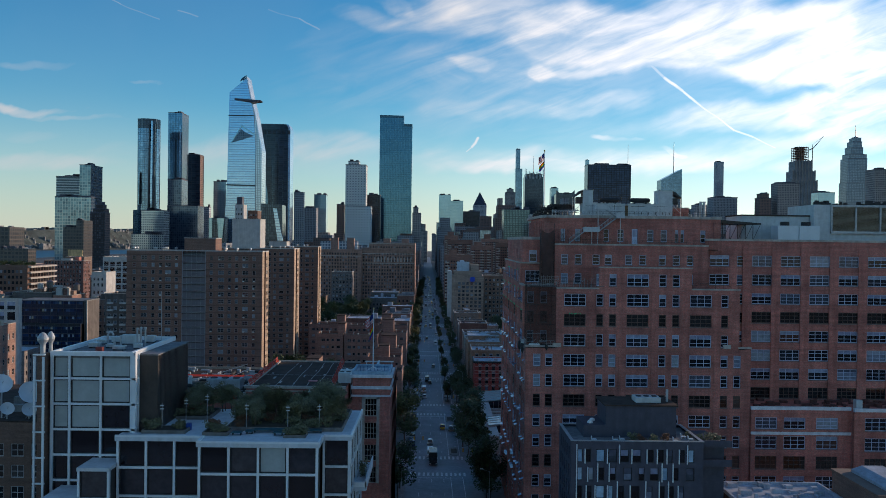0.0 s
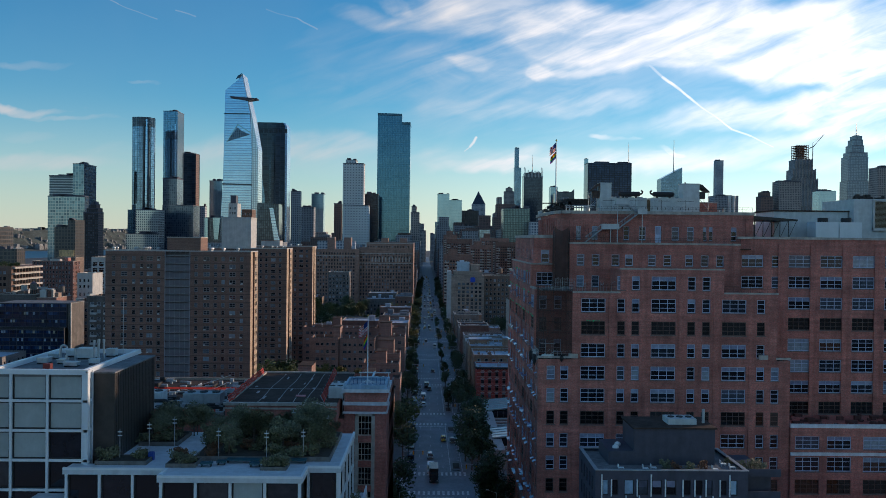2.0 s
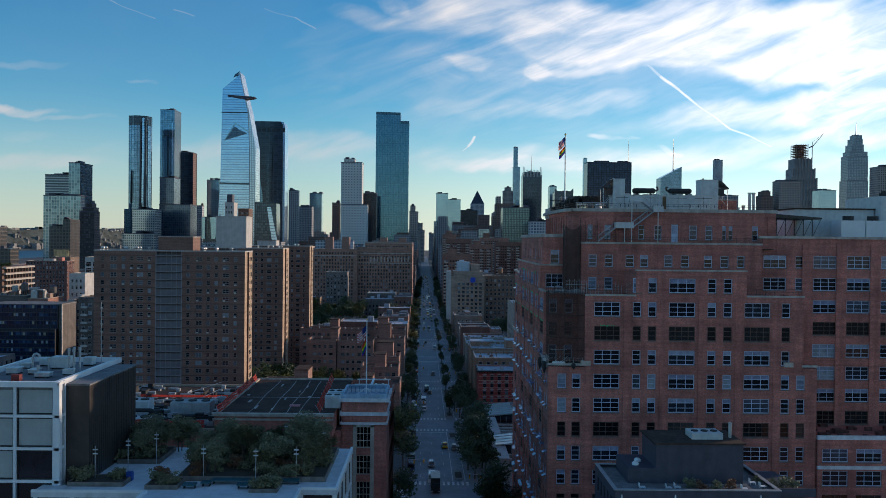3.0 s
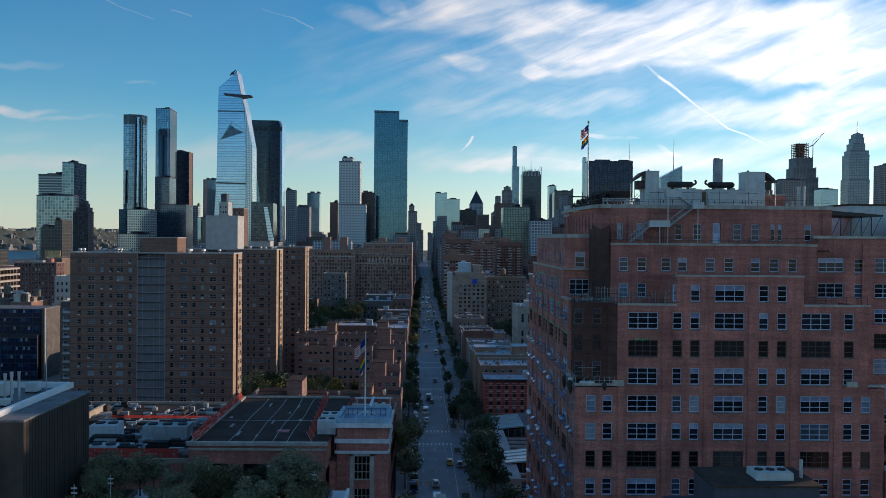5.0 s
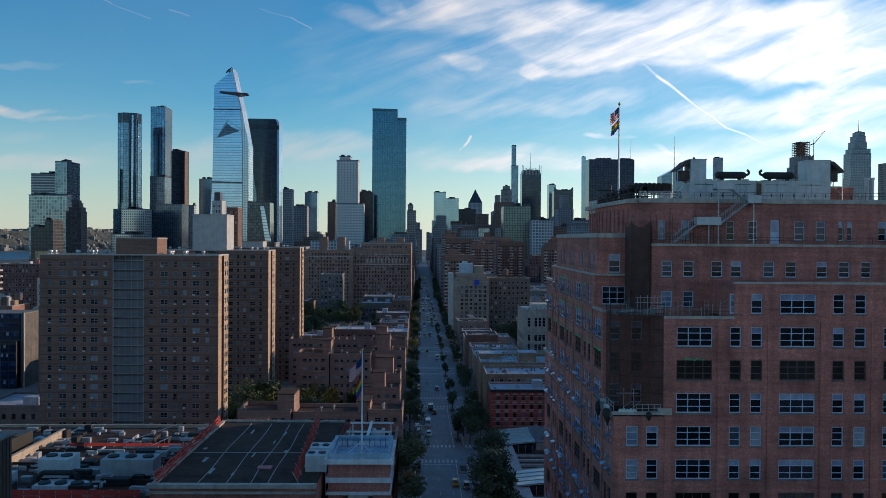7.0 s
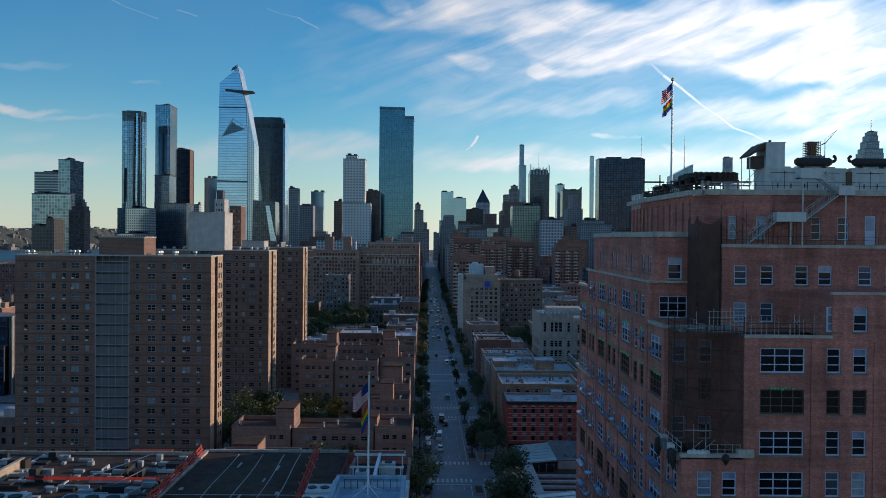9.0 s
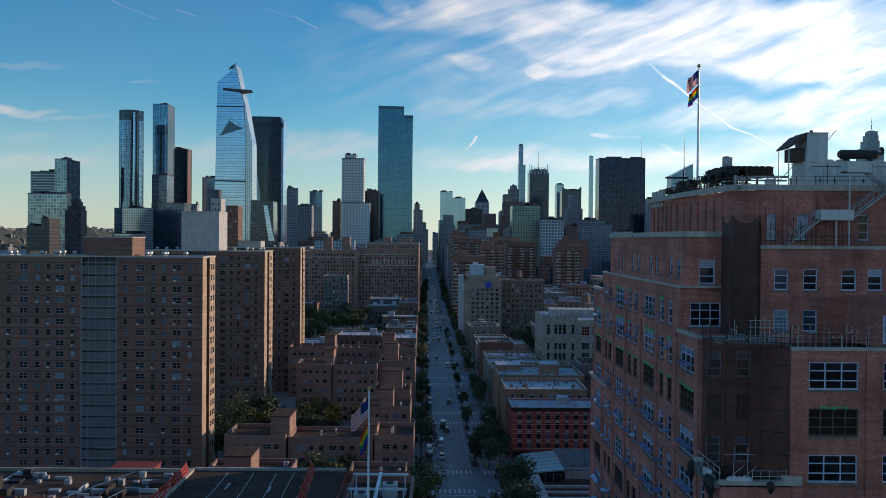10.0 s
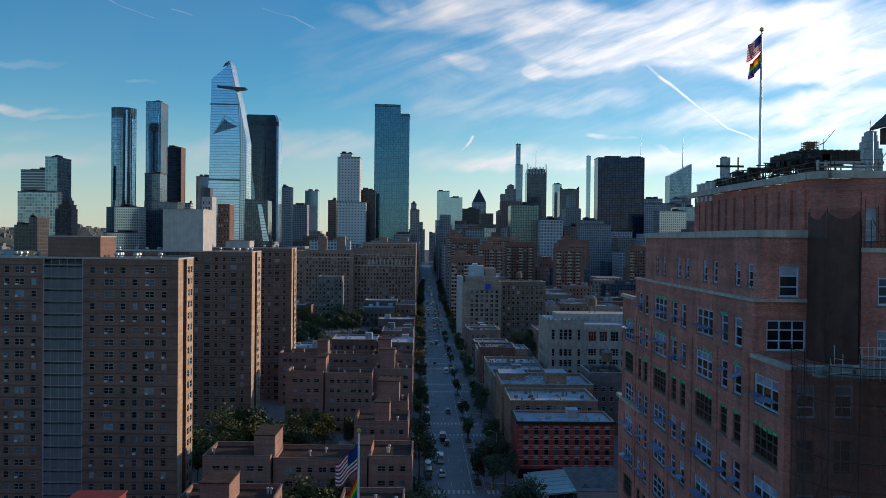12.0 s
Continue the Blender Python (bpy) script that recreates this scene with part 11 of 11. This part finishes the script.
def park():
    names = ["white", "black", "silver", "dark blue", "grey", "yellow", "red"]
    rnd = random.Random(61)
    # traffic coming down the avenue
    for kind, paint, off, y in (("car", 2, -3.4, 262), ("van", 0, -3.4, 247), ("truck", 1, -2.6, 240), ("car", 5, 1.0, 283), ("car", 1, -3.0, 372), ("van", 1, -4.2, 378), ("van", 0, -5.6, 352), ("car", 0, -5.4, 338),
                                ("car", 4, -1.0, 420), ("van", 0, 1.0, 512), ("car", 1, -4.2, 540), ("car", 0, 2.4, 566), ("car", 2, -1.2, 606)):
        vehicle(kind, paint, AV(y) + off, y, 0.6, names[paint] + (" van" if kind == "van" else " box truck" if kind == "truck" else " saloon car") + " driving down the avenue")
    # parked along both kerbs
    for side, off in ((-1, -9.1), (1, 3.8)):
        y = 250.0
        while y < 900:
            y += rnd.uniform(5.8, 9.5)
            if any(abs(y - s) < (15 if side < 0 else 22) for s in STREETS) or rnd.random() < (0.28 if side < 0 else 0.6):
                continue
            kind = rnd.choice(("car", "car", "van", "van"))
            paint = rnd.choice((0, 1, 1, 2, 3, 4, 4, 6))
            vehicle(kind, paint, AV(y) + off, y, 0.6 + rnd.uniform(-1, 1), names[paint] + " " + ("van" if kind == "van" else "car") + " parked at the kerb")
    # queues far up
    for k in range(110):
        y = rnd.uniform(620, 1500)
        paint = rnd.choice((0, 0, 1, 2, 4, 5))
        vehicle(rnd.choice(("car", "van")), paint, AV(y) + rnd.choice((-8.4, -5.0, -1.6, 1.0)), y, 0.6, names[paint] + " vehicle in slow traffic far up the avenue")
    for x, y, paint in ((-33, 366, 0), (-37.5, 366, 4), (-29, 367, 2), (-45, 371, 0), (-24, 372, 1)):
        vehicle("van" if paint == 0 else "car", paint, x, y, 90, names[paint] + " vehicle parked in a yard between the blocks")


park()


def street_furniture():
    for y in STREETS[3:9]:
        for side, yy in ((-1, y + 6.8), (1, y - 6.8)):
            x = AV(yy) + side * 10.8
            t = thing("traffic_light", x, yy, 0.15, "grey traffic light on a mast arm over the avenue", "traffic light", "traffic lights")
            s = Shape()
            s.tube((x, yy, 0.15), (x, yy, 7.0), 0.11, 8, 0.07)
            s.tube((x, yy, 6.6), (x - side * 5.5, yy, 7.0), 0.07, 6)
            part("pole", s, GREY_METAL, t)
            s = Shape()
            for q in (2.6, 5.2):
                s.box(x - side * q - 0.17, x - side * q + 0.17, yy - 0.14, yy + 0.14, 5.8, 6.8)
            part("signal_head", s, PAINTS[5], t)
            s = Shape()
            for q in (2.6, 5.2):
                s.box(x - side * q - 0.09, x - side * q + 0.09, yy - 0.17, yy - 0.14, 6.5, 6.7)
            part("lens", s, LAMP_RED, t)
    y = 200.0
    while y < 720:
        for side in (-1, 1):
            if min(abs(y - q) for q in STREETS) < 7:
                continue
            x = AV(y) + side * 10.75
            t = thing("street_lamp", x, y, 0.15, "tall grey street lamp leaning over the kerb", "street lamp", "street lamps")
            s = Shape()
            s.tube((x, y, 0.15), (x, y, 8.6), 0.1, 8, 0.06)
            s.tube((x, y, 8.6), (x - side * 2.2, y, 9.3), 0.05, 6)
            part("pole", s, GREY_METAL, t)
            s = Shape()
            s.prism([(x - side * 2.0 - 0.4, y - 0.15), (x - side * 2.0 + 0.4, y - 0.15), (x - side * 2.0 + 0.4, y + 0.15), (x - side * 2.0 - 0.4, y + 0.15)], 9.2, 9.4, scale=0.8)
            part("lamp_head", s, GREY_METAL, t)
        y += 38


street_furniture()
